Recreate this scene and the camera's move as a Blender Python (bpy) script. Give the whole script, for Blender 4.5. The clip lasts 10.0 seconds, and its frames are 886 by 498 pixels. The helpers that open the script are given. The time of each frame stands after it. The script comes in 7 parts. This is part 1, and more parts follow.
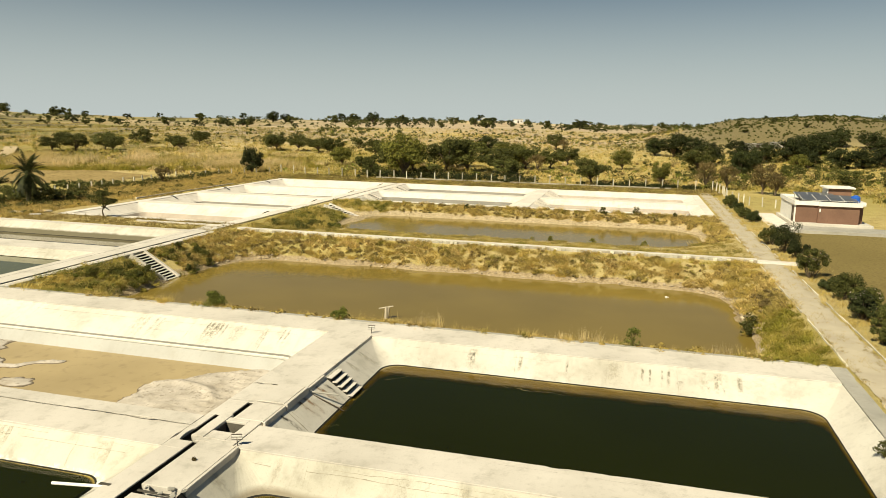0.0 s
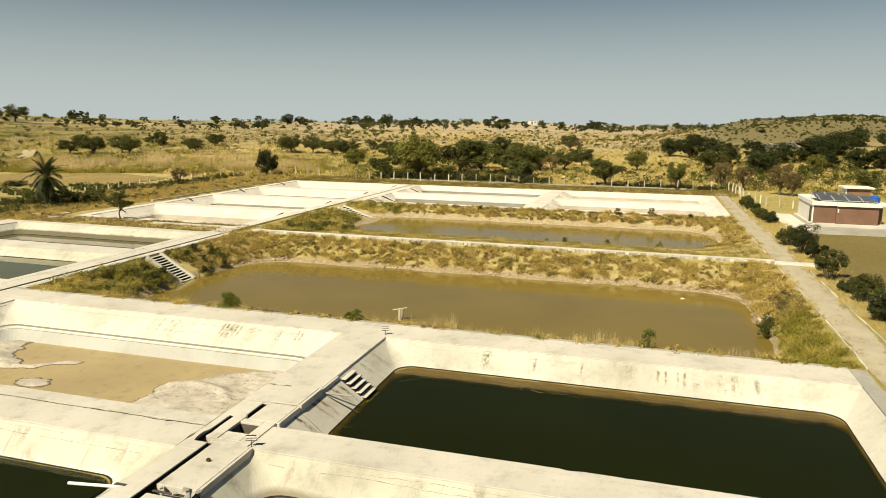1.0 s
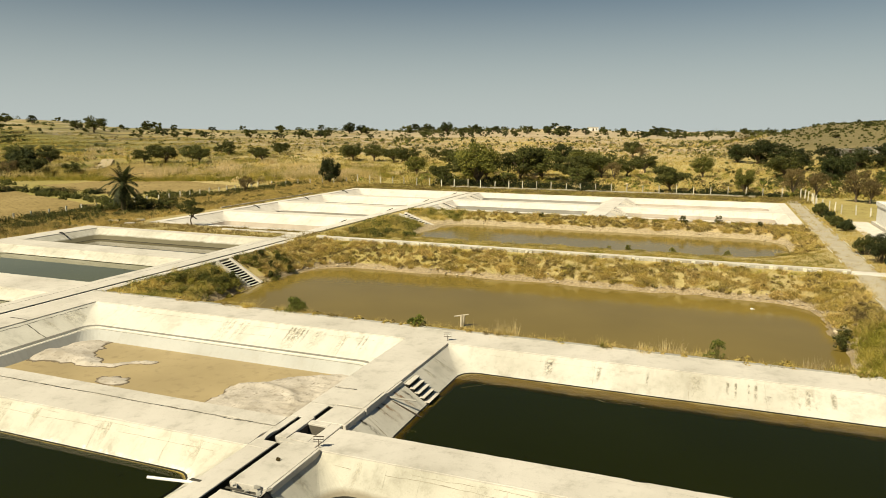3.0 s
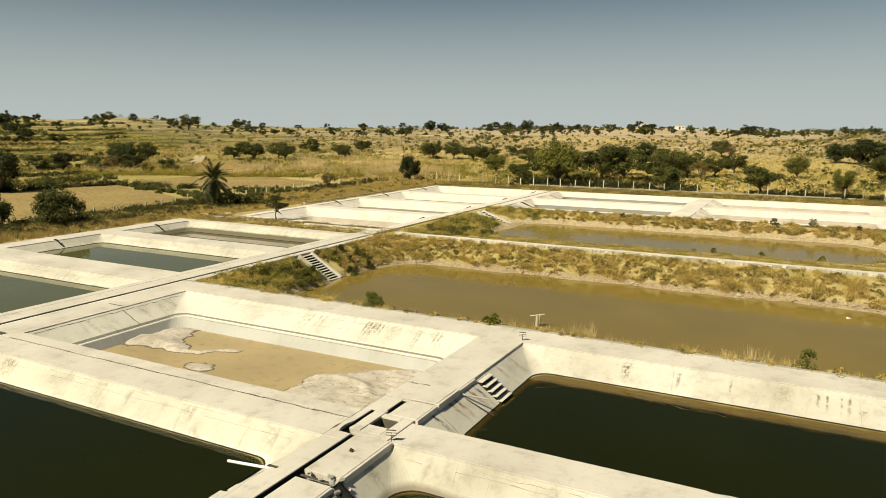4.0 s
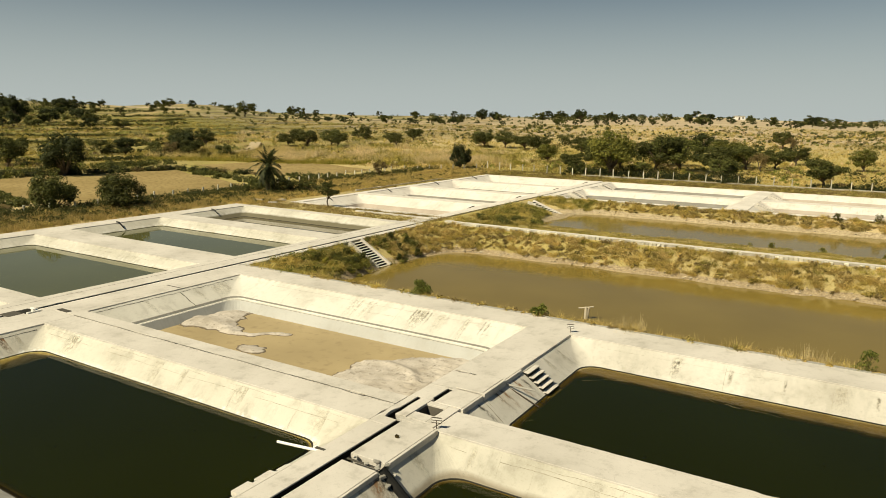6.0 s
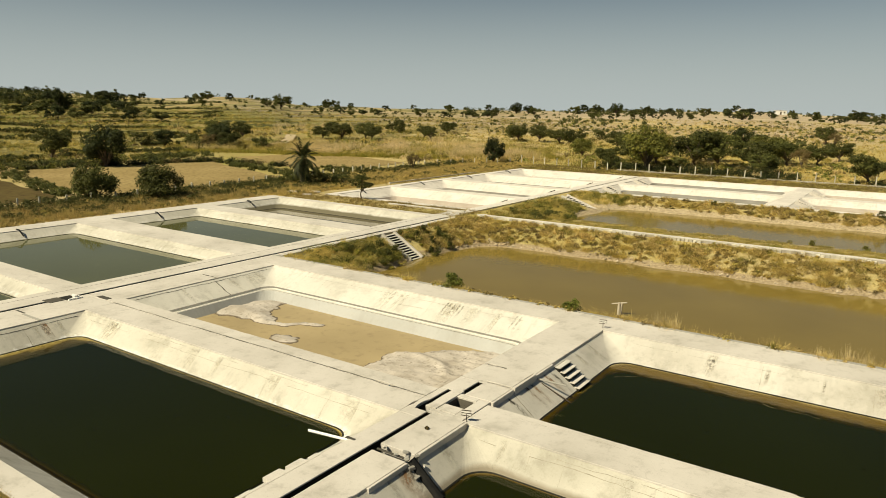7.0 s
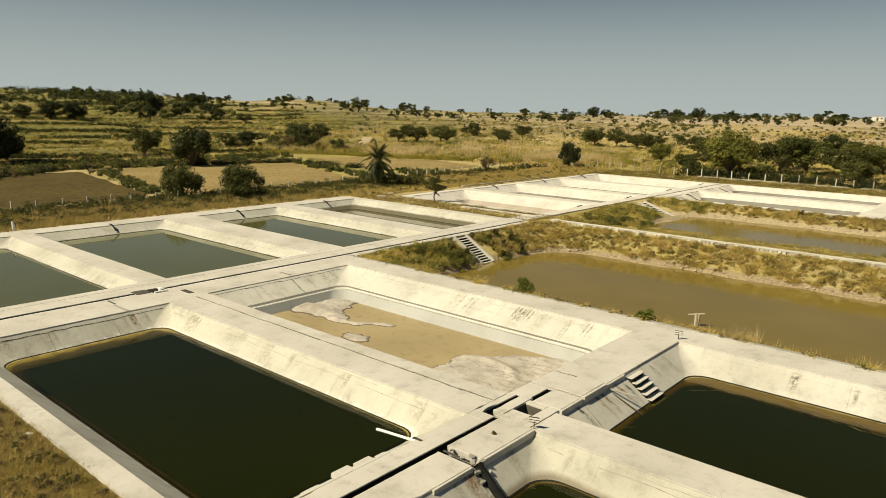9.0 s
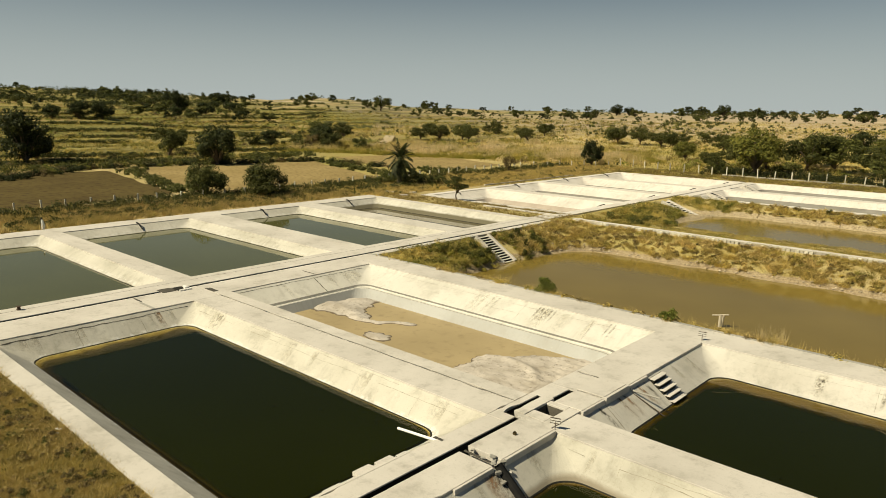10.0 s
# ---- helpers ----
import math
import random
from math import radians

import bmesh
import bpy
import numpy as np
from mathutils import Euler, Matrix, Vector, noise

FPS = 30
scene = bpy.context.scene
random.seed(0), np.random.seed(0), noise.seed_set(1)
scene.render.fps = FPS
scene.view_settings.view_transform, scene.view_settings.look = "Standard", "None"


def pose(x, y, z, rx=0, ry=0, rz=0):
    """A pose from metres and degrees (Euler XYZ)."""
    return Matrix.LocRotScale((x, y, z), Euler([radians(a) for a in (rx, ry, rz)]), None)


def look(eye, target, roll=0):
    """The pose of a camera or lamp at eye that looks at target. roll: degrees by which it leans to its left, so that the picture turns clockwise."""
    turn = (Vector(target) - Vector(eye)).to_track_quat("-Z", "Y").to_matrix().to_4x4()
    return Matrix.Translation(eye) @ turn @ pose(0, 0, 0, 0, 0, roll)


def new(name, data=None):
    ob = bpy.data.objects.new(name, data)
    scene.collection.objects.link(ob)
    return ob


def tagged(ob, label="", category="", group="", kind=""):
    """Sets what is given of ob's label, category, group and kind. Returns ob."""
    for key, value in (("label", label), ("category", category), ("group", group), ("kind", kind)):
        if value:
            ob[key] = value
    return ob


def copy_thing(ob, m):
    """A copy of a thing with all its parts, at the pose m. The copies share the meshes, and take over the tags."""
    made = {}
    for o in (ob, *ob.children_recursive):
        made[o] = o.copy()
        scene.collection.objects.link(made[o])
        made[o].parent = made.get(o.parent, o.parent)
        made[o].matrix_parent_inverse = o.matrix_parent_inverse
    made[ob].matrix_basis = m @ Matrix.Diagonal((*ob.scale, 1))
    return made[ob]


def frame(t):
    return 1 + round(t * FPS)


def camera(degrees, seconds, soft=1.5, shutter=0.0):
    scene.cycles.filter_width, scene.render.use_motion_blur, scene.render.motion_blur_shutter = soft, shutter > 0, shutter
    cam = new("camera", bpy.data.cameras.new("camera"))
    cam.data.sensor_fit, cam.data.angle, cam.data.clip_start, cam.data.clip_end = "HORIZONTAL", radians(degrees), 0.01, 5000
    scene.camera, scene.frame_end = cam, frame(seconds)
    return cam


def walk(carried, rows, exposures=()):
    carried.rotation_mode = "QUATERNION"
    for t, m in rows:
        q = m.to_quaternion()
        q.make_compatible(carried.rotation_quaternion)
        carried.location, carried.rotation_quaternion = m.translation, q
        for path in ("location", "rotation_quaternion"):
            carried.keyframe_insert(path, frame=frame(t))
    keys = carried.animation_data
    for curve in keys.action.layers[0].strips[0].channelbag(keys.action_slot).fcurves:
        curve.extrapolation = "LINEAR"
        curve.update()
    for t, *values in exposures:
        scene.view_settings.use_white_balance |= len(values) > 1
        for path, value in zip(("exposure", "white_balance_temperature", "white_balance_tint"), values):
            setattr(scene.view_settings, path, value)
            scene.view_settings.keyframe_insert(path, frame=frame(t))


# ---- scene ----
cam = camera(64.9, 10.0, soft=0.5)
PATH = [
    (0, (17.187, -24.534, 13.445), (16.674, -22.636, 13.08), 0.9),
    (0.5, (17.151, -24.539, 13.459), (16.613, -22.647, 13.098), 1.0),
    (1, (17.185, -24.447, 13.409), (16.633, -22.559, 13.048), 0.6),
    (1.5, (17.185, -24.463, 13.44), (16.633, -22.574, 13.083), 0.5),
    (2, (17.041, -24.534, 13.447), (16.48, -22.647, 13.094), 0.4),
    (2.5, (16.945, -24.546, 13.431), (16.327, -22.676, 13.086), 0.3),
    (3, (16.98, -24.717, 13.401), (16.268, -22.88, 13.06), 0.1),
    (3.2, (16.980, -24.717, 13.401), (16.199, -22.908, 13.055), 0.22),
    (4.3, (17.075, -24.594, 13.362), (16.141, -22.860, 13.013), 0.15),
    (4.5, (17.075, -24.594, 13.362), (16.128, -22.869, 13.008), 0.2),
    (5, (17.125, -24.638, 13.389), (16.15, -22.932, 13.018), 0.4),
    (5.5, (17.09, -24.634, 13.431), (16.089, -22.944, 13.051), 0.5),
    (5.7, (17.090, -24.634, 13.431), (16.072, -22.955, 13.052), 0.54),
    (6.8, (17.074, -24.577, 13.350), (15.992, -22.942, 12.956), 0.75),
    (7, (17.074, -24.577, 13.35), (15.964, -22.962, 12.952), 0.8),
    (7.5, (17.075, -24.532, 13.369), (15.927, -22.944, 12.968), 1.1),
    (8, (17.04, -24.591, 13.375), (15.852, -23.032, 12.98), 1.2),
    (8.5, (17.092, -24.62, 13.424), (15.859, -23.094, 13.032), 1.2),
    (9, (17.053, -24.542, 13.351), (15.779, -23.051, 12.959), 1.1),
    (9.5, (17.073, -24.512, 13.391), (15.776, -23.041, 12.994), 1.1),
    (10, (17.087, -24.562, 13.444), (15.767, -23.113, 13.046), 0.9),
]
walk(cam, [(t, look(e, g, r)) for t, e, g, r in PATH], [(0, 0.42, 7500, 3.5), (3, 0.35, 7500, 3.5), (7, 0.21, 7500, 3.5), (10, 0.15, 7500, 3.5)])
# ---------- light ----------
SUN = Vector((-0.29, -0.62, 0.73)).normalized()
sky_world = bpy.data.worlds.new("sky")
scene.world = sky_world
sky_world.use_nodes = True
_nt = sky_world.node_tree
_sky = _nt.nodes.new("ShaderNodeTexSky")
_sky.sky_type, _sky.sun_disc = "NISHITA", False
_sky.sun_elevation = math.asin(SUN.z)
_sky.sun_rotation = math.atan2(SUN.x, SUN.y)
_sky.altitude, _sky.air_density, _sky.dust_density, _sky.ozone_density = 300, 1.0, 1.0, 1.0
# pale dust haze that thins out upwards
_co = _nt.nodes.new("ShaderNodeTexCoord")
_se = _nt.nodes.new("ShaderNodeSeparateXYZ")
_nt.links.new(_co.outputs["Generated"], _se.inputs[0])
_up = _nt.nodes.new("ShaderNodeMapRange")
_up.interpolation_type = "SMOOTHSTEP"
for _k, _v in (("From Min", -0.02), ("From Max", 0.26), ("To Min", 0.95), ("To Max", 0.0)):
    _up.inputs[_k].default_value = _v
_nt.links.new(_se.outputs[2], _up.inputs["Value"])
_hz = _nt.nodes.new("ShaderNodeMix")
_hz.data_type = "RGBA"
_hz.inputs[7].default_value = (5.5, 6.3, 7.1, 1)
_nt.links.new(_up.outputs[0], _hz.inputs["Factor"])
_dim = _nt.nodes.new("ShaderNodeMix")
_dim.data_type, _dim.blend_type = "RGBA", "MULTIPLY"
_dim.inputs["Factor"].default_value = 1.0
_dim.inputs[7].default_value = (0.258, 0.36, 0.45, 1)
_nt.links.new(_sky.outputs[0], _dim.inputs[6])
_nt.links.new(_dim.outputs[2], _hz.inputs[6])
_nt.links.new(_hz.outputs[2], _nt.nodes["Background"].inputs[0])
_nt.nodes["Background"].inputs[1].default_value = 0.07
sun = new("sun", bpy.data.lights.new("sun", "SUN"))
sun.data.energy, sun.data.angle, sun.data.color = 5.0, radians(0.53), (1.0, 0.93, 0.80)
sun.matrix_world = look(SUN * 100, (0, 0, 0))


# ---------- materials ----------
def node_mat(name):
    m = bpy.data.materials.new(name)
    m.use_nodes = True
    return m, m.node_tree, m.node_tree.nodes["Principled BSDF"]


def add(nt, kind, **values):
    n = nt.nodes.new("ShaderNode" + kind)
    for k, v in values.items():
        n.inputs[k].default_value = v
    return n


def mixed(nt, fac, a, b):
    """A colour mix; fac, a and b are sockets or values."""
    n = nt.nodes.new("ShaderNodeMix")
    n.data_type = "RGBA"
    for socket, v in ((n.inputs["Factor"], fac), (n.inputs[6], a), (n.inputs[7], b)):
        if isinstance(v, bpy.types.NodeSocket):
            nt.links.new(v, socket)
        elif socket.type == "RGBA":
            socket.default_value = (*v, 1)
        else:
            socket.default_value = v
    return n.outputs[2]


def noise_at(nt, scale, detail=4.0, stretch=(1, 1, 1), rough=0.55):
    g = add(nt, "NewGeometry")
    mp = add(nt, "Mapping", Scale=stretch)
    nt.links.new(g.outputs["Position"], mp.inputs["Vector"])
    n = add(nt, "TexNoise", Scale=scale, Detail=detail, Roughness=rough)
    nt.links.new(mp.outputs[0], n.inputs["Vector"])
    return n.outputs["Fac"]


def ramped(nt, fac, lo, hi, to=(0.0, 1.0)):
    n = add(nt, "MapRange")
    n.inputs["From Min"].default_value, n.inputs["From Max"].default_value = lo, hi
    n.inputs["To Min"].default_value, n.inputs["To Max"].default_value = to
    nt.links.new(fac, n.inputs["Value"])
    return n.outputs[0]


def bumped(nt, bsdf, fac, strength, distance=0.05):
    b = add(nt, "Bump", Strength=strength, Distance=distance)
    nt.links.new(fac, b.inputs["Height"])
    nt.links.new(b.outputs[0], bsdf.inputs["Normal"])


def surface(name, a, b, c=None, big=0.35, fine=6.0, rough=0.9, bump=0.25, vary="", spec=0.25, metal=0.0, spots=(0.55, 0.75)):
    """Two tones in large patches, a third in fine spots, fine relief; vary: tint by object or by island."""
    m, nt, bsdf = node_mat(name)
    n1, n2 = noise_at(nt, big, 5), noise_at(nt, fine, 6)
    col = mixed(nt, ramped(nt, n1, 0.35, 0.68), a, b)
    if c:
        col = mixed(nt, ramped(nt, n2, spots[0], spots[1]), col, c)
    if vary:
        r = add(nt, "ObjectInfo").outputs["Random"] if vary == "object" else add(nt, "NewGeometry").outputs["Random Per Island"]
        hv = add(nt, "HueSaturation")
        nt.links.new(ramped(nt, r, 0, 1, (0.72, 1.25)), hv.inputs["Value"])
        nt.links.new(col, hv.inputs["Color"])
        col = hv.outputs[0]
    nt.links.new(col, bsdf.inputs["Base Color"])
    bsdf.inputs["Roughness"].default_value, bsdf.inputs["Metallic"].default_value = rough, metal
    bsdf.inputs["Specular IOR Level"].default_value = spec
    if bump:
        bumped(nt, bsdf, n2, bump)
    return m


def concrete_mat(name, pale, warm, stain, streaks=0.5, tide=None, salt=0.0, wet=(0.215, 0.172, 0.008)):
    """Weathered cement: pale and warm patches, dark stains, run-off streaks down the slopes, fine pitting."""
    m, nt, bsdf = node_mat(name)
    col = mixed(nt, ramped(nt, noise_at(nt, 0.22, 6), 0.38, 0.66), pale, warm)
    col = mixed(nt, ramped(nt, noise_at(nt, 0.9, 8, rough=0.7), 0.54, 0.80, (0, 0.36)), col, stain)
    g = add(nt, "NewGeometry")
    sep = add(nt, "SeparateXYZ")
    nt.links.new(g.outputs["True Normal"], sep.inputs[0])
    for axis, stretch in ((1, (2.6, 0.5, 0.3)), (0, (0.5, 2.6, 0.3))):
        ab = add(nt, "Math")
        ab.operation = "ABSOLUTE"
        nt.links.new(sep.outputs[axis], ab.inputs[0])
        mul = add(nt, "Math")
        mul.operation = "MULTIPLY"
        nt.links.new(ramped(nt, ab.outputs[0], 0.12, 0.4), mul.inputs[0])
        nt.links.new(ramped(nt, noise_at(nt, 1.0, 5, stretch, 0.6), 0.50, 0.74, (0, streaks)), mul.inputs[1])
        here = add(nt, "Math")
        here.operation = "MULTIPLY"
        nt.links.new(mul.outputs[0], here.inputs[0])
        nt.links.new(ramped(nt, noise_at(nt, 0.28, 3), 0.42, 0.62), here.inputs[1])
        col = mixed(nt, here.outputs[0], col, stain)
    # blotchy grime of hand size and dark pitting
    col = mixed(nt, ramped(nt, noise_at(nt, 2.2, 9, rough=0.78), 0.53, 0.70, (0, 0.30)), col, tuple(v * 1.1 for v in stain))
    col = mixed(nt, ramped(nt, noise_at(nt, 0.45, 9, (1, 1, 1), 0.75), 0.52, 0.62, (0, 0.20)), col, tuple(v * 1.35 for v in stain))
    fine = noise_at(nt, 14, 8, rough=0.7)
    col = mixed(nt, ramped(nt, fine, 0.58, 0.76, (0, 0.5)), col, tuple(v * 0.8 for v in stain))
    # hairline cracks that come and go
    warp = add(nt, "TexNoise", Scale=1.3, Detail=4.0)
    nt.links.new(g.outputs["Position"], warp.inputs["Vector"])
    bent = nt.nodes.new("ShaderNodeVectorMath")
    bent.operation = "MULTIPLY_ADD"
    bent.inputs[1].default_value = (1.1, 1.1, 1.1)
    nt.links.new(warp.outputs["Color"], bent.inputs[0])
    nt.links.new(g.outputs["Position"], bent.inputs[2])
    cell = nt.nodes.new("ShaderNodeTexVoronoi")
    cell.feature = "DISTANCE_TO_EDGE"
    cell.inputs["Scale"].default_value = 0.30
    nt.links.new(bent.outputs[0], cell.inputs["Vector"])
    gap = add(nt, "Math")
    gap.operation = "MULTIPLY"
    nt.links.new(ramped(nt, cell.outputs["Distance"], 0.006, 0.001), gap.inputs[0])
    nt.links.new(ramped(nt, noise_at(nt, 0.16, 3), 0.58, 0.68, (0, 0.2)), gap.inputs[1])
    col = mixed(nt, gap.outputs[0], col, tuple(v * 0.45 for v in stain))
    # pale lime and grey dust in small flecks
    col = mixed(nt, ramped(nt, noise_at(nt, 5.0, 6, rough=0.8), 0.62, 0.70, (0, 0.5)), col, tuple(min(0.75, v * 1.2) for v in pale))
    if tide:
        # waterline algae band; the default golden wet tone paints in the slope's reflection
        high = add(nt, "SeparateXYZ")
        nt.links.new(g.outputs["Position"], high.inputs[0])
        wob = add(nt, "Math")
        wob.operation = "MULTIPLY_ADD"
        wob.inputs[1].default_value = 0.22
        nt.links.new(noise_at(nt, 0.7, 5), wob.inputs[0])
        nt.links.new(high.outputs[2], wob.inputs[2])
        col = mixed(nt, ramped(nt, wob.outputs[0], tide[0] + 0.11, tide[1] + 0.11, (0.96, 0)), col, wet)
        if salt:
            # broken white crust just above the band
            rim = add(nt, "Math")
            rim.operation = "MULTIPLY"
            band = add(nt, "Math")
            band.operation = "MULTIPLY"
            nt.links.new(ramped(nt, wob.outputs[0], tide[1] + 0.36, tide[1] + 0.22), band.inputs[0])
            nt.links.new(ramped(nt, high.outputs[2], tide[0] + 0.03, tide[0] + 0.06), band.inputs[1])
            nt.links.new(band.outputs[0], rim.inputs[0])
            nt.links.new(ramped(nt, noise_at(nt, 2.4, 8, (1, 1, 0.6), 0.75), 0.49, 0.57, (0, salt)), rim.inputs[1])
            col = mixed(nt, rim.outputs[0], col, (0.78, 0.77, 0.72))
    nt.links.new(col, bsdf.inputs["Base Color"])
    bsdf.inputs["Roughness"].default_value = 0.9
    bsdf.inputs["Specular IOR Level"].default_value = 0.2
    bumped(nt, bsdf, fine, 0.35, 0.03)
    return m


def water_mat(name, tint, clear=0.0, ripple=0.06, scale=1.5, rough=0.04):
    """Turbid water: a body colour under a glossy surface; clear: how much of the bed close under it shows."""
    m, nt, bsdf = node_mat(name)
    n = noise_at(nt, scale, 3)
    col = mixed(nt, ramped(nt, noise_at(nt, 0.08, 4), 0.35, 0.65), tint, tuple(v * 1.18 for v in tint))
    nt.links.new(col, bsdf.inputs["Base Color"])
    bsdf.inputs["Roughness"].default_value = rough
    bsdf.inputs["IOR"].default_value = 1.33
    bumped(nt, bsdf, n, ripple, 0.02)
    if clear:
        out = nt.nodes["Material Output"]
        tr = add(nt, "BsdfTransparent")
        tr.inputs[0].default_value = (0.76, 0.70, 0.42, 1)
        gl = add(nt, "BsdfGlossy", Roughness=rough)
        fr = add(nt, "Fresnel", IOR=1.22)
        surf = add(nt, "MixShader")
        nt.links.new(fr.outputs[0], surf.inputs[0])
        nt.links.new(tr.outputs[0], surf.inputs[1])
        nt.links.new(gl.outputs[0], surf.inputs[2])
        both = add(nt, "MixShader", Fac=clear)
        nt.links.new(bsdf.outputs[0], both.inputs[1])
        nt.links.new(surf.outputs[0], both.inputs[2])
        nt.links.new(both.outputs[0], out.inputs[0])
    return m


def murk_mat(name, body):
    """Turbid water that is clear along its margin, where the bed shows, and thick further in, with a ragged edge between."""
    m, nt, bsdf = node_mat(name)
    col = mixed(nt, ramped(nt, noise_at(nt, 0.08, 4), 0.35, 0.65), body, tuple(v * 1.2 for v in body))
    nt.links.new(col, bsdf.inputs["Base Color"])
    bsdf.inputs["Roughness"].default_value, bsdf.inputs["Specular IOR Level"].default_value = 1.0, 0.0
    inward = nt.nodes.new("ShaderNodeAttribute")
    inward.attribute_name = "inward"
    sway = add(nt, "Math")
    sway.operation = "MULTIPLY_ADD"
    sway.inputs[1].default_value = 0.7
    nt.links.new(noise_at(nt, 0.9, 6, rough=0.6), sway.inputs[0])
    nt.links.new(inward.outputs["Fac"], sway.inputs[2])
    clear = add(nt, "BsdfTransparent", Color=(0.86, 0.80, 0.58, 1))
    both = add(nt, "MixShader")
    nt.links.new(ramped(nt, sway.outputs[0], 0.72, 1.25), both.inputs[0])
    nt.links.new(clear.outputs[0], both.inputs[1])
    nt.links.new(bsdf.outputs[0], both.inputs[2])
    nt.links.new(both.outputs[0], nt.nodes["Material Output"].inputs[0])
    return m


def leaf_mat(name, dark, light, dry=None, share=0.0):
    """Leaves or blades: tone by island, patches by place, a little light let through."""
    m, nt, bsdf = node_mat(name)
    r = add(nt, "NewGeometry").outputs["Random Per Island"]
    col = mixed(nt, r, dark, light)
    if dry:
        col = mixed(nt, ramped(nt, noise_at(nt, share or 0.15, 5), 0.42, 0.6), col, dry)
    o = add(nt, "HueSaturation")
    nt.links.new(ramped(nt, add(nt, "ObjectInfo").outputs["Random"], 0, 1, (0.75, 1.25)), o.inputs["Value"])
    nt.links.new(col, o.inputs["Color"])
    nt.links.new(o.outputs[0], bsdf.inputs["Base Color"])
    bsdf.inputs["Roughness"].default_value = 0.65
    bsdf.inputs["Specular IOR Level"].default_value = 0.2
    tl = add(nt, "BsdfTranslucent")
    nt.links.new(o.outputs[0], tl.inputs[0])
    both = add(nt, "MixShader", Fac=0.35)
    nt.links.new(bsdf.outputs[0], both.inputs[1])
    nt.links.new(tl.outputs[0], both.inputs[2])
    nt.links.new(both.outputs[0], nt.nodes["Material Output"].inputs[0])
    return m


CONCRETE = concrete_mat("weathered_concrete", (0.58, 0.55, 0.475), (0.47, 0.44, 0.37), (0.18, 0.165, 0.125), 0.30, (-1.19, -1.13), 0.12)
CRUSTED = concrete_mat("lime_crusted_concrete", (0.58, 0.55, 0.46), (0.47, 0.44, 0.36), (0.18, 0.165, 0.125), 0.30, (-1.26, -1.21), 0.9, (0.075, 0.068, 0.022))
WET_SIDE = concrete_mat("wet_pond_concrete", (0.55, 0.52, 0.435), (0.44, 0.415, 0.34), (0.18, 0.165, 0.125), 0.30, (-1.05, -0.88), 0.0, (0.25, 0.215, 0.155))
GREY_SIDE = concrete_mat("algae_stained_concrete", (0.57, 0.54, 0.455), (0.45, 0.425, 0.35), (0.18, 0.165, 0.125), 0.4, (-0.80, -0.62), 0.2, (0.13, 0.115, 0.07))
TEAL_SIDE = concrete_mat("pond_side_concrete", (0.57, 0.54, 0.455), (0.45, 0.425, 0.35), (0.18, 0.165, 0.125), 0.30, (-0.85, -0.76), 0.3, (0.15, 0.13, 0.06))
LINED = concrete_mat("drained_concrete", (0.66, 0.63, 0.545), (0.56, 0.535, 0.455), (0.24, 0.22, 0.175), 0.35)
DECK = concrete_mat("trodden_concrete", (0.61, 0.57, 0.50), (0.51, 0.475, 0.41), (0.18, 0.165, 0.125), 0.3)
PALE = concrete_mat("dry_pond_concrete", (0.70, 0.655, 0.575), (0.60, 0.555, 0.48), (0.30, 0.265, 0.21), 0.6)
GREY = concrete_mat("grey_concrete", (0.40, 0.38, 0.33), (0.30, 0.29, 0.25), (0.16, 0.15, 0.12), 0.5)
SMOOTH = concrete_mat("smooth_grey_plaster", (0.45, 0.448, 0.415), (0.39, 0.387, 0.355), (0.30, 0.28, 0.24), 0.4)
SILTED = concrete_mat("silted_pond_floor", (0.46, 0.395, 0.325), (0.36, 0.31, 0.25), (0.22, 0.19, 0.15), 0.4)
DUSTY = concrete_mat("dust_grey_concrete", (0.26, 0.245, 0.21), (0.20, 0.19, 0.16), (0.13, 0.12, 0.10), 0.4)
SUMP = surface("dark_sump", (0.13, 0.115, 0.09), (0.085, 0.075, 0.06), (0.05, 0.045, 0.035), 1.5, 8)
JOINT = surface("dark_joint", (0.06, 0.055, 0.045), (0.10, 0.09, 0.07))
ASPHALT = surface("worn_track", (0.47, 0.415, 0.305), (0.39, 0.34, 0.25), (0.27, 0.23, 0.155), 0.45, 2.6, 0.95, spots=(0.64, 0.80))
MUD = surface("wet_mud", (0.42, 0.325, 0.172), (0.35, 0.27, 0.14), (0.27, 0.205, 0.105), 0.22, 1.6, 0.45, 0.06, spec=0.3, spots=(0.55, 0.8))
def crust_mat():
    """Pale dried silt, dark and damp where it meets the mud."""
    m = surface("pale_silt_crust", (0.54, 0.485, 0.41), (0.37, 0.325, 0.26), (0.22, 0.19, 0.145), 0.7, 4, 0.95, 0.9, spots=(0.55, 0.76))
    nt = m.node_tree
    bsdf = next(n for n in nt.nodes if n.type == "BSDF_PRINCIPLED")
    dry = bsdf.inputs["Base Color"].links[0].from_socket
    sep = add(nt, "SeparateXYZ")
    nt.links.new(add(nt, "NewGeometry").outputs["Position"], sep.inputs[0])
    nt.links.new(mixed(nt, ramped(nt, sep.outputs[2], -1.722, -1.700), (0.145, 0.115, 0.078), dry), bsdf.inputs["Base Color"])
    return m


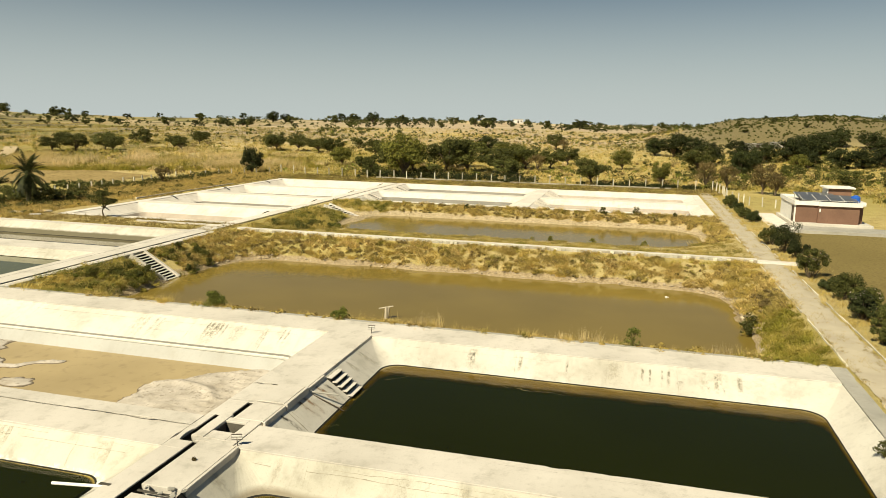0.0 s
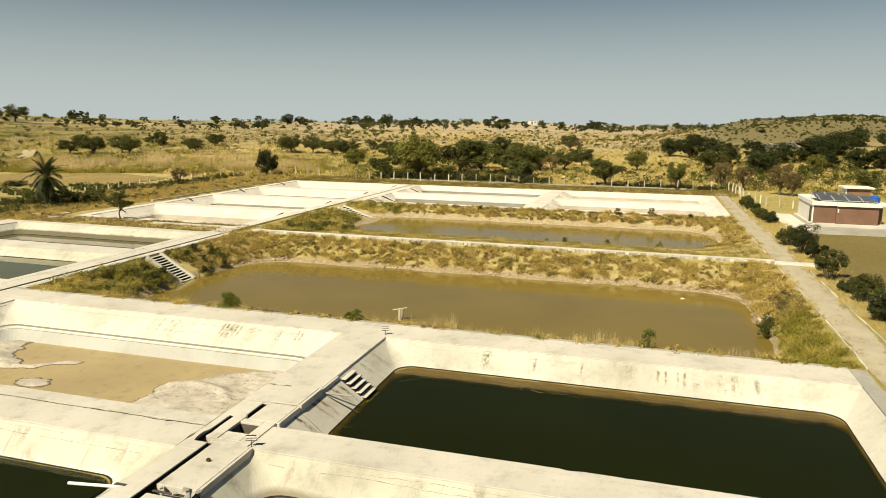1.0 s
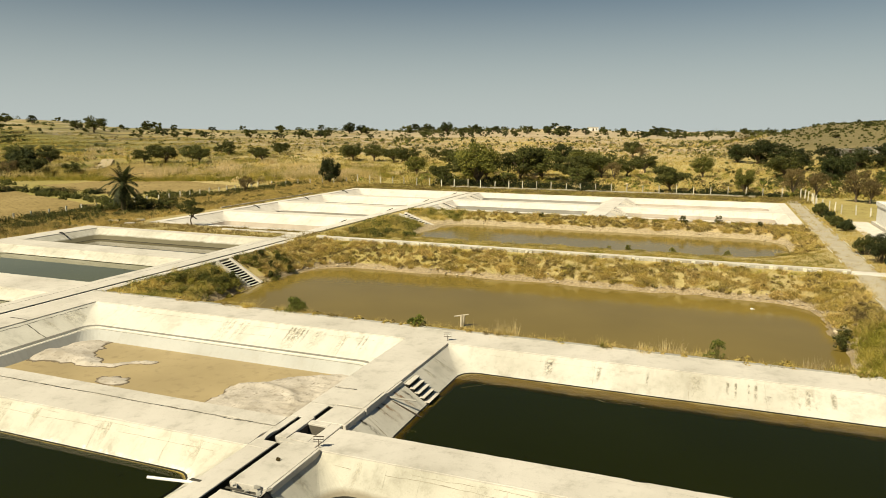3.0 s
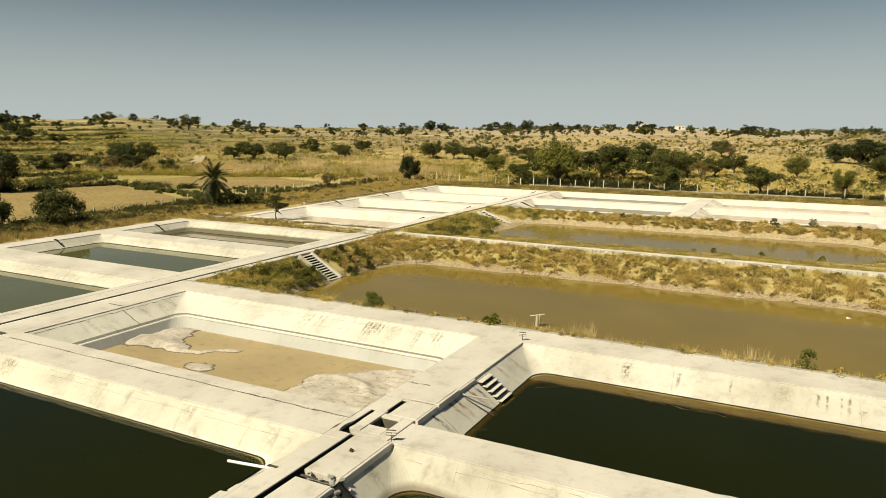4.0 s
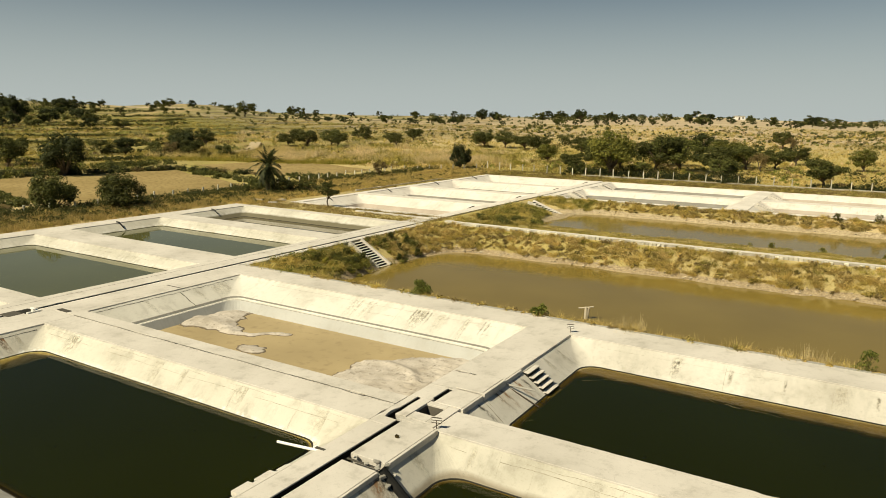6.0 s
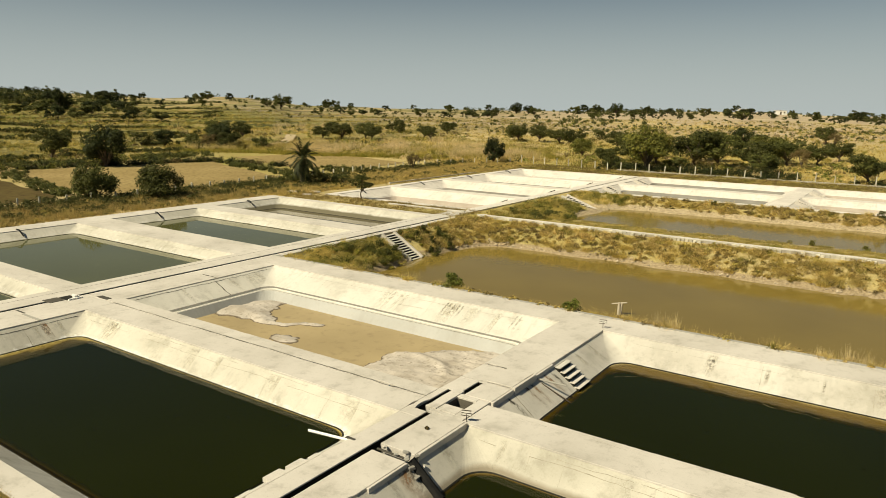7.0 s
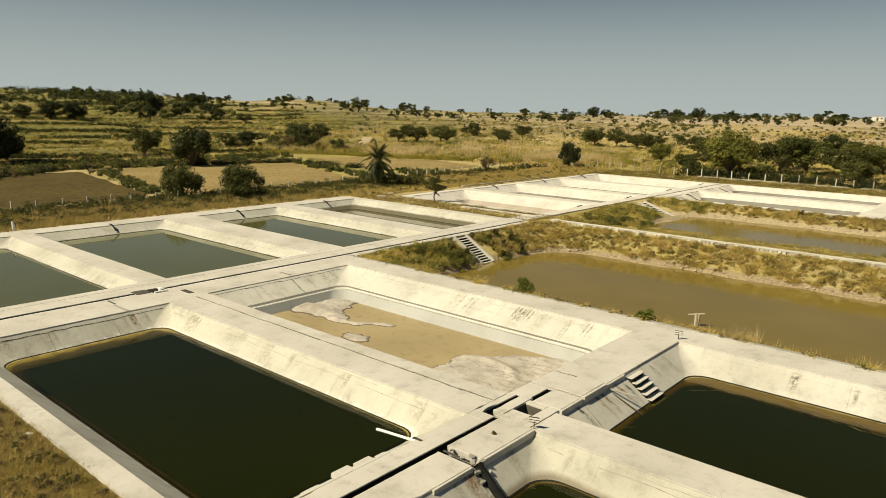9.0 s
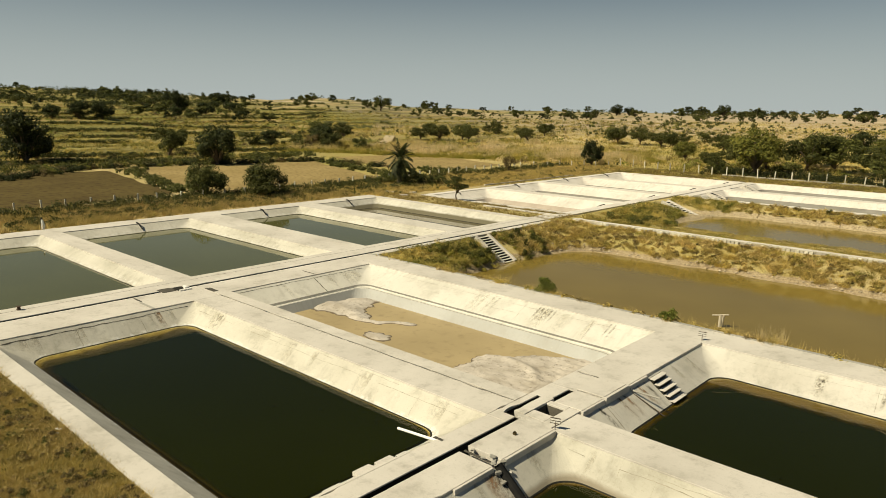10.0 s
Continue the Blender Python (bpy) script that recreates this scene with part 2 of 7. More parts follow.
CRUST = crust_mat()
SILT = surface("dried_silt", (0.44, 0.40, 0.325), (0.29, 0.26, 0.205), (0.17, 0.15, 0.11), 1.2, 5, 0.95, 0.7)
STONE = surface("pale_rubble", (0.50, 0.42, 0.30), (0.36, 0.285, 0.19), (0.21, 0.155, 0.09), 0.8, 5, 0.95, 0.3, "island")
SOIL = surface("tilled_soil", (0.21, 0.165, 0.065), (0.17, 0.134, 0.052), (0.14, 0.105, 0.046), 0.05, 4.0, 1.0, 0.9, spec=0.03, spots=(0.48, 0.66))
DARK_SOIL = surface("dark_tilled_soil", (0.115, 0.088, 0.034), (0.088, 0.066, 0.027), (0.07, 0.048, 0.024), 0.12, 1.0, 1.0, 0.9, spec=0.03, spots=(0.48, 0.66))
STUBBLE = surface("stubble_field", (0.34, 0.255, 0.115), (0.27, 0.20, 0.085), (0.16, 0.115, 0.045), 0.10, 1.5, 1.0, 0.7, spec=0.03, spots=(0.5, 0.7))
BRICK = surface("red_brick", (0.235, 0.135, 0.092), (0.19, 0.108, 0.074), (0.14, 0.075, 0.055), 0.5, 9, 0.9, 0.3, "object")
WHITE = surface("white_paint", (0.78, 0.76, 0.70), (0.70, 0.68, 0.62), (0.48, 0.46, 0.40), 0.5, 5, 0.7, 0.1)
POST = surface("concrete_post", (0.62, 0.58, 0.47), (0.50, 0.46, 0.36), (0.30, 0.27, 0.20), 1.5, 8, 0.9, 0.2, "object")
STEEL = surface("rusty_steel", (0.10, 0.075, 0.05), (0.07, 0.055, 0.045), (0.16, 0.07, 0.03), 2, 12, 0.7, 0.2, metal=0.4)
PVC = surface("white_pipe", (0.80, 0.79, 0.74), (0.74, 0.73, 0.68), None, 1, 8, 0.4, 0.0, spec=0.5)
# black of the algae tide lines, and of the shade painted into the gutters
ALGAE_SHADE = surface("black_algae_and_shade", (0.018, 0.017, 0.012), (0.03, 0.027, 0.018), None, 2, 9, 0.8, 0.2)
BLACK_PIPE = surface("black_pipe", (0.014, 0.014, 0.013), (0.026, 0.025, 0.022), None, 2, 10, 0.85, 0.1, spec=0.1)
PANEL = surface("solar_glass", (0.08, 0.085, 0.09), (0.11, 0.113, 0.118), None, 1, 8, 0.3, 0.0, spec=0.5)
BLUE = surface("blue_plastic", (0.02, 0.10, 0.42), (0.025, 0.12, 0.48), None, 1, 8, 0.4, 0.0)
BARK = surface("bark", (0.13, 0.10, 0.065), (0.09, 0.07, 0.045), (0.05, 0.04, 0.03), 2, 10, 0.95, 0.6)
WOOD = surface("bleached_wood", (0.50, 0.44, 0.33), (0.38, 0.33, 0.24), (0.22, 0.18, 0.12), 2, 10, 0.9, 0.3)
WATER_DARK = murk_mat("deep_green_murk", (0.016, 0.0235, 0.004))
WATER_SKIN = water_mat("shallow_water_skin", (0.03, 0.03, 0.01), 0.93)
WATER_TEAL = water_mat("grey_green_water", (0.092, 0.092, 0.034))
WATER_GREY = water_mat("grey_brown_water", (0.085, 0.072, 0.038))
WATER_SILTY = water_mat("silty_brown_water", (0.200, 0.144, 0.036), 0.0, 0.22, 1.6, 0.10)
WATER_BROWN = water_mat("muddy_water", (0.182, 0.130, 0.031), 0.0, 0.22, 1.6, 0.10)
LEAF = leaf_mat("acacia_leaf", (0.034, 0.043, 0.011), (0.140, 0.140, 0.036))
LEAF_MID = leaf_mat("olive_leaf", (0.055, 0.065, 0.013), (0.27, 0.255, 0.055))
LEAF_DEEP = leaf_mat("dense_leaf", (0.022, 0.030, 0.010), (0.070, 0.080, 0.024))
LEAF_FRESH = leaf_mat("fresh_leaf", (0.075, 0.10, 0.018), (0.27, 0.29, 0.055))
LEAF_DRY = leaf_mat("dry_twig", (0.10, 0.076, 0.030), (0.26, 0.19, 0.080))
PALM = leaf_mat("palm_leaf", (0.019, 0.027, 0.009), (0.066, 0.072, 0.024))
FLOWER = leaf_mat("pink_blossom", (0.70, 0.55, 0.52), (0.78, 0.68, 0.62))
GRASS = leaf_mat("dry_grass", (0.32, 0.225, 0.065), (0.97, 0.74, 0.30), (0.58, 0.44, 0.12), 0.35)
MAT_GRASS = leaf_mat("matted_grass", (0.15, 0.108, 0.038), (0.66, 0.49, 0.19), (0.36, 0.28, 0.09), 0.5)
GRASS_LUSH = leaf_mat("yellow_green_grass", (0.15, 0.145, 0.02), (0.46, 0.41, 0.07), (0.44, 0.36, 0.08), 0.5)
GRASS_GREEN = leaf_mat("green_grass", (0.08, 0.08, 0.016), (0.39, 0.335, 0.075), (0.54, 0.42, 0.13), 0.3)
REED = leaf_mat("plume_grass", (0.42, 0.32, 0.15), (0.95, 0.78, 0.48), (0.56, 0.44, 0.17), 0.03)


def ground_mat():
    """Dry grassland: straw, olive and bare earth in patches of field size and of tuft size."""
    m, nt, bsdf = node_mat("dry_grassland")
    a = ramped(nt, noise_at(nt, 0.02, 6, rough=0.65), 0.36, 0.62)
    b = ramped(nt, noise_at(nt, 0.011, 5, (1, 1.6, 1)), 0.45, 0.6)
    c = ramped(nt, noise_at(nt, 0.35, 7, rough=0.7), 0.46, 0.66)
    col = mixed(nt, a, (0.52, 0.415, 0.175), (0.36, 0.31, 0.10))
    col = mixed(nt, b, col, (0.58, 0.455, 0.24))
    col = mixed(nt, c, col, (0.38, 0.295, 0.11))
    sep = add(nt, "SeparateXYZ")
    nt.links.new(add(nt, "NewGeometry").outputs["Position"], sep.inputs[0])
    west = ramped(nt, sep.outputs[0], -118, -230, (0, 0.85))
    col = mixed(nt, west, col, mixed(nt, c, (0.20, 0.185, 0.050), (0.095, 0.105, 0.030)))
    # the meadow behind the ponds is more olive than the western drifts
    east = ramped(nt, sep.outputs[0], -115, -55, (0, 0.6))
    beyond = add(nt, "Math")
    beyond.operation = "MULTIPLY"
    nt.links.new(east, beyond.inputs[0])
    nt.links.new(ramped(nt, sep.outputs[1], 112, 118), beyond.inputs[1])
    col = mixed(nt, beyond.outputs[0], col, mixed(nt, a, (0.46, 0.365, 0.13), (0.34, 0.29, 0.09)))
    # strip fields that lie across the western slope
    turned = add(nt, "Mapping", Rotation=(0, 0, radians(26)), Scale=(0.075, 0.009, 0.01))
    nt.links.new(add(nt, "NewGeometry").outputs["Position"], turned.inputs["Vector"])
    strip = add(nt, "TexNoise", Scale=1.0, Detail=2.0)
    nt.links.new(turned.outputs[0], strip.inputs["Vector"])
    for lo, hi, tone in ((0.55, 0.57, (0.36, 0.27, 0.115)), (0.44, 0.42, (0.055, 0.058, 0.020))):
        both = add(nt, "Math")
        both.operation = "MULTIPLY"
        nt.links.new(ramped(nt, strip.outputs["Fac"], lo, hi, (0, 0.85)), both.inputs[0])
        nt.links.new(ramped(nt, sep.outputs[0], -125, -190), both.inputs[1])
        col = mixed(nt, both.outputs[0], col, tone)
    far = add(nt, "Math")
    far.operation = "MULTIPLY"
    nt.links.new(ramped(nt, sep.outputs[1], 215, 300), far.inputs[0])
    nt.links.new(ramped(nt, noise_at(nt, 0.013, 5), 0.34, 0.50, (0, 0.9)), far.inputs[1])
    tan = add(nt, "Math")
    tan.operation = "MULTIPLY"
    nt.links.new(far.outputs[0], tan.inputs[0])
    nt.links.new(ramped(nt, sep.outputs[0], -320, -170, (0.3, 1)), tan.inputs[1])
    col = mixed(nt, tan.outputs[0], col, (0.44, 0.35, 0.235))
    ledges = add(nt, "Math")
    ledges.operation = "MULTIPLY"
    nt.links.new(ramped(nt, sep.outputs[1], 230, 290), ledges.inputs[0])
    nt.links.new(ramped(nt, noise_at(nt, 0.05, 4, (0.22, 1, 0.2)), 0.54, 0.66, (0, 0.5)), ledges.inputs[1])
    col = mixed(nt, ledges.outputs[0], col, (0.60, 0.49, 0.36))
    stony = add(nt, "Math")
    stony.operation = "MULTIPLY"
    nt.links.new(ramped(nt, sep.outputs[0], 12, 48), stony.inputs[0])
    nt.links.new(ramped(nt, sep.outputs[1], 228, 262, (0, 0.9)), stony.inputs[1])
    col = mixed(nt, stony.outputs[0], col, (0.155, 0.130, 0.062))
    fine = noise_at(nt, 4.0, 8, rough=0.75)
    col = mixed(nt, ramped(nt, fine, 0.5, 0.72, (0, 0.4)), col, (0.15, 0.115, 0.045))
    # bare pale mud that the falling water left round the earth ponds
    ragged_z = add(nt, "Math")
    ragged_z.operation = "MULTIPLY_ADD"
    ragged_z.inputs[1].default_value = 0.5
    nt.links.new(noise_at(nt, 0.9, 6), ragged_z.inputs[0])
    nt.links.new(sep.outputs[2], ragged_z.inputs[2])
    north = add(nt, "Math")
    north.operation = "MULTIPLY_ADD"
    north.inputs[1].default_value = -0.62
    nt.links.new(ramped(nt, sep.outputs[1], 49.0, 50.0), north.inputs[0])
    nt.links.new(ragged_z.outputs[0], north.inputs[2])
    col = mixed(nt, ramped(nt, north.outputs[0], -1.38, -1.52), col, mixed(nt, ramped(nt, fine, 0.42, 0.62), mixed(nt, ramped(nt, sep.outputs[1], 49.0, 50.0), (0.46, 0.36, 0.22), (0.56, 0.455, 0.285)), (0.26, 0.195, 0.11)))
    nt.links.new(col, bsdf.inputs["Base Color"])
    bsdf.inputs["Roughness"].default_value = 1.0
    bsdf.inputs["Specular IOR Level"].default_value = 0.1
    bumped(nt, bsdf, fine, 0.9, 0.25)
    return m


GROUND = ground_mat()


# ---------- mesh helpers ----------
def mesh_from(name, verts, faces, material, smooth=False):
    me = bpy.data.meshes.new(name)
    me.from_pydata(verts, [], faces)
    me.materials.append(material)
    if smooth:
        me.shade_smooth()
    me.update()
    return me


def part(name, bm, material, parent, label=""):
    """Links a bmesh as one mesh object under a thing or a part."""
    me = bpy.data.meshes.new(name)
    bm.to_mesh(me)
    bm.free()
    me.materials.append(material)
    ob = new(name, me)
    ob.parent = parent
    return tagged(ob, label)


def thing(name, x, y, z, label, category, group="", turn=0.0):
    ob = new(name)
    ob.matrix_world = pose(x, y, z, 0, 0, turn)
    return tagged(ob, label, category, group)


def alone(name, bm, material, label, category="", group="", kind=""):
    me = bpy.data.meshes.new(name)
    bm.to_mesh(me)
    bm.free()
    me.materials.append(material)
    return tagged(new(name, me), label, category, group, kind)


def box(bm, x0, x1, y0, y1, z0, z1, bevel=0.0, turn=None):
    made = bmesh.ops.create_cube(bm, size=1)["verts"]
    m = Matrix.Translation(((x0 + x1) / 2, (y0 + y1) / 2, (z0 + z1) / 2)) @ Matrix.Diagonal((x1 - x0, y1 - y0, z1 - z0, 1))
    bmesh.ops.transform(bm, matrix=(turn or Matrix()) @ m, verts=made)
    if bevel:
        edges = list({e for v in made for e in v.link_edges})
        bmesh.ops.bevel(bm, geom=edges, offset=bevel, segments=2, affect="EDGES", profile=0.6)
    return bm


def tube(bm, points, radii, sides=7, cap=True):
    """A tapered tube along points."""
    rings = []
    for i, p in enumerate(points):
        p = Vector(p)
        d = (Vector(points[min(i + 1, len(points) - 1)]) - Vector(points[max(i - 1, 0)])).normalized()
        u = d.orthogonal().normalized()
        w = d.cross(u)
        rings.append([bm.verts.new(p + radii[i] * (math.cos(2 * math.pi * k / sides) * u + math.sin(2 * math.pi * k / sides) * w)) for k in range(sides)])
    for a, b in zip(rings, rings[1:]):
        for k in range(sides):
            bm.faces.new((a[k], a[(k + 1) % sides], b[(k + 1) % sides], b[k]))
    if cap:
        bm.faces.new(rings[0][::-1]), bm.faces.new(rings[-1])
    return bm


# ---------- terrain ----------
EYE = (17.2, -24.6)
SKYLINE = [(-180, 0.5), (-100, 0.5), (-75, 1.0), (-66, 0.85), (-60, 0.62), (-56, 0.46), (-52, 0.66), (-49, 0.50), (-46, 0.10), (-37, -0.10), (-25, -0.12),
           (-11, 0.0), (-5, -0.2), (-1, -0.3), (3, -0.2), (17, -0.1), (40, 0.2), (180, 0.5)]


def smooth01(v):
    v = min(1.0, max(0.0, v))
    return v * v * (3 - 2 * v)


def rect_out(x, y, x0, x1, y0, y1, r):
    """Signed distance to a rounded rectangle, negative inside."""
    dx, dy = abs(x - (x0 + x1) / 2) - (x1 - x0) / 2 + r, abs(y - (y0 + y1) / 2) - (y1 - y0) / 2 + r
    return math.hypot(max(dx, 0), max(dy, 0)) + min(max(dx, dy), 0) - r


#            outer x0, x1, y0, y1      water x0, x1, y0, y1, radius   level
EARTH_PONDS = [((-29.6, 29.2, 17.75, 48.7), (-25.0, 26.4, 20.6, 44.0, 5.0), -2.2),
               ((-29.6, 29.2, 49.9, 84.2), (-22.5, 26.2, 63.5, 79.6, 4.5), -1.7)]
#          concrete blocks that stand in for the ground: x0, x1, y0, y1
PAVED = [(-64.0, 29.4, -15.0, 17.7), (-64.0, -29.6, 17.0, 47.3), (-59.0, -30.4, 53.5, 116.5), (-31.0, 29.4, 84.2, 116.5)]


# stairs let into the banks: top x, y0, y1, run, drop
STAIR_CUTS = [(-29.5, 31.0, 34.0, 4.2, 2.4), (-29.2, 74.4, 77.4, 5.2, 1.95)]


def terrain(x, y):
    for x0, x1, y0, y1 in PAVED:
        if x0 + 0.35 < x < x1 - 0.35 and y0 + 0.35 < y < y1 - 0.35:
            return -4.0
    wob = noise.noise((x * 0.21, y * 0.21, 3.0))
    for (a0, a1, b0, b1), (c0, c1, e0, e1, r), level in EARTH_PONDS:
        if a0 < x < a1 and b0 < y < b1:
            o = min(x - a0, a1 - x, y - b0, b1 - y)
            w = rect_out(x, y, c0, c1, e0, e1, r) + 0.8 * wob + 0.35 * noise.noise((x * 0.9, y * 0.9, 8.0))
            if w < 0:
                return level + max(-1.2, 0.35 * w)
            u = w / (w + o + 1e-6)
            for sx, sy0, sy1, run, rise in STAIR_CUTS:
                if sy0 < y < sy1 and x < sx + run + 0.6:
                    return min(-0.3 - (x - sx) * rise / run, level + (-0.05 - level) * (u ** 0.75))
            lump = 0.22 * noise.noise((x * 0.6, y * 0.6, 1.0)) * min(1, o) * min(1, w)
            return level + (-0.05 - level) * (u ** 0.75) + lump
    dx, dy = x - EYE[0], y - EYE[1]
    r, az = math.hypot(dx, dy), math.degrees(math.atan2(dx, dy))
    z = -0.06 + 0.05 * wob
    if r > 165:
        for (p, e0), (q, e1) in zip(SKYLINE, SKYLINE[1:]):
            if p <= az <= q:
                el = e0 + (e1 - e0) * smooth01((az - p) / (q - p))
        top = 13.0 + 620 * math.tan(radians(el))
        k = min(1.0, (r - 165) / 455)
        z += top * (k ** 1.15) * (1 if r < 620 else max(0.3, 1 - (r - 620) / 2500))
        z += (1.3 * noise.noise((x * 0.012, y * 0.012, 5)) + 0.5 * noise.noise((x * 0.04, y * 0.04, 7))) * k * (1 - 0.7 * k)
        if az < -30:
            step, f = 1.3, smooth01((-30 - az) / 12) * smooth01((r - 190) / 60)
            q = z / step
            z += f * (step * (math.floor(q) + smooth01((q - math.floor(q) - 0.7) / 0.3)) - z)
        # stony hill
        hx, hy = (x - 95) / 62, (y - 330) / 80
        z += 13.5 * math.exp(-(hx * hx) ** 1.2 - hy * hy) * (1 + 0.25 * noise.noise((x * 0.03, y * 0.03, 2)))
    return z


def spaced(fixed, step0, far, growth):
    """Grid lines: even within the fixed span, widening outwards to far."""
    a, b = fixed
    mid = [a + i * step0 for i in range(int(round((b - a) / step0)) + 1)]
    out, s, v = [], step0, b
    while v < far:
        s *= growth
        v += s
        out.append(v)
    low, s, v = [], step0, a
    while v > -far:
        s *= growth
        v -= s
        low.append(v)
    return low[::-1] + mid + out


def build_ground():
    xs, ys = spaced((-66.0, 36.0), 0.75, 2600, 1.045), spaced((-18.0, 120.0), 0.75, 2600, 1.045)
    nx, ny = len(xs), len(ys)
    verts = [(x, y, terrain(x, y)) for y in ys for x in xs]
    faces = [(j * nx + i, j * nx + i + 1, (j + 1) * nx + i + 1, (j + 1) * nx + i) for j in range(ny - 1) for i in range(nx - 1)]
    tagged(new("ground", mesh_from("ground", verts, faces, GROUND, True)), "dry straw and olive grassland rising to low hills", "ground", kind="structure")


build_ground()


# ---------- ponds and decks ----------
def ring(x0, x1, y0, y1, r, n=7):
    pts = []
    for cx, cy, a in ((x1 - r, y1 - r, 0), (x0 + r, y1 - r, 90), (x0 + r, y0 + r, 180), (x1 - r, y0 + r, 270)):
        for k in range(n + 1):
            t = radians(a + 90 * k / n)
            pts.append((cx + r * math.cos(t), cy + r * math.sin(t)))
    return pts


def basin(x0, x1, y0, y1, runs, profile, material, label, lower=None):
    """A pond lining: rings of (share of the side's run, height, corner radius) from the rim down, closed by its bed. runs: west, east, south, north."""
    verts, faces, n = [], [], 32
    w, e, s, nn = runs
    for f, z, r in profile:
        verts += [(x, y, z) for x, y in ring(x0 + f * w, x1 - f * e, y0 + f * s, y1 - f * nn, r)]
    for i in range(len(profile) - 1):
        for k in range(n):
            faces.append((i * n + k, (i + 1) * n + k, (i + 1) * n + (k + 1) % n, i * n + (k + 1) % n))
    faces.append(tuple(range((len(profile) - 1) * n, len(profile) * n)))
    me = mesh_from("pond_lining", verts, faces, material)
    if lower:
        me.materials.append(lower)
        for p in me.polygons[-n - 1:]:
            p.material_index = 1
    return tagged(new("pond_lining", me), label, "pond lining", kind="structure")


def sheet(name, x0, x1, y0, y1, z, r, material, label, category="water"):
    pts = [(x, y, z) for x, y in ring(x0, x1, y0, y1, r)]
    return tagged(new(name, mesh_from(name, pts, [tuple(range(len(pts)))], material)), label, category, kind="structure")


def filled_pond(x0, x1, y0, y1, level, runs, water, label, lining=None, shelf=None, bed=-2.4):
    """Sloped concrete lining with turbid water in it. shelf: how far a shallow ledge reaches in under the water on each side;
    over it lie a clear skin and layers that each swallow some light, then the murk."""
    share = lambda z: (-0.07 - z) / (-0.07 - level)
    w, e, s, n = runs
    a, b, c, d = shelf or (0, 0, 0, 0)
    rings_at = [(share(z), z, rr, 0.0) for z, rr in ((-0.07, 0.04), (-0.35, 0.4), (level + 0.16, 0.9), (level, 1.1))]
    rings_at += [(1.02, level - 0.15, 1.2, 0.3), (1.05, level - 0.5, 1.3, 1.0), (1.1, bed, 1.6, 1.3)] if shelf else [(share(level - 0.3), level - 0.3, 1.3, 0.0), (share(bed), bed, 1.6, 0.0)]
    verts, faces, k = [], [], 32
    for f, z, r, u in rings_at:
        verts += [(x, y, z) for x, y in ring(x0 + f * w + u * a, x1 - f * e - u * b, y0 + f * s + u * c, y1 - f * n - u * d, r)]
    for i in range(len(rings_at) - 1):
        faces += [(i * k + q, (i + 1) * k + q, (i + 1) * k + (q + 1) % k, i * k + (q + 1) % k) for q in range(k)]
    faces.append(tuple(range((len(rings_at) - 1) * k, len(rings_at) * k)))
    tagged(new("pond_lining", mesh_from("pond_lining", verts, faces, lining or CONCRETE)), "sloped cream concrete lining of a fish pond", "pond lining", kind="structure")
    # black algae along the waterline
    lines = []
    for z in (level - 0.01, level + 0.035):
        f = share(z)
        lines += [(x, y, z + 0.006) for x, y in ring(x0 + f * w + 0.006, x1 - f * e - 0.006, y0 + f * s + 0.006, y1 - f * n - 0.006, 1.08)]
    tagged(new("tide_line", mesh_from("tide_line", lines, [(q, (q + 1) % k, k + (q + 1) % k, k + q) for q in range(k)], ALGAE_SHADE)), "thin black algae line at the water's edge", "stain", kind="structure")
    inner = (x0 + w - 0.03, x1 - e + 0.03, y0 + s - 0.03, y1 - n + 0.03)
    if not shelf:
        sheet("water", *inner, level, 1.1, water, label)
        return
    sheet("water", *inner, level, 1.1, WATER_SKIN, "thin clear layer on still pond water")
    outer = ring(*inner, 1.1)
    murky = ring(inner[0] + a, inner[1] - b, inner[2] + c, inner[3] - d, 1.1)
    me = mesh_from("water", [(x, y, level - 0.025) for x, y in outer + murky], [(q, (q + 1) % k, k + (q + 1) % k, k + q) for q in range(k)] + [tuple(range(k, 2 * k))], water)
    me.attributes.new("inward", "FLOAT", "POINT").data.foreach_set("value", [0.0] * k + [1.0] * k)
    tagged(new("water", me), label, "water", kind="structure")


DARK_WATER, TEAL_WATER = "still dark olive water in a concrete pond", "grey-green water in a concrete pond"
# golden shelf colour under this water paints in the north slope's reflection
filled_pond(1.9, 28.6, 1.3, 15.0, -1.15, (1.6, 1.25, 1.4, 1.6), WATER_DARK, DARK_WATER, None, (0.5, 0.25, 0.5, 1.9))
filled_pond(2.1, 28.6, -14.0, -0.9, -1.15, (1.25, 1.3, 1.2, 1.15), WATER_DARK, DARK_WATER, WET_SIDE, (0.3, 0.4, 0.4, 0.15))
filled_pond(-27.2, -1.0, -14.0, -1.6, -1.15, (1.3, 1.7, 1.5, 1.2), WATER_DARK, DARK_WATER, CRUSTED, (2.2, 0.3, 0.5, 0.12))
filled_pond(-61.0, -33.8, -14.0, -0.4, -0.85, (1.5, 1.3, 1.3, 1.2), WATER_TEAL, TEAL_WATER, TEAL_SIDE)
filled_pond(-61.0, -33.8, 1.7, 15.9, -0.85, (1.5, 1.3, 1.3, 1.15), WATER_TEAL, TEAL_WATER, TEAL_SIDE)
filled_pond(-61.0, -33.8, 20.0, 31.9, -0.85, (1.5, 1.3, 1.3, 1.15), WATER_TEAL, TEAL_WATER, TEAL_SIDE)
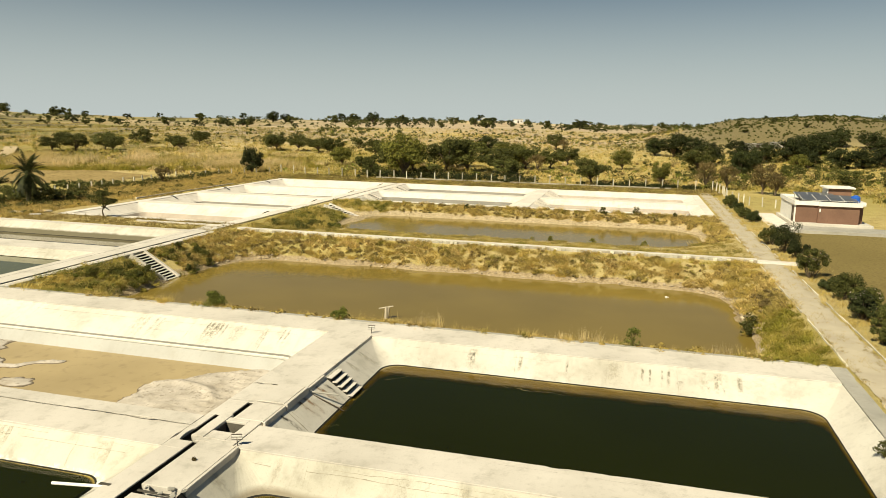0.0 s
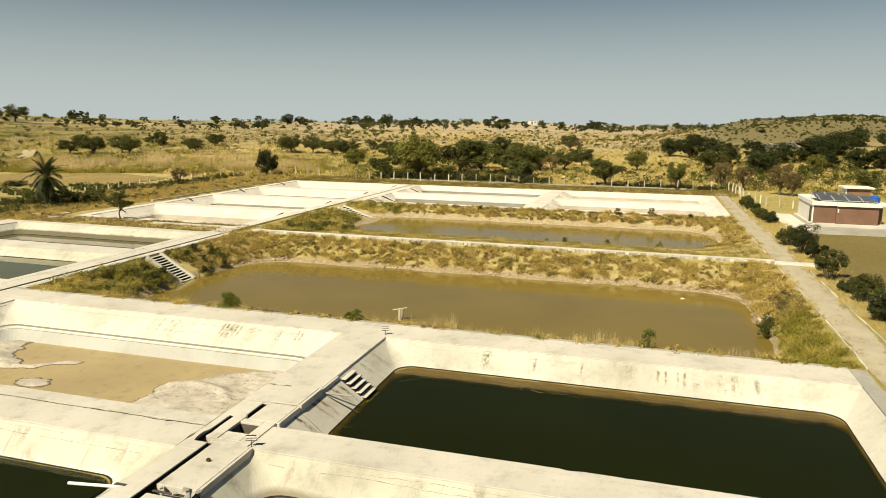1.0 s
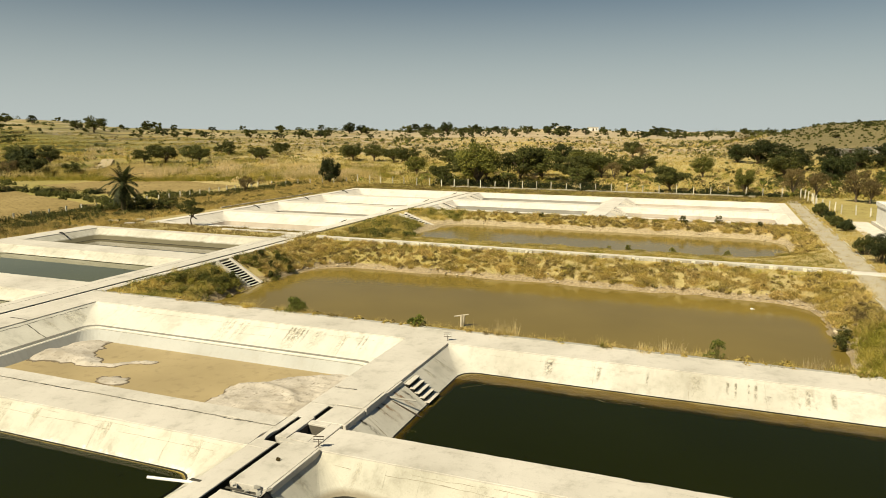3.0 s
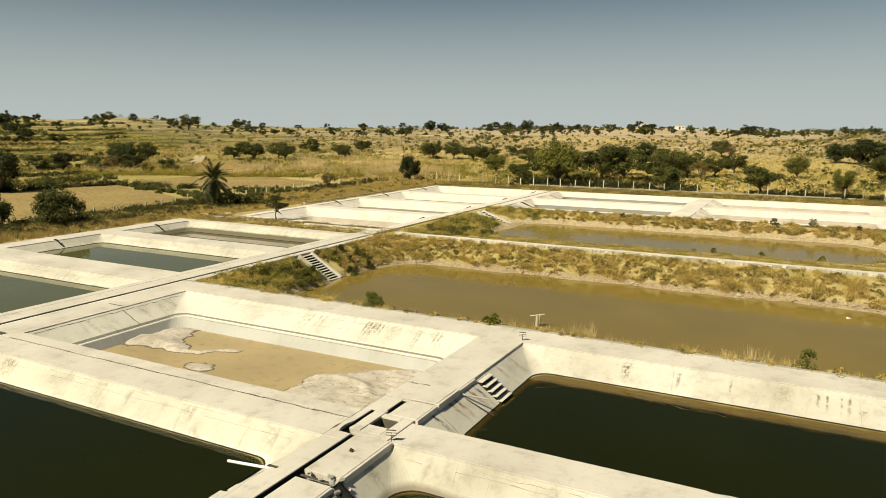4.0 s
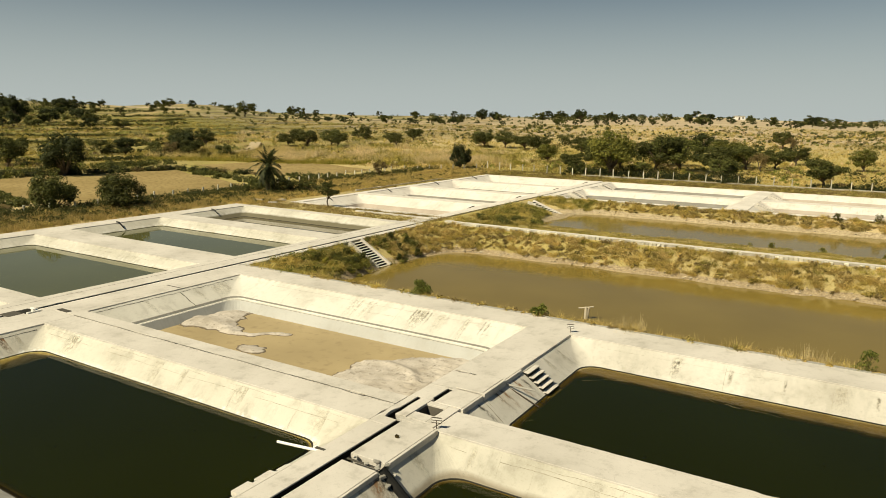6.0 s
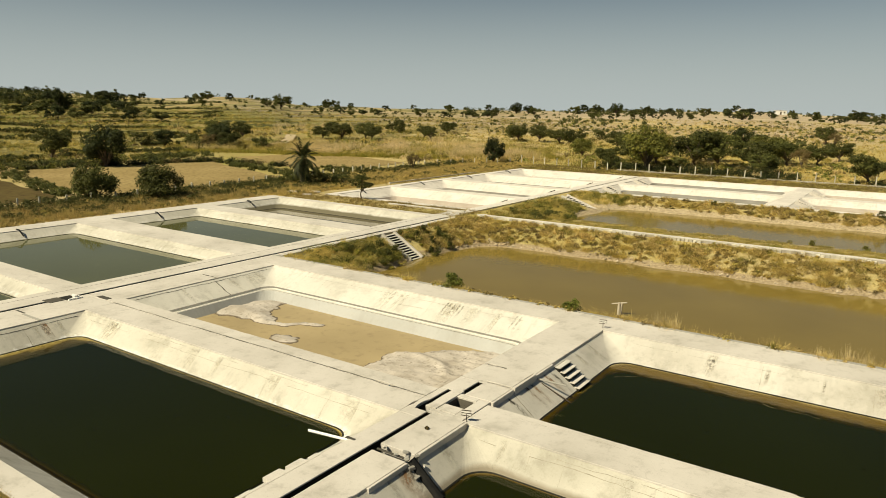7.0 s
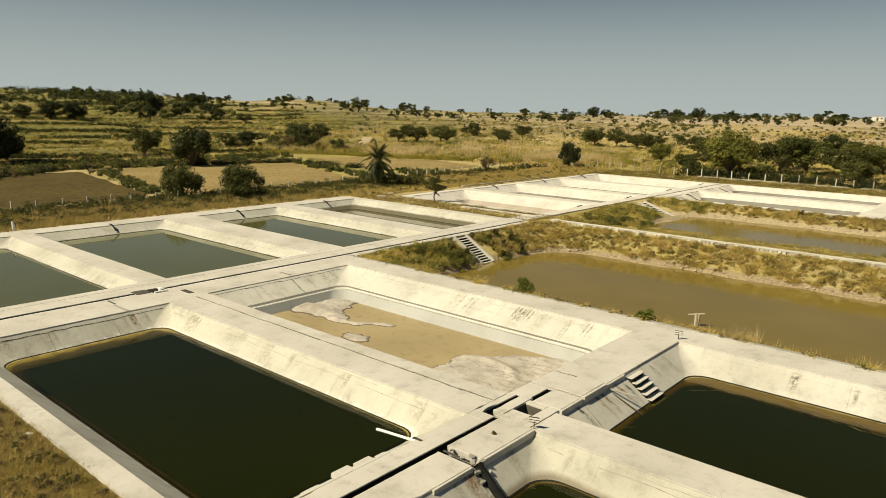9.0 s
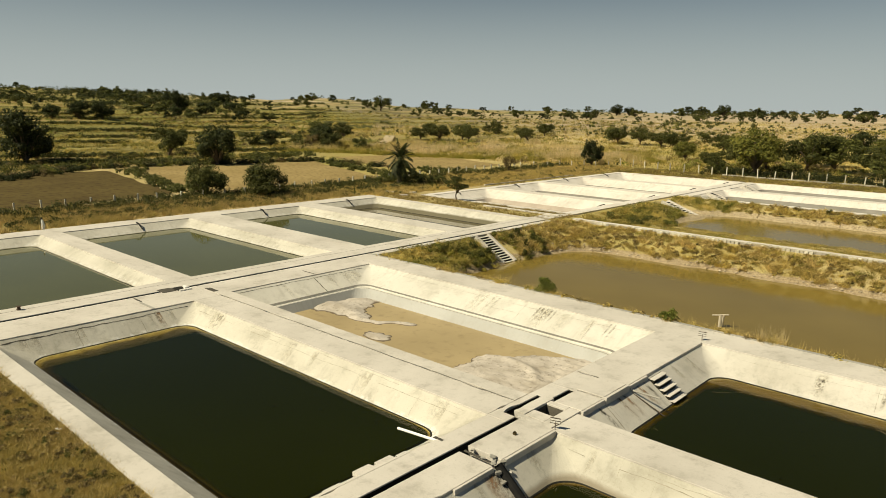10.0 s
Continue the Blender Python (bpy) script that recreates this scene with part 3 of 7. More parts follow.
filled_pond(-61.0, -33.8, 35.0, 46.0, -1.2, (1.9, 1.6, 1.6, 1.8), WATER_GREY, "last brown water in a nearly dry concrete pond", GREY_SIDE)

SCUM = surface("olive_scum", (0.20, 0.17, 0.075), (0.15, 0.125, 0.05), None, 1.5, 8)


def scum_line(points, wide, z):
    """A ragged thread of scum that floats on still water."""
    verts, faces = [], []
    for (xa, ya), (xb, yb) in zip(points, points[1:]):
        n = int(math.hypot(xb - xa, yb - ya) / 0.12)
        for i in range(n):
            t = i / n
            x, y = xa + (xb - xa) * t, ya + (yb - ya) * t + 0.16 * noise.noise((xa + t * (xb - xa), 3, 5)) + 0.10 * noise.noise(((xa + t * (xb - xa)) * 3, 1, 5))
            h = wide * max(0.0, 0.5 + 1.4 * noise.noise((x * 1.7, 8, 2)))
            verts += [(x, y - h, z), (x, y + 0.4 * h, z)]
    faces = [(2 * i, 2 * i + 2, 2 * i + 3, 2 * i + 1) for i in range(len(verts) // 2 - 1)]
    tagged(new("floating_scum", mesh_from("floating_scum", verts, faces, SCUM)), "thin tan scum floating on dark water", "scum", kind="structure")


scum_line([(4.3, 10.9), (5.6, 11.9), (7.4, 12.5), (8.8, 12.4), (10.4, 12.05), (12.1, 11.8), (14.5, 11.75)], 0.035, -1.142)
LEDGE = [(0, -0.07, 0.04), (0.15, -0.3, 0.4), (0.70, -1.05, 1.0), (0.715, -1.13, 1.0), (0.82, -1.13, 1.0), (1.0, -1.85, 1.2)]
basin(-27.6, -1.0, 1.5, 15.0, (3.0, 1.3, 1.5, 3.6), LEDGE, LINED, "stepped cream concrete lining of a drained pond", SMOOTH)
SHALLOW_LEDGE = [(0, -0.07, 0.04), (0.15, -0.26, 0.4), (0.44, -0.74, 0.8), (0.455, -0.82, 0.8), (0.56, -0.82, 0.9), (1.0, -1.85, 1.2)]
for y0, y1 in ((54.5, 68.0), (70.5, 83.5), (86.0, 99.0), (101.5, 115.0)):
    sheet("dust_bed", -54.5, -36.0, y0 + 3, y1 - 3, -1.78, 1.0, SILT, "grey dust on the bed of an empty pond", "dust")
    basin(-57.5, -33.0, y0, y1, (3.2, 3.2, 3.2, 3.2), LEDGE, PALE, "bleached concrete lining of an empty pond", DUSTY if 70 < y0 < 86.1 else SILTED)
for x0, x1 in ((-29.0, -1.2), (1.4, 28.2)):
    for y0, y1 in ((85.2, 99.0), (101.5, 115.4)):
        sheet("dust_bed", x0 + 3, x1 - 3, y0 + 3, y1 - 3, -1.78, 1.0, SILT, "grey dust on the bed of an empty pond", "dust")
        basin(x0, x1, y0, y1, (3.2, 3.2, 3.2, 3.2), SHALLOW_LEDGE, PALE, "bleached concrete lining of an empty pond", DUSTY if x0 < 0 else SILTED)


def worn_slab(x0, x1, y0, y1, z0, z1):
    """A slab with uneven, chipped and slightly rounded edges."""
    low, mid, high = [], [], []
    for ax, ay, bx, by in ((x0, y0, x1, y0), (x1, y0, x1, y1), (x1, y1, x0, y1), (x0, y1, x0, y0)):
        length = math.hypot(bx - ax, by - ay)
        n = max(1, int(length / 0.28))
        ix, iy = -(by - ay) / length, (bx - ax) / length
        for i in range(n):
            t = i / n
            x, y = ax + (bx - ax) * t, ay + (by - ay) * t
            edge = min(1.0, 4 * min(t, 1 - t) * length) if n > 1 else 0.0
            bite = max(0.0, noise.noise((x * 0.9, y * 0.9, z1 + 31)) - 0.34) * 0.28
            o = edge * (0.016 * abs(noise.noise((x * 2.7, y * 2.7, 12))) + bite)
            dip = 0.012 * abs(noise.noise((x * 1.7, y * 1.7, 40))) + 0.25 * bite
            r = 0.014
            cx = min(max(x + ix * (o + r), x0 + r), x1 - r)
            cy = min(max(y + iy * (o + r), y0 + r), y1 - r)
            low.append((x, y, z0))
            mid.append((x + ix * o, y + iy * o, z1 - 0.016 - dip))
            high.append((cx, cy, z1))
    k = len(low)
    faces = [tuple(range(2 * k, 3 * k))]
    for a in (0, k):
        faces += [(a + i, a + (i + 1) % k, a + k + (i + 1) % k, a + k + i) for i in range(k)]
    return low + mid + high, faces


def deck(x0, x1, y0, y1, top=0.0, material=None, name="walkway", thick=0.45, label="worn cream concrete walkway between ponds"):
    if x0 > -34 and y1 < 18.5 and name in ("walkway", "slab_edge", "sump_wall"):
        me = mesh_from(name, *worn_slab(x0, x1, y0, y1, top - thick, top), material or DECK)
        tagged(new(name, me), label, "walkway", kind="structure")
        return
    alone(name, box(bmesh.new(), x0, x1, y0, y1, top - thick, top, 0.015), material or DECK, label, "walkway", kind="structure")


# main walkway with its open gutter, which steps aside round the sump
deck(-1.0, 0.06, -15.0, -1.6, thick=1.1)
deck(-1.0, 0.06, -1.6, -0.9, thick=1.1)
deck(-1.0, -0.60, -0.9, 1.8, thick=1.1)
deck(-1.0, 0.10, 1.8, 3.45, thick=1.1)
deck(-1.0, 0.50, 3.45, 5.75)
deck(-1.0, 1.95, 5.82, 15.0, 0.02)
deck(0.40, 2.1, -15.0, -5.1, 0.03, thick=1.1)
deck(0.40, 2.1, -4.55, -0.9, 0.08, thick=1.1)
deck(0.50, 1.95, 3.5, 5.75, 0.13)
deck(0.46, 1.95, 1.55, 3.45, 0.07, thick=1.1)
deck(1.33, 1.9, -0.55, 1.55, 0.05, thick=1.1)
deck(0.06, 1.9, -0.9, -0.55, 0.05, thick=0.6)
deck(0.30, 1.33, -0.55, 0.2, 0.05, thick=1.1)
deck(0.30, 1.33, 1.18, 1.55, 0.06, DECK, "sump_wall", 1.1, "cement wall of a square sump")
deck(-0.28, 0.30, -0.55, 1.8, 0.09, DECK, "sump_wall", 1.1, "cement wall of a square sump")
deck(0.30, 1.33, 0.2, 1.18, -0.75, SUMP, "sump_floor", 0.2, "dark grey-brown floor of a square concrete sump")
for x0, x1, y0, y1 in ((0.30, 1.33, 1.165, 1.178), (0.302, 0.315, 0.2, 1.165), (0.315, 1.33, 0.202, 0.215), (1.315, 1.328, 0.215, 1.165)):
    deck(x0, x1, y0, y1, -0.03, SUMP, "sump_lining", 0.72, "dark grey-brown inner face of a square sump")
deck(1.9, 28.6, -0.9, 1.3)
# added black panels that deepen the shade in the gutter by colour
GUTTER = "lining of an open gutter, coloured black for its shade"
for x0, x1, y0, y1 in ((0.06, 0.40, -15.0, -0.9), (-0.60, -0.28, -0.9, 1.8), (0.10, 0.46, 1.8, 3.45), (-31.2, -30.85, -14.0, 47.3)):
    g = bmesh.new()
    box(g, x0, x1, y0, y1, -0.9, -0.75)
    box(g, x0, x0 + 0.012, y0, y1, -0.75, -0.05)
    box(g, x1 - 0.012, x1, y0, y1, -0.75, -0.05)
    box(g, x0, x1, y1 - 0.012, y1, -0.75, -0.05)
    alone("gutter_lining", g, ALGAE_SHADE, GUTTER, "gutter", kind="structure")
deck(-0.28, 0.06, -0.9, -0.55, -0.35, ALGAE_SHADE, "gutter_floor", 0.5, "floor of a gutter bend, coloured black for its shade")
# cross walkways
deck(-27.2, -1.0, -1.6, 0.42)
deck(-27.6, -1.0, 0.48, 1.5, 0.02)
deck(-30.85, 28.6, 15.0, 17.7)
deck(28.6, 29.5, -15.0, 17.7, 0.0, GREY)
deck(-30.85, 28.6, 17.71, 17.98, 0.02, GREY, "walkway_kerb", 0.4, "worn grey kerb along a walkway's edge")
deck(-64.0, -1.0, -15.0, -14.0)
deck(2.1, 28.6, -15.0, -14.0)
# western walkway and rims
deck(-33.8, -31.2, -14.0, 17.7, thick=1.1)
deck(-30.85, -27.2, -14.0, 0.45, thick=1.1)
deck(-30.85, -27.6, 0.48, 15.0, thick=1.1)
deck(-33.8, -31.2, 17.7, 52.0, thick=1.1)
deck(-30.85, -29.9, 17.7, 47.3, thick=1.1)
deck(-64.0, -61.0, -14.0, 47.3)
deck(-61.0, -33.8, -0.4, 1.7)
deck(-61.0, -33.8, 15.9, 20.0)
deck(-61.0, -33.8, 31.9, 35.0)
deck(-61.0, -33.8, 46.0, 47.3)
deck(-33.0, -31.2, 52.0, 116.5, 0, PALE)
deck(-30.85, -29.0, 84.2, 116.5, 0, PALE)
deck(-59.0, -57.5, 53.5, 116.5, 0, PALE)
for y0, y1 in ((53.5, 54.5), (68.0, 70.5), (83.5, 86.0), (99.0, 101.5), (115.0, 116.5)):
    deck(-57.5, -33.0, y0, y1, 0, PALE)
for y0, y1 in ((84.2, 85.2), (99.0, 101.5), (115.4, 116.5)):
    deck(-29.0, 29.4, y0, y1, 0, PALE)
for x0, x1 in ((-1.2, 1.4), (28.2, 29.4)):
    for y0, y1 in ((85.2, 99.0), (101.5, 115.4)):
        deck(x0, x1, y0, y1, 0, PALE)

# earth ponds
for (_, (c0, c1, e0, e1, _r), level) in EARTH_PONDS:
    sheet("water", c0 - 1.6, c1 + 1.6, e0 - 1.6, e1 + 1.6, level, 5.0, WATER_BROWN if level < -2 else WATER_SILTY, "muddy brown water in an earth pond")

# track with its broken edging, and the wall between the earth ponds
ragged = random.Random(8)
left_side = [(29.72 + ragged.uniform(-0.05, 0.22), y) for y in np.arange(-40.0, 122.1, 0.9)]
right_side = [(32.12 + ragged.uniform(-0.3, 0.08), y) for y in np.arange(-40.0, 122.1, 0.9)]
road_v = [(x, float(y), 0.0) for a, b in zip(left_side, right_side) for x, y in (a, ((a[0] + b[0]) / 2, a[1]), b)]
road_v = [(x, y, 0.03 if i % 3 == 1 else -0.03) for i, (x, y, _) in enumerate(road_v)]
road_f = [(3 * i + k, 3 * i + k + 1, 3 * i + k + 4, 3 * i + k + 3) for i in range(len(left_side) - 1) for k in (0, 1)]
tagged(new("road", mesh_from("road", road_v, road_f, ASPHALT, True)), "worn pale grey track beside the ponds", "road", kind="structure")
rng = random.Random(4)


def shared_row(parent, name, me, places):
    for m in places:
        ob = new(name, me)
        ob.parent = parent
        ob.matrix_local = m


def boxed(name, x0, x1, y0, y1, z0, z1, material, bevel=0.01):
    bm = box(bmesh.new(), x0, x1, y0, y1, z0, z1, bevel)
    me = bpy.data.meshes.new(name)
    bm.to_mesh(me)
    bm.free()
    me.materials.append(material)
    return me


edge_me = boxed("kerb_stone", -0.045, 0.045, -0.97, 0.97, -0.15, 0.05, POST)
for x, spans in ((29.68, ((18.0, 48.0), (51.0, 83.0))), (32.2, ((2.0, 46.0), (51.0, 112.0)))):
    k = tagged(new("kerb"), "low broken concrete edging beside a track", "kerb", kind="structure")
    rows = []
    for a, b in spans:
        y = a
        while y < b:
            if rng.random() > (0.12 if y < 48 else 0.45):
                rows.append(pose(x + rng.uniform(-0.03, 0.03), y + 1, rng.uniform(-0.04, 0.01), rng.uniform(-1, 1), 0, rng.uniform(-1.2, 1.2)))
            y += 2.0
    shared_row(k, "kerb_stone", edge_me, rows)

wall = tagged(new("divider_wall"), "low perforated brick wall with cement coping between ponds", "wall", kind="structure")
part("wall_base", box(bmesh.new(), -28.4, 29.6, 49.02, 49.40, -0.6, 0.19), SILT, wall, "grey-brown wall core, darker than the bricks")
part("coping", box(bmesh.new(), -28.4, 29.6, 49.0, 49.6, 0.20, 0.30, 0.02), DECK, wall, "pale cement coping")
part("path_strip", box(bmesh.new(), -28.4, 29.6, 49.6, 50.5, -0.3, 0.04), DECK, wall)
brick_me = boxed("brick", -0.18, 0.18, -0.2, 0.2, -0.12, 0.20, POST, 0.008)
shared_row(wall, "brick", brick_me, [pose(-28.1 + 0.42 * i, 48.95 + rng.uniform(-0.04, 0.03), rng.uniform(-0.03, 0.02), 0, rng.uniform(-3, 3), rng.uniform(-6, 6)) for i in range(137) if rng.random() > 0.04 + 0.5 * smooth01(6 * noise.noise((i * 0.11, 3, 3)))])
deck(29.6, 33.6, 48.6, 50.4, 0.03, PALE, "culvert_slab", 0.3, "pale cement slab crossing the track")


# bed of the drained pond: silt crust standing out of wet mud
def near_line(x, y, points):
    """Distance from a broken line in the plan."""
    p, best = Vector((x, y)), 9.0
    for a, b in zip(points, points[1:]):
        a, d = Vector(a), Vector(b) - Vector(a)
        best = min(best, (p - a - d * max(0.0, min(1.0, (p - a).dot(d) / d.dot(d)))).length)
    return best


def silt_height(x, y):
    h = -0.10 + 0.06 * noise.noise((x * 0.8, y * 0.8, 1)) + 0.05 * noise.noise((x * 2.2, y * 2.2, 4)) + 0.035 * noise.noise((x * 5.5, y * 5.5, 14))
    shore = -8.9 + 0.15 * max(0.0, y - 6.5) ** 2.1 + 0.7 * noise.noise((x * 0.5, y * 0.6, 9))
    h += 0.20 * smooth01((x - shore + 0.7) / 1.4)
    for cx, cy, rx, ry, k in ((-16.4, 5.65, 1.15, 0.75, 0.26), (-23.6, 9.6, 1.7, 2.4, 0.26), (-22.0, 8.1, 1.9, 0.8, 0.22), (-24.6, 7.6, 0.9, 1.2, 0.2), (-20.8, 7.8, 0.9, 0.6, 0.2)):
        h += k * math.exp(-(((x - cx) / rx) ** 2 + ((y - cy) / ry) ** 2))
    h += 0.21 * math.exp(-(near_line(x, y, [(-20.6, 7.2), (-18.5, 7.65), (-17.7, 8.6), (-16.4, 9.15)]) / 0.33) ** 2)
    h += 0.15 * math.exp(-(near_line(x, y, [(-8.4, 7.6), (-7.5, 8.15), (-6.3, 8.15), (-4.8, 7.5), (-4.0, 6.6)]) / 0.28) ** 2)
    h += 0.10 * smooth01((x + 5.6) / 1.2) * noise.noise((x * 3.1, y * 3.1, 24))
    return -1.74 + h


sx, sy = [-25.0 + 0.16 * i for i in range(146)], [2.88 + 0.16 * i for i in range(55)]
tagged(new("silt_bed", mesh_from("silt_bed", [(x, y, silt_height(x, y)) for y in sy for x in sx],
       [(j * 146 + i, j * 146 + i + 1, (j + 1) * 146 + i + 1, (j + 1) * 146 + i) for j in range(54) for i in range(145)], CRUST, True)),
       "cracked pale silt crust on a drained pond bed", "silt", kind="structure")
sheet("mud", -24.9, -1.9, 2.9, 11.75, -1.74, 1.2, MUD, "smooth wet brown mud on a pond bed", "mud")


# dark open joint above the ledge of the drained pond
W, E_, S, N_ = 3.0, 1.3, 1.5, 3.6
rings = [[(x, y, z + 0.008) for x, y in ring(-27.6 + f * W, -1.0 - f * E_, 1.5 + f * S, 15.0 - f * N_, 1.0)] for f, z in ((0.655, -0.989), (0.699, -1.049))]
tagged(new("ledge_joint_and_shade", mesh_from("ledge_joint_and_shade", rings[0] + rings[1], [(k, 32 + k, 32 + (k + 1) % 32, (k + 1) % 32) for k in range(32)], DUSTY)), "grey dirty band along a pond ledge", "joint", kind="structure")

# grey strip on the ledge that draws its thin shadow line in colour
rings = [[(x, y, z + 0.006) for x, y in ring(-27.6 + f * W, -1.0 - f * E_, 1.5 + f * S, 15.0 - f * N_, 1.0)] for f, z in ((0.775, -1.13), (0.80, -1.13))]
tagged(new("ledge_joint_and_shade", mesh_from("ledge_joint_and_shade", rings[0] + rings[1], [(k, 32 + k, 32 + (k + 1) % 32, (k + 1) % 32) for k in range(32)], GREY)), "thin grey strip painting a shadow line along a pond ledge", "joint", kind="structure")

# broken edge of the walkway over the dark pond
jag = random.Random(3)
bm = bmesh.new()
outline, jy, jx = [(-0.98, -11.0)], -10.9, 0.08
while jy < -6.7:
    outline.append((-1.03 - jx, jy))
    jy += jag.choice((0.10, 0.18, 0.45, 0.8))
    outline.append((-1.03 - jx - jag.uniform(-0.03, 0.03), min(jy, -6.6)))
    jy += jag.uniform(0.01, 0.06)
    jx = jag.uniform(0.05, 0.42) * math.sin(math.pi * (jy + 11.3) / 4.9)
outline.append((-0.98, -6.4))
low, high = [bm.verts.new((x, y, -0.16)) for x, y in outline], [bm.verts.new((x, y, 0.012)) for x, y in outline]
bm.faces.new(high), bm.faces.new(low[::-1])
for i in range(len(outline)):
    j = (i + 1) % len(outline)
    bm.faces.new((low[i], low[j], high[j], high[i]))
bmesh.ops.recalc_face_normals(bm, faces=bm.faces[:])
alone("broken_slab", bm, DECK, "broken jagged concrete edge over dark water", "slab", kind="structure")


# cracks, seams and stains in the slopes
SEAM = surface("dirt_filled_seam", (0.34, 0.31, 0.24), (0.26, 0.235, 0.18), (0.14, 0.127, 0.097), 2.0, 9, 1.0, 0.3)


def seam(p0, p1, down, wide=0.02, wander=0.10, bare=-0.1, seed=0, label="thin dirty crack along a pond slope", material=None):
    """A ragged seam from p0 to p1 that wanders along the slope direction down, and breaks off here and there."""
    p0, p1, down = Vector(p0), Vector(p1), Vector(down).normalized()
    way = (p1 - p0).normalized()
    up = way.cross(down).normalized()
    up = up if up.z > 0 else -up
    n = max(8, int((p1 - p0).length / 0.14))
    bm, last = bmesh.new(), None
    for i in range(n + 1):
        p = p0 + (p1 - p0) * (i / n)
        s = i * 0.14
        o = wander * noise.noise((s * 0.35, seed, 0)) + 0.35 * wander * noise.noise((s * 1.9, seed, 5)) + 0.15 * wander * noise.noise((s * 6, seed, 8))
        w = wide * (0.25 + 0.9 * abs(noise.noise((s * 1.3, seed, 11))) + 0.4 * abs(noise.noise((s * 5, seed, 13))))
        c = p + down * o + up * 0.008
        now = (bm.verts.new(c - down * w), bm.verts.new(c + down * w))
        if last and noise.noise((s * 0.3, seed, 21)) > bare:
            bm.faces.new((last[0], last[1], now[1], now[0]))
        last = now
    alone("slope_seam", bm, material or SEAM, label, "seam", kind="structure")


# along the slopes, below the rims
seam((3.0, -1.22, -0.37), (27.5, -1.22, -0.37), (0, -1.15, -1.08), 0.022, 0.09, -0.35, 1)
seam((3.0, -1.05, -0.21), (27.5, -1.05, -0.21), (0, -1.15, -1.08), 0.014, 0.10, 0.0, 2)
seam((-26.0, -1.95, -0.385), (-2.5, -1.95, -0.385), (0, -1.2, -1.08), 0.018, 0.08, -0.25, 3)
seam((-26.5, -1.72, -0.18), (-2.2, -1.72, -0.18), (0, -1.2, -1.08), 0.014, 0.10, 0.0, 4)
seam((-26.2, 14.52, -0.27), (-3.0, 14.52, -0.27), (0, -2.5, -1.0), 0.015, 0.08, -0.2, 5)
seam((-24.0, 13.6, -0.60), (-3.0, 13.6, -0.60), (0, -2.0, -0.75), 0.011, 0.10, 0.05, 6)
seam((4.0, 14.62, -0.33), (27.5, 14.62, -0.33), (0, -1.6, -1.08), 0.008, 0.08, 0.0, 7)
seam((-26.98, -13.6, -0.25), (-26.98, -5.0, -0.25), (1.3, 0, -1.08), 0.055, 0.16, -0.7, 8, "ragged dark crack under a broken pond rim", JOINT)
seam((-26.98, -5.0, -0.25), (-26.98, -2.2, -0.25), (1.3, 0, -1.08), 0.035, 0.14, -0.6, 9, "ragged dark crack under a broken pond rim", JOINT)
seam((-27.36, 2.0, -0.195), (-27.36, 14.0, -0.195), (2.0, 0, -0.9), 0.045, 0.20, -0.6, 10, "ragged dark crack under a broken pond rim", JOINT)
for y, q in ((-0.4, 11), (15.9, 12), (31.9, 13)):
    seam((-59.5, y - 0.42, -0.355), (-36.0, y - 0.42, -0.355), (0, -1.15, -0.78), 0.02, 0.18, -0.05, q)
    seam((-59.5, y - 0.10, -0.135), (-36.0, y - 0.10, -0.135), (0, -1.15, -0.78), 0.012, 0.08, 0.05, q + 10)
seam((-26.8, -13.93, -0.115), (-1.4, -13.93, -0.115), (0, 1.5, -1.08), 0.03, 0.05, -0.8, 14, "dark gap under a pond rim", JOINT)
# down the slopes
for i, x in enumerate((11.2, 16.4, 20.2, 23.4)):
    seam((x, 14.9, -0.14), (x + 0.1, 13.5, -1.08), (1, 0, 0), 0.012, 0.10, -0.3, 30 + i)
for i, x in enumerate((-21.0, -10.6, -5.2)):
    seam((x, 14.7, -0.20), (x + 0.3, 12.7, -0.97), (1, 0, 0), 0.010, 0.18, -0.2, 40 + i)
for i, x in enumerate((-18.4, -13.1, -9.2, -5.0)):
    seam((x, -1.68, -0.142), (x + 0.1, -2.7, -1.06), (1, 0, 0), 0.010, 0.12, -0.3, 50 + i)
for i, x in enumerate((5.4, 6.9, 12.0, 17.5)):
    seam((x, -1.0, -0.164), (x + 0.05, -2.0, -1.1), (1, 0, 0), 0.006, 0.08, -0.1, 60 + i)
for i, y in enumerate((3.6, 6.0, 11.5, 13.0)):
    seam((2.1, y, -0.205), (3.4, y + 0.1, -1.083), (0, 1, 0), 0.014, 0.10, -0.3, 70 + i)
for i, y in enumerate((-9.5, -5.6)):
    seam((-27.0, y, -0.236), (-26.0, y, -1.067), (0, 1, 0), 0.03, 0.10, -0.5, 80 + i)
seam((-27.4, 8.8, -0.18), (-25.6, 8.9, -1.0), (0, 1, 0), 0.07, 0.2, -0.8, 90, "wide dark crack down a pond slope", JOINT)
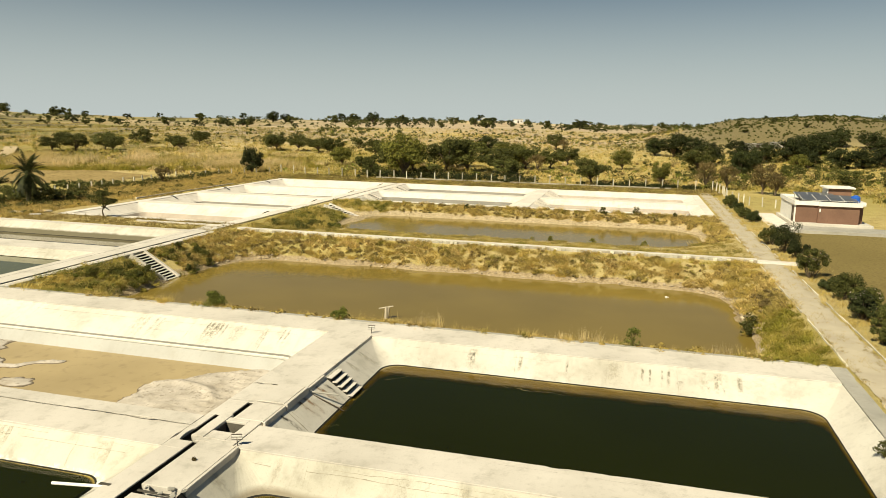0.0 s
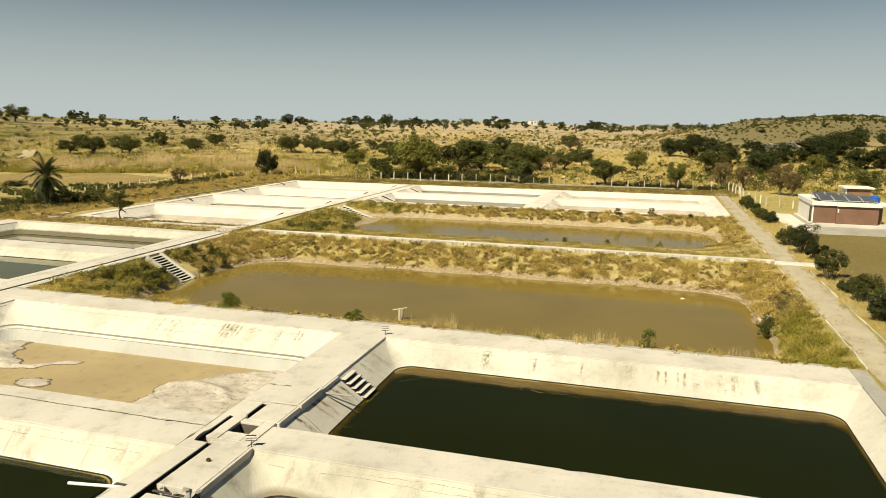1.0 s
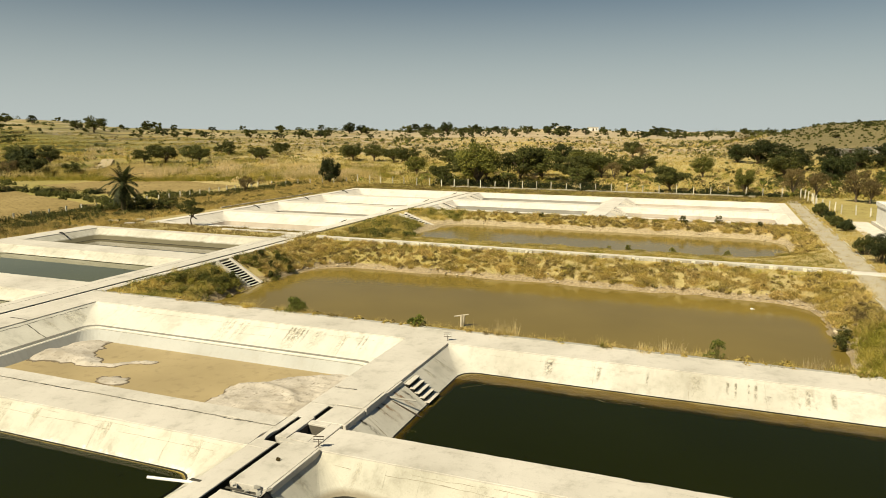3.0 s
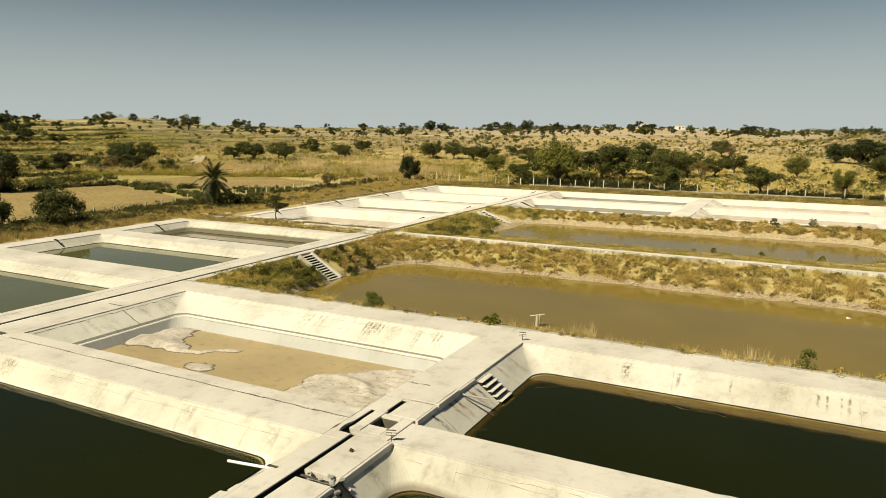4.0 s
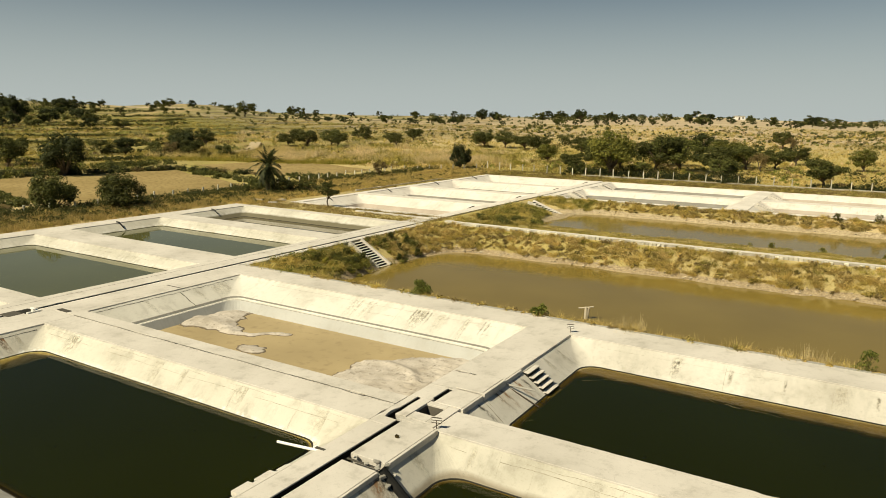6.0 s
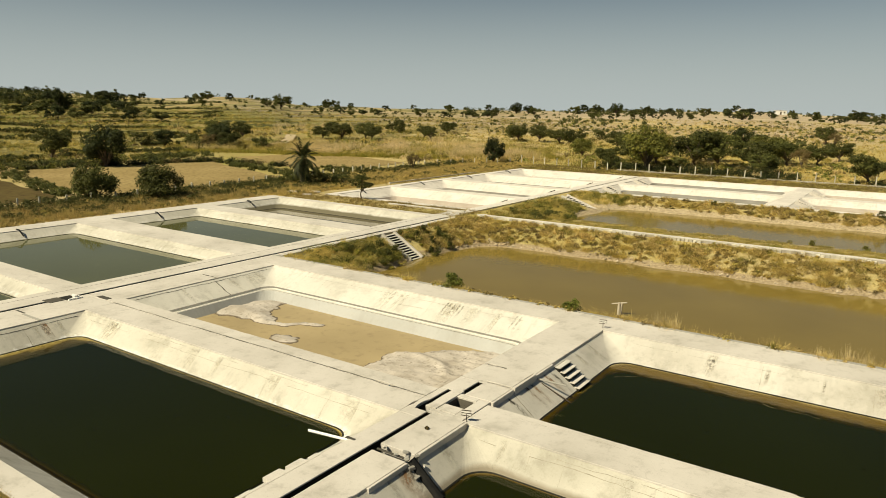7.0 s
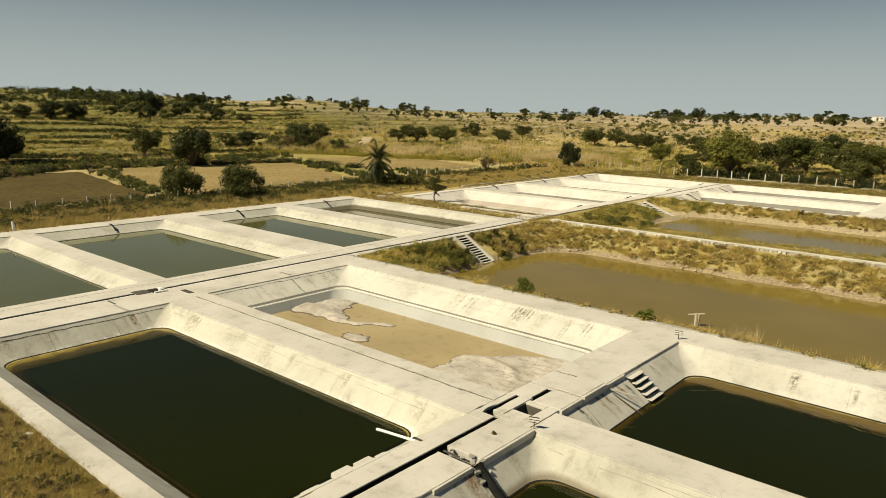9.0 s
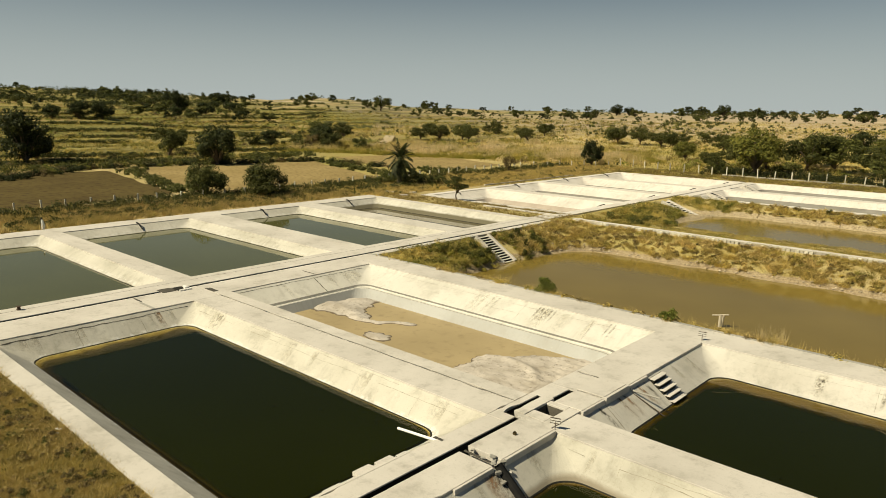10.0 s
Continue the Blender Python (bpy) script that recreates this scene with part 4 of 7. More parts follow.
# seams between the deck pours
for a, b, dn, w, q in (((-27.4, 0.45, 0.024), (-1.0, 0.45, 0.024), (0, 1, 0), 0.035, 100), ((-0.98, 3.45, 0.02), (1.9, 3.45, 0.135), (0, 1, 0), 0.02, 101), ((-0.9, 5.8, 0.024), (1.9, 5.8, 0.024), (0, 1, 0), 0.03, 102),
                       ((-30.8, 15.4, 0.0), (28.0, 15.5, 0.0), (0, 1, 0), 0.008, 103), ((2.2, 0.9, 0.0), (28.0, 0.8, 0.0), (0, 1, 0), 0.008, 104), ((-28.9, -13.0, 0.0), (-28.9, 14.0, 0.0), (1, 0, 0), 0.012, 105), ((28.6, -1.0, 0.004), (28.6, 16.0, 0.004), (1, 0, 0), 0.02, 106)):
    seam(a, b, dn, w, 0.05, -0.45 if w > 0.015 else 0.05, q, "dirt-filled seam between concrete pours")


def stain_mat(name, tone, strength):
    """A run-off stain: streaky, soft at its sides, fading downwards."""
    m, nt, bsdf = node_mat(name)
    co = add(nt, "TexCoord")
    sp = add(nt, "SeparateXYZ")
    nt.links.new(co.outputs["Generated"], sp.inputs[0])
    side = add(nt, "Math")
    side.operation = "PINGPONG"
    side.inputs[1].default_value = 0.5
    nt.links.new(sp.outputs[0], side.inputs[0])
    soft_side = ramped(nt, side.outputs[0], 0.0, 0.4)
    fade = ramped(nt, sp.outputs[1], 1.0, 0.35, (0.0, 1.0))
    start = ramped(nt, sp.outputs[1], 0.0, 0.12)
    streak = ramped(nt, noise_at(nt, 4.0, 6, (1, 1, 0.25), 0.7), 0.40, 0.60, (0.05, strength))
    value = soft_side
    for f in (fade, start, streak):
        mul = add(nt, "Math")
        mul.operation = "MULTIPLY"
        nt.links.new(value, mul.inputs[0])
        nt.links.new(f, mul.inputs[1])
        value = mul.outputs[0]
    bsdf.inputs["Base Color"].default_value = (*tone, 1)
    bsdf.inputs["Roughness"].default_value = 0.95
    nt.links.new(value, bsdf.inputs["Alpha"])
    return m


RUST = stain_mat("rust_stain", (0.20, 0.105, 0.045), 1.0)
SOOT = stain_mat("black_run_off_stain", (0.035, 0.03, 0.022), 1.0)
GRIME = stain_mat("grey_run_off_stain", (0.24, 0.22, 0.165), 0.5)


def stain(top, bottom, wide, material, label):
    """A stain laid on a slope from top to bottom."""
    top, bottom = Vector(top), Vector(bottom)
    y = (bottom - top).normalized()
    x = Vector((y.y, -y.x, 0)).normalized()
    z = x.cross(y)
    if z.z < 0:
        x, z = -x, -z
    n = (bottom - top).length
    bm = bmesh.new()
    bm.faces.new([bm.verts.new(v) for v in ((-wide / 2, 0, 0), (wide / 2, 0, 0), (wide / 2, n, 0), (-wide / 2, n, 0))])
    ob = alone("run_off_stain", bm, material, label, "stain", kind="structure")
    m = Matrix((x, y, z)).transposed().to_4x4()
    m.translation = top + z * 0.006
    ob.matrix_world = m
    ob.visible_shadow = False


for y, w, mt in ((5.2, 0.5, RUST), (4.6, 0.4, RUST), (6.7, 0.5, RUST), (10.6, 0.8, GRIME), (12.4, 0.9, GRIME), (2.9, 0.5, SOOT), (7.3, 0.4, SOOT)):
    stain((2.0, y, -0.14), (3.45, y + 0.15, -1.10), w, mt, "brown run-off stain down a pond slope")
for y, w, mt in ((-5.5, 0.9, RUST), (-5.1, 0.5, SOOT), (-6.3, 0.6, GRIME), (-2.9, 0.7, GRIME)):
    stain((2.15, y, -0.11), (3.32, y, -1.12), w, mt, "dark run-off stain down a pond slope")
grimy = random.Random(77)
STREAK = stain_mat("dark_narrow_streak", (0.13, 0.115, 0.08), 0.95)
for x, w in ((17.7, 0.16), (18.4, 0.22), (18.8, 0.18), (19.1, 0.25), (19.45, 0.16), (19.8, 0.26), (20.4, 0.55), (21.9, 0.18), (22.3, 0.26), (22.7, 0.2), (23.5, 0.34), (24.4, 0.2), (11.5, 0.3), (6.2, 0.2), (14.2, 0.2)):
    stain((x, 14.80 + grimy.uniform(-0.1, 0.12), -0.205), (x, 13.75, -0.914), w, STREAK if w < 0.5 else SOOT, "dark narrow run-off streak down a pond slope")
for i in range(5):
    x = 4.5 + 22 * grimy.random()
    stain((x, 14.95, -0.104), (x + grimy.uniform(-0.1, 0.1), 13.55, -1.05), grimy.uniform(0.5, 1.4), GRIME, "grey run-off stain down a pond slope")
for x in (-9.4, -9.1, -8.8, -8.4, -8.1, -3.9, -3.6):
    stain((x, 14.85, -0.105), (x + 0.05, 13.3, -0.72), 0.22, STREAK, "dark narrow run-off streak down a pond slope")
stain((8.6, 14.7, -0.27), (8.7, 13.9, -0.81), 0.7, SOOT, "dark run-off stain down a pond slope")
for i in range(7):
    x = -25 + 22 * grimy.random()
    stain((x, -1.64, -0.106), (x + 0.05, -2.7, -1.06), grimy.uniform(0.4, 2.0), GRIME, "grey run-off stain down a pond slope")
for i in range(9):
    x = -24 + 20 * grimy.random()
    stain((x, 14.9, -0.088), (x + 0.05, 12.6, -1.01), grimy.uniform(0.3, 1.2), GRIME, "grey run-off stain down a pond slope")
for i in range(4):
    y = -13 + 10.5 * grimy.random()
    stain((-27.1, y, -0.153), (-26.0, y + 0.1, -1.067), grimy.uniform(0.5, 1.6), GRIME, "grey run-off stain down a pond slope")
for i in range(4):
    y = 2.5 + 11.0 * grimy.random()
    stain((-27.4, y, -0.175), (-25.6, y + 0.1, -1.0), grimy.uniform(0.4, 1.3), GRIME, "grey run-off stain down a pond slope")
for i in range(6):
    x = 4 + 20 * grimy.random()
    stain((x, -0.95, -0.117), (x, -2.0, -1.1), grimy.uniform(0.3, 1.2), GRIME, "grey run-off stain down a pond slope")

# heavy slab edges that overhang the slopes
for x0, x1, y0, y1, t in ((1.95, 2.08, 1.5, 3.43, 0.06), (1.95, 2.12, 3.5, 5.73, 0.12), (1.95, 2.08, 5.82, 7.8, 0.01), (2.1, 2.24, -4.5, -0.95, 0.07), (2.1, 2.22, -13.9, -9.6, 0.02), (2.1, 2.22, -7.4, -5.15, 0.02)):
    deck(x0, x1, y0, y1, t, DECK, "slab_edge", 0.40, "rough grey edge of an overhanging concrete slab")
deck(-31.6, -30.5, -2.2, -1.2, 0.03, JOINT, "sump_cover", 0.06, "dark iron cover over a gutter sump")
# no hole here: a flat black slab paints the shade of the opening
deck(-31.5, -30.3, -1.15, -0.35, 0.012, ALGAE_SHADE, "sump_mouth", 0.05, "flat black slab for the shade in a sump's mouth")
for x0, x1, y0, y1, t in ((-30.62, -30.32, -0.62, -0.36, 0.22), (-31.3, -30.3, -0.32, -0.16, 0.10), (-30.3, -30.12, -1.1, -0.16, 0.10)):
    deck(x0, x1, y0, y1, t, WHITE, "sump_block", 0.24, "small whitewashed block beside a gutter")
# slot drawn as a flat dark slab, its shade put into the colour
deck(-29.6, -28.4, 0.55, 0.95, 0.03, JOINT, "sump_mouth", 0.05, "flat dark slab for the shade in a walkway slot")
deck(-29.3, -27.22, -4.58, -4.36, 0.02, GREY, "drain_lip", 0.2, "raised grey lip of a drain through a walkway")
for y, w, mt in ((-4.45, 0.5, SOOT), (-4.3, 0.7, RUST), (-4.9, 0.6, GRIME)):
    stain((-27.1, y, -0.155), (-26.0, y + 0.1, -1.067), w, mt, "brown run-off stain below a drain")
deck(-32.95, -32.9, -14.0, 47.0, 0.006, JOINT, "deck_joint", 0.05, "thin dark joint along a walkway")
for x, y, w, d in ((-0.95, -4.85, 0.5, 0.16), (-30.0, -4.3, 1.2, 0.14), (-28.6, 9.2, 1.6, 0.12), (1.27, -4.85, 1.6, 0.10)):
    deck(x - w / 2, x + w / 2, y - d / 2, y + d / 2, 0.008, JOINT, "deck_joint", 0.05, "dark open joint across a walkway")


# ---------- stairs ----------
# near-black riser colour: the shade under the treads is put into the material
RISER_SHADE = surface("shade_black_riser", (0.016, 0.015, 0.011), (0.028, 0.025, 0.018), None, 1.0, 8, 0.95, 0.3)
def stairs(x, y, width, steps, rise, run, top, label, sides=0.0, group="pond stairs", drop=0.35):
    """Concrete steps that go down eastwards from (x, y)."""
    s = thing("stairs", x, y, top, label, "stairs", group)
    for i in range(steps):
        top_z = -(i + drop) * rise
        step = box(bmesh.new(), i * run, (i + 1) * run + 0.02, 0, width, top_z - 0.035, top_z, 0.008)
        part("step", step, DECK, s)
        part("riser", box(bmesh.new(), i * run - 0.06, (i + 1) * run - 0.04, 0.02, width - 0.02, top_z - rise - 0.35, top_z - 0.037), RISER_SHADE, s, "riser coloured near-black for its shade")
    if sides:
        slope = math.atan2(rise, run)
        for y0 in (-sides, width):
            n = math.hypot(steps * rise, steps * run)
            part("stringer", box(bmesh.new(), 0, n, y0, y0 + sides, -0.35, 0.24, 0.015, Matrix.Rotation(slope, 4, "Y")), DECK, s)
    return s


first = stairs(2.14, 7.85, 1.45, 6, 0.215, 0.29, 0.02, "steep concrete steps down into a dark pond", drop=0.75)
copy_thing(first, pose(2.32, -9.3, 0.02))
for x, y in ((-28.9, 91.5), (-28.9, 107.0), (1.5, 91.8), (1.5, 107.0)):
    stairs(x, y, 1.9, 6, 0.165, 0.42, 0.04, "bleached concrete steps down into an empty pond", 0.12, drop=0.25)
stairs(-29.3, 31.6, 1.7, 12, 0.19, 0.32, 0.0, "pale concrete steps with stringers down to brown water", 0.28)
stairs(-29.0, 75.0, 1.7, 10, 0.19, 0.5, 0.0, "pale concrete steps with stringers down to a far pond", 0.28)


# ---------- pipes, signs, posts ----------
def pipe(points, r, material, label, name="pipe"):
    return alone(name, tube(bmesh.new(), points, [r] * len(points), 10), material, label, "pipe")


pipe([(-0.95, -4.9, -0.07), (-1.46, -4.97, -0.09), (-3.0, -5.21, -0.10)], 0.06, PVC, "white plastic pipe jutting out over dark water")
pipe([(1.7, 5.9, -0.10), (2.3, 5.95, -0.2), (3.5, 6.3, -0.34)], 0.05, GREY, "weathered grey pipe jutting out of a slab")
pipe([(2.0, 5.85, -0.20), (3.85, 6.3, -1.2)], 0.032, STEEL, "dark rusty pipe lying down a pond slope")
seam((2.05, 3.45, -0.17), (3.45, 3.3, -1.117), (0, 1, 0), 0.05, 0.06, -0.9, 120, "dark dirty joint down a pond slope")
# the pipe's width and black also stand in for the gash's shadow
pipe([(2.1, -4.8, -0.05), (3.5, -4.75, -1.25)], 0.20, BLACK_PIPE, "fat drain pipe down a pond slope, black for the shade of its gash", "drain_pipe")
chip = random.Random(15)
for x, y, z, r in ((1.75, -4.62, 0.07, 0.16), (2.05, -4.95, 0.05, 0.20), (2.2, -4.55, 0.0, 0.13), (2.35, -5.05, -0.22, 0.17), (1.5, -4.95, 0.06, 0.10), (2.65, -5.1, -0.5, 0.15), (0.75, -4.75, 0.07, 0.13), (2.5, -4.45, -0.35, 0.10)):
    bm = bmesh.new()
    bmesh.ops.create_cube(bm, size=1)
    bmesh.ops.bevel(bm, geom=bm.edges[:], offset=0.12, segments=1, affect="EDGES")
    for v in bm.verts:
        v.co = Vector((v.co.x * 1.6, v.co.y, v.co.z * 0.7)) * r * (1 + 0.35 * noise.noise(v.co * 2 + Vector((x * 7, y * 7, 0))))
    ob = alone("concrete_chunk", bm, chip.choice((GREY, DECK, DUSTY)), "broken grey concrete chunk beside a drain", "rubble", "rubble round a drain")
    ob.matrix_world = pose(x, y, z + 0.3 * r, chip.uniform(-20, 20), chip.uniform(-20, 20), chip.uniform(0, 180))
for x, y in ((-61.1, 9.6), (-61.1, 25.8), (-61.1, 40.2), (-61.1, -6.8)):
    pipe([(x, y, 0.12), (x + 0.5, y + 0.02, 0.10), (x + 1.25, y + 0.05, -0.48)], 0.07, BLACK_PIPE, "black inlet pipe bent over a pond rim", "inlet_pipe")
for y in (60.5, 76.5, 92.5, 108.0):
    pipe([(-57.9, y, 0.12), (-57.4, y, 0.11), (-56.6, y, -0.3)], 0.065, BLACK_PIPE, "black inlet pipe bent over a dry pond rim", "inlet_pipe")
    pipe([(-34.6, y + 5, -0.5), (-33.9, y + 5, -0.15), (-33.3, y + 5, 0.05)], 0.065, BLACK_PIPE, "short black outlet pipe on a dry pond slope", "outlet_pipe")


sp = thing("standpipe", -64.5, 0.9, terrain(-64.5, 0.9), "dark standpipe half wrapped in white plastic sheet", "pipe")
part("pipe", tube(bmesh.new(), [(0, 0, -0.2), (0, 0, 0.9), (-0.05, 0, 1.25)], [0.09, 0.09, 0.07], 9), BLACK_PIPE, sp)
part("wrap", tube(bmesh.new(), [(0.12, 0.10, 0.05), (0.1, 0.1, 0.5), (0.04, 0.06, 0.95), (0, 0.02, 1.1)], [0.20, 0.16, 0.12, 0.03], 9), PVC, sp, "crumpled white plastic wrap")
valve = thing("gutter_valve", -33.0, -10.8, 0.0, "small dark iron valve on a walkway", "valve")
part("body", tube(bmesh.new(), [(0, 0, 0), (0, 0, 0.12), (0, 0, 0.22)], [0.14, 0.12, 0.05], 10), STEEL, valve)
part("wheel", tube(bmesh.new(), [(0, 0, 0.22), (0, 0, 0.26)], [0.17, 0.17], 12), STEEL, valve)


def sign_plate(x, y, turn):
    s = thing("marker_sign", x, y, 0, "small two-barred metal marker on a thin stake", "sign", "pond markers", turn)
    part("stake", tube(bmesh.new(), [(0, 0, 0), (0, 0, 0.42)], [0.02, 0.02], 6), STEEL, s)
    part("plate", box(bmesh.new(), -0.2, 0.2, -0.012, 0.012, 0.30, 0.52, 0.004), WHITE, s, "pale blank marker plate")
    for z in (0.29, 0.405, 0.52):
        part("bar", box(bmesh.new(), -0.22, 0.22, -0.02, 0.02, z - 0.014, z + 0.014), STEEL, s)
    return s


sign_plate(2.05, -0.75, 20)
sign_plate(1.75, 15.45, 20)

# bleached T-post standing in the pond
tp = thing("water_gauge_post", -1.1, 26.0, -3.2, "bleached wooden T-shaped post standing in water", "post", "", 15)
part("upright", tube(bmesh.new(), [(0, 0, 0), (0.03, 0, 1.6), (0.02, 0, 1.95)], [0.14, 0.13, 0.11], 8), WOOD, tp)
part("crossbar", tube(bmesh.new(), [(-0.55, 0, 1.82), (0, 0, 1.9), (0.6, 0, 2.02)], [0.05, 0.06, 0.05], 8), WOOD, tp)
part("brace", tube(bmesh.new(), [(0.24, 0, 1.93), (0.17, 0.02, 1.3), (0.10, 0.03, 0.7)], [0.09, 0.085, 0.06], 8), WOOD, tp)


# ---------- fences ----------


def fence(points, step, high, label, wires=3):
    f = tagged(new("fence"), label, "fence")
    bm = bmesh.new()
    box(bm, -0.095, 0.095, -0.095, 0.095, -0.3, high, 0.015)
    me = bpy.data.meshes.new("post")
    bm.to_mesh(me)
    bm.free()
    me.materials.append(POST)
    tops = []
    for (xa, ya), (xb, yb) in zip(points, points[1:]):
        n = max(1, int(math.hypot(xb - xa, yb - ya) / step))
        for i in range(n):
            t = i / n
            x, y = xa + (xb - xa) * t + rng.uniform(-0.15, 0.15), ya + (yb - ya) * t + rng.uniform(-0.2, 0.2)
            z = terrain(x, y)
            ob = new("post", me)
            ob.parent = f
            ob.matrix_local = pose(x, y, z, rng.uniform(-3, 3), rng.uniform(-3, 3), rng.uniform(-10, 10)) @ Matrix.Diagonal((1, 1, rng.uniform(0.88, 1.08), 1))
            tops.append((x, y, z))
    for w in range(wires):
        h = high * (0.35 + 0.28 * w)
        part("wire", tube(bmesh.new(), [(x, y, z + h) for x, y, z in tops], [0.008] * len(tops), 3, False), STEEL, f)
    return f


fence([(-66, 130.5), (-42, 126.5), (-10, 127.5), (33, 128.5)], 3.1, 1.85, "row of pale concrete posts strung with wire")
fence([(-80.5, -12), (-77.3, 20), (-76.2, 33), (-78.2, 56), (-79.5, 80), (-81, 110), (-66, 130.5)], 2.9, 1.3, "row of short concrete posts beside a field")
fence([(34, 112), (36.5, 103), (42, 98.5), (48, 97.5)], 2.3, 1.55, "row of pale concrete posts beside a yard")
fence([(33, 128.5), (34.2, 120), (34, 112)], 2.6, 1.9, "cluster of tall pale concrete posts at a corner")
alone("boundary_kerb", box(bmesh.new(), -40, 25, 127.0, 127.25, -0.3, 0.28, 0.02), POST, "low pale footing wall under a fence", "wall", kind="structure")
fence([(56, 80), (58, 92), (60, 104)], 3, 1.4, "row of short concrete posts beyond a yard")


# ---------- pump house ----------
def house():
    h = thing("pump_house", 39.0, 79.3, 0.18, "single-storey red brick house with white parapet and flat roof", "house")
    part("plinth", box(bmesh.new(), -0.5, 9.4, -0.7, 11.0, -0.45, 0.22, 0.03), DECK, h, "pale cement plinth")
    part("wall", box(bmesh.new(), 0.0, 3.0, 0.5, 10.0, 0.2, 2.62, 0.02), BRICK, h)
    part("wall", box(bmesh.new(), 2.7, 7.7, 0.0, 9.9, 0.2, 2.62, 0.02), BRICK, h)
    part("wall", box(bmesh.new(), 7.4, 8.5, 1.4, 9.8, 0.2, 2.62, 0.02), BRICK, h)
    part("side_wall", box(bmesh.new(), -0.14, -0.003, 0.5, 10.0, 0.2, 2.62, 0.01), WHITE, h, "whitewashed side wall")
    for x0, x1, y0, y1 in ((-0.30, 3.0, 0.22, 0.5), (2.65, 7.95, -0.3, 0.0), (7.95, 8.7, 1.1, 1.4), (-0.30, -0.14, 0.5, 10.2), (8.5, 8.7, 1.4, 10.2), (-0.14, 8.5, 9.95, 10.2), (7.7, 7.95, 0.0, 1.1), (2.65, 2.72, 0.0, 0.22)):
        part("parapet", box(bmesh.new(), x0, x1, y0, y1, 2.58, 3.14, 0.02), WHITE, h)
    part("roof", box(bmesh.new(), -0.13, 8.49, 0.5, 9.94, 2.63, 2.8), DECK, h)
    part("roof", box(bmesh.new(), 2.73, 7.69, 0.01, 0.5, 2.63, 2.8), DECK, h)
    part("stair_room", box(bmesh.new(), 5.4, 8.4, 7.2, 9.9, 2.7, 4.42, 0.02), BRICK, h)
    part("stair_room_roof", box(bmesh.new(), 4.9, 8.8, 6.8, 10.2, 4.42, 4.64, 0.03), WHITE, h)
    part("stair_room_wall", box(bmesh.new(), 5.25, 5.397, 7.2, 9.9, 2.7, 4.42), WHITE, h, "whitewashed wall")
    d = part("door", box(bmesh.new(), -0.2, -0.145, 1.0, 2.1, 0.22, 2.3, 0.01), STEEL, h, "dark steel door")
    part("door_handle", box(bmesh.new(), -0.25, -0.2, 1.15, 1.20, 1.1, 1.3), GREY, d)
    part("lamp", box(bmesh.new(), 2.78, 2.95, -0.14, -0.003, 1.75, 2.2, 0.02), WHITE, h, "white wall lamp")
    return h


house()
for i in range(2):
    for j in range(4 if i == 0 else 3):
        p = thing("solar_panel", 39.9 + 1.72 * j, 80.3 + 3.5 * i, 2.98, "dark solar panel tilted on a steel frame", "solar panel", "solar panels on the roof")
        tilt = Matrix.Translation((0, 0, 0.42)) @ Matrix.Rotation(radians(9), 4, "X")
        part("glass", box(bmesh.new(), 0, 1.6, 0, 3.1, 0.02, 0.05, 0.0, tilt), PANEL, p)
        part("frame", box(bmesh.new(), -0.04, 1.64, -0.04, 3.14, -0.02, 0.018, 0.0, tilt), PVC, p, "pale aluminium frame")
        for x in (0.1, 1.5):
            part("leg", box(bmesh.new(), x - 0.03, x + 0.03, 0.1, 0.16, 0, 0.42), STEEL, p)
            part("leg", box(bmesh.new(), x - 0.03, x + 0.03, 2.7, 2.76, 0, 0.82), STEEL, p)
tank = thing("water_tank", 46.8, 82.2, 2.98, "round blue plastic water tank on a flat roof", "water tank")
bm = tube(bmesh.new(), [(0, 0, 0), (0, 0, 0.1), (0, 0, 0.5), (0, 0, 0.9), (0, 0, 1.05)], [0.55, 0.58, 0.6, 0.58, 0.35], 20)
part("body", bm, BLUE, tank)
part("lid", tube(bmesh.new(), [(0, 0, 1.04), (0, 0, 1.14)], [0.25, 0.22], 16), BLUE, tank)
deck(35.4, 38.4, 73.5, 92.0, 0.0, PALE, "yard", 0.25, "pale cement yard beside a house")
deck(38.4, 60.0, 73.2, 78.5, 0.05, GREY, "yard", 0.3, "grey cement strip before a house")
deck(36.5, 60.0, 71.9, 72.3, 0.35, GREY, "yard_wall", 0.6, "low grey cement wall along a field")


alone("path_kerb", box(bmesh.new(), -44.2, -31.6, 50.9, 51.25, -0.2, 0.16, 0.02), DECK, "low pale kerb across dry grass between ponds", "kerb", kind="structure")
alone("path_kerb", box(bmesh.new(), -61.25, -61.0, 72.0, 101.0, -0.2, 0.14, 0.02), DECK, "low pale kerb along the outside of dry ponds", "kerb", kind="structure")
for x, y, w, d, a, lift in ((-64.2, 51.8, 2.2, 1.0, 12, 5), (-62.0, 54.4, 1.8, 1.1, -20, 3), (-60.4, 51.2, 1.4, 0.8, 35, -6), (-28.4, 50.7, 0.7, 0.5, 20, 8)):
    ob = alone("broken_slab", box(bmesh.new(), -w / 2, w / 2, -d / 2, d / 2, -0.1, 0.12, 0.03), DECK, "broken pale concrete slab lying in dry grass", "slab", "loose slabs")
    ob.matrix_world = pose(x, y, terrain(x, y) + 0.08, lift, 0, a)
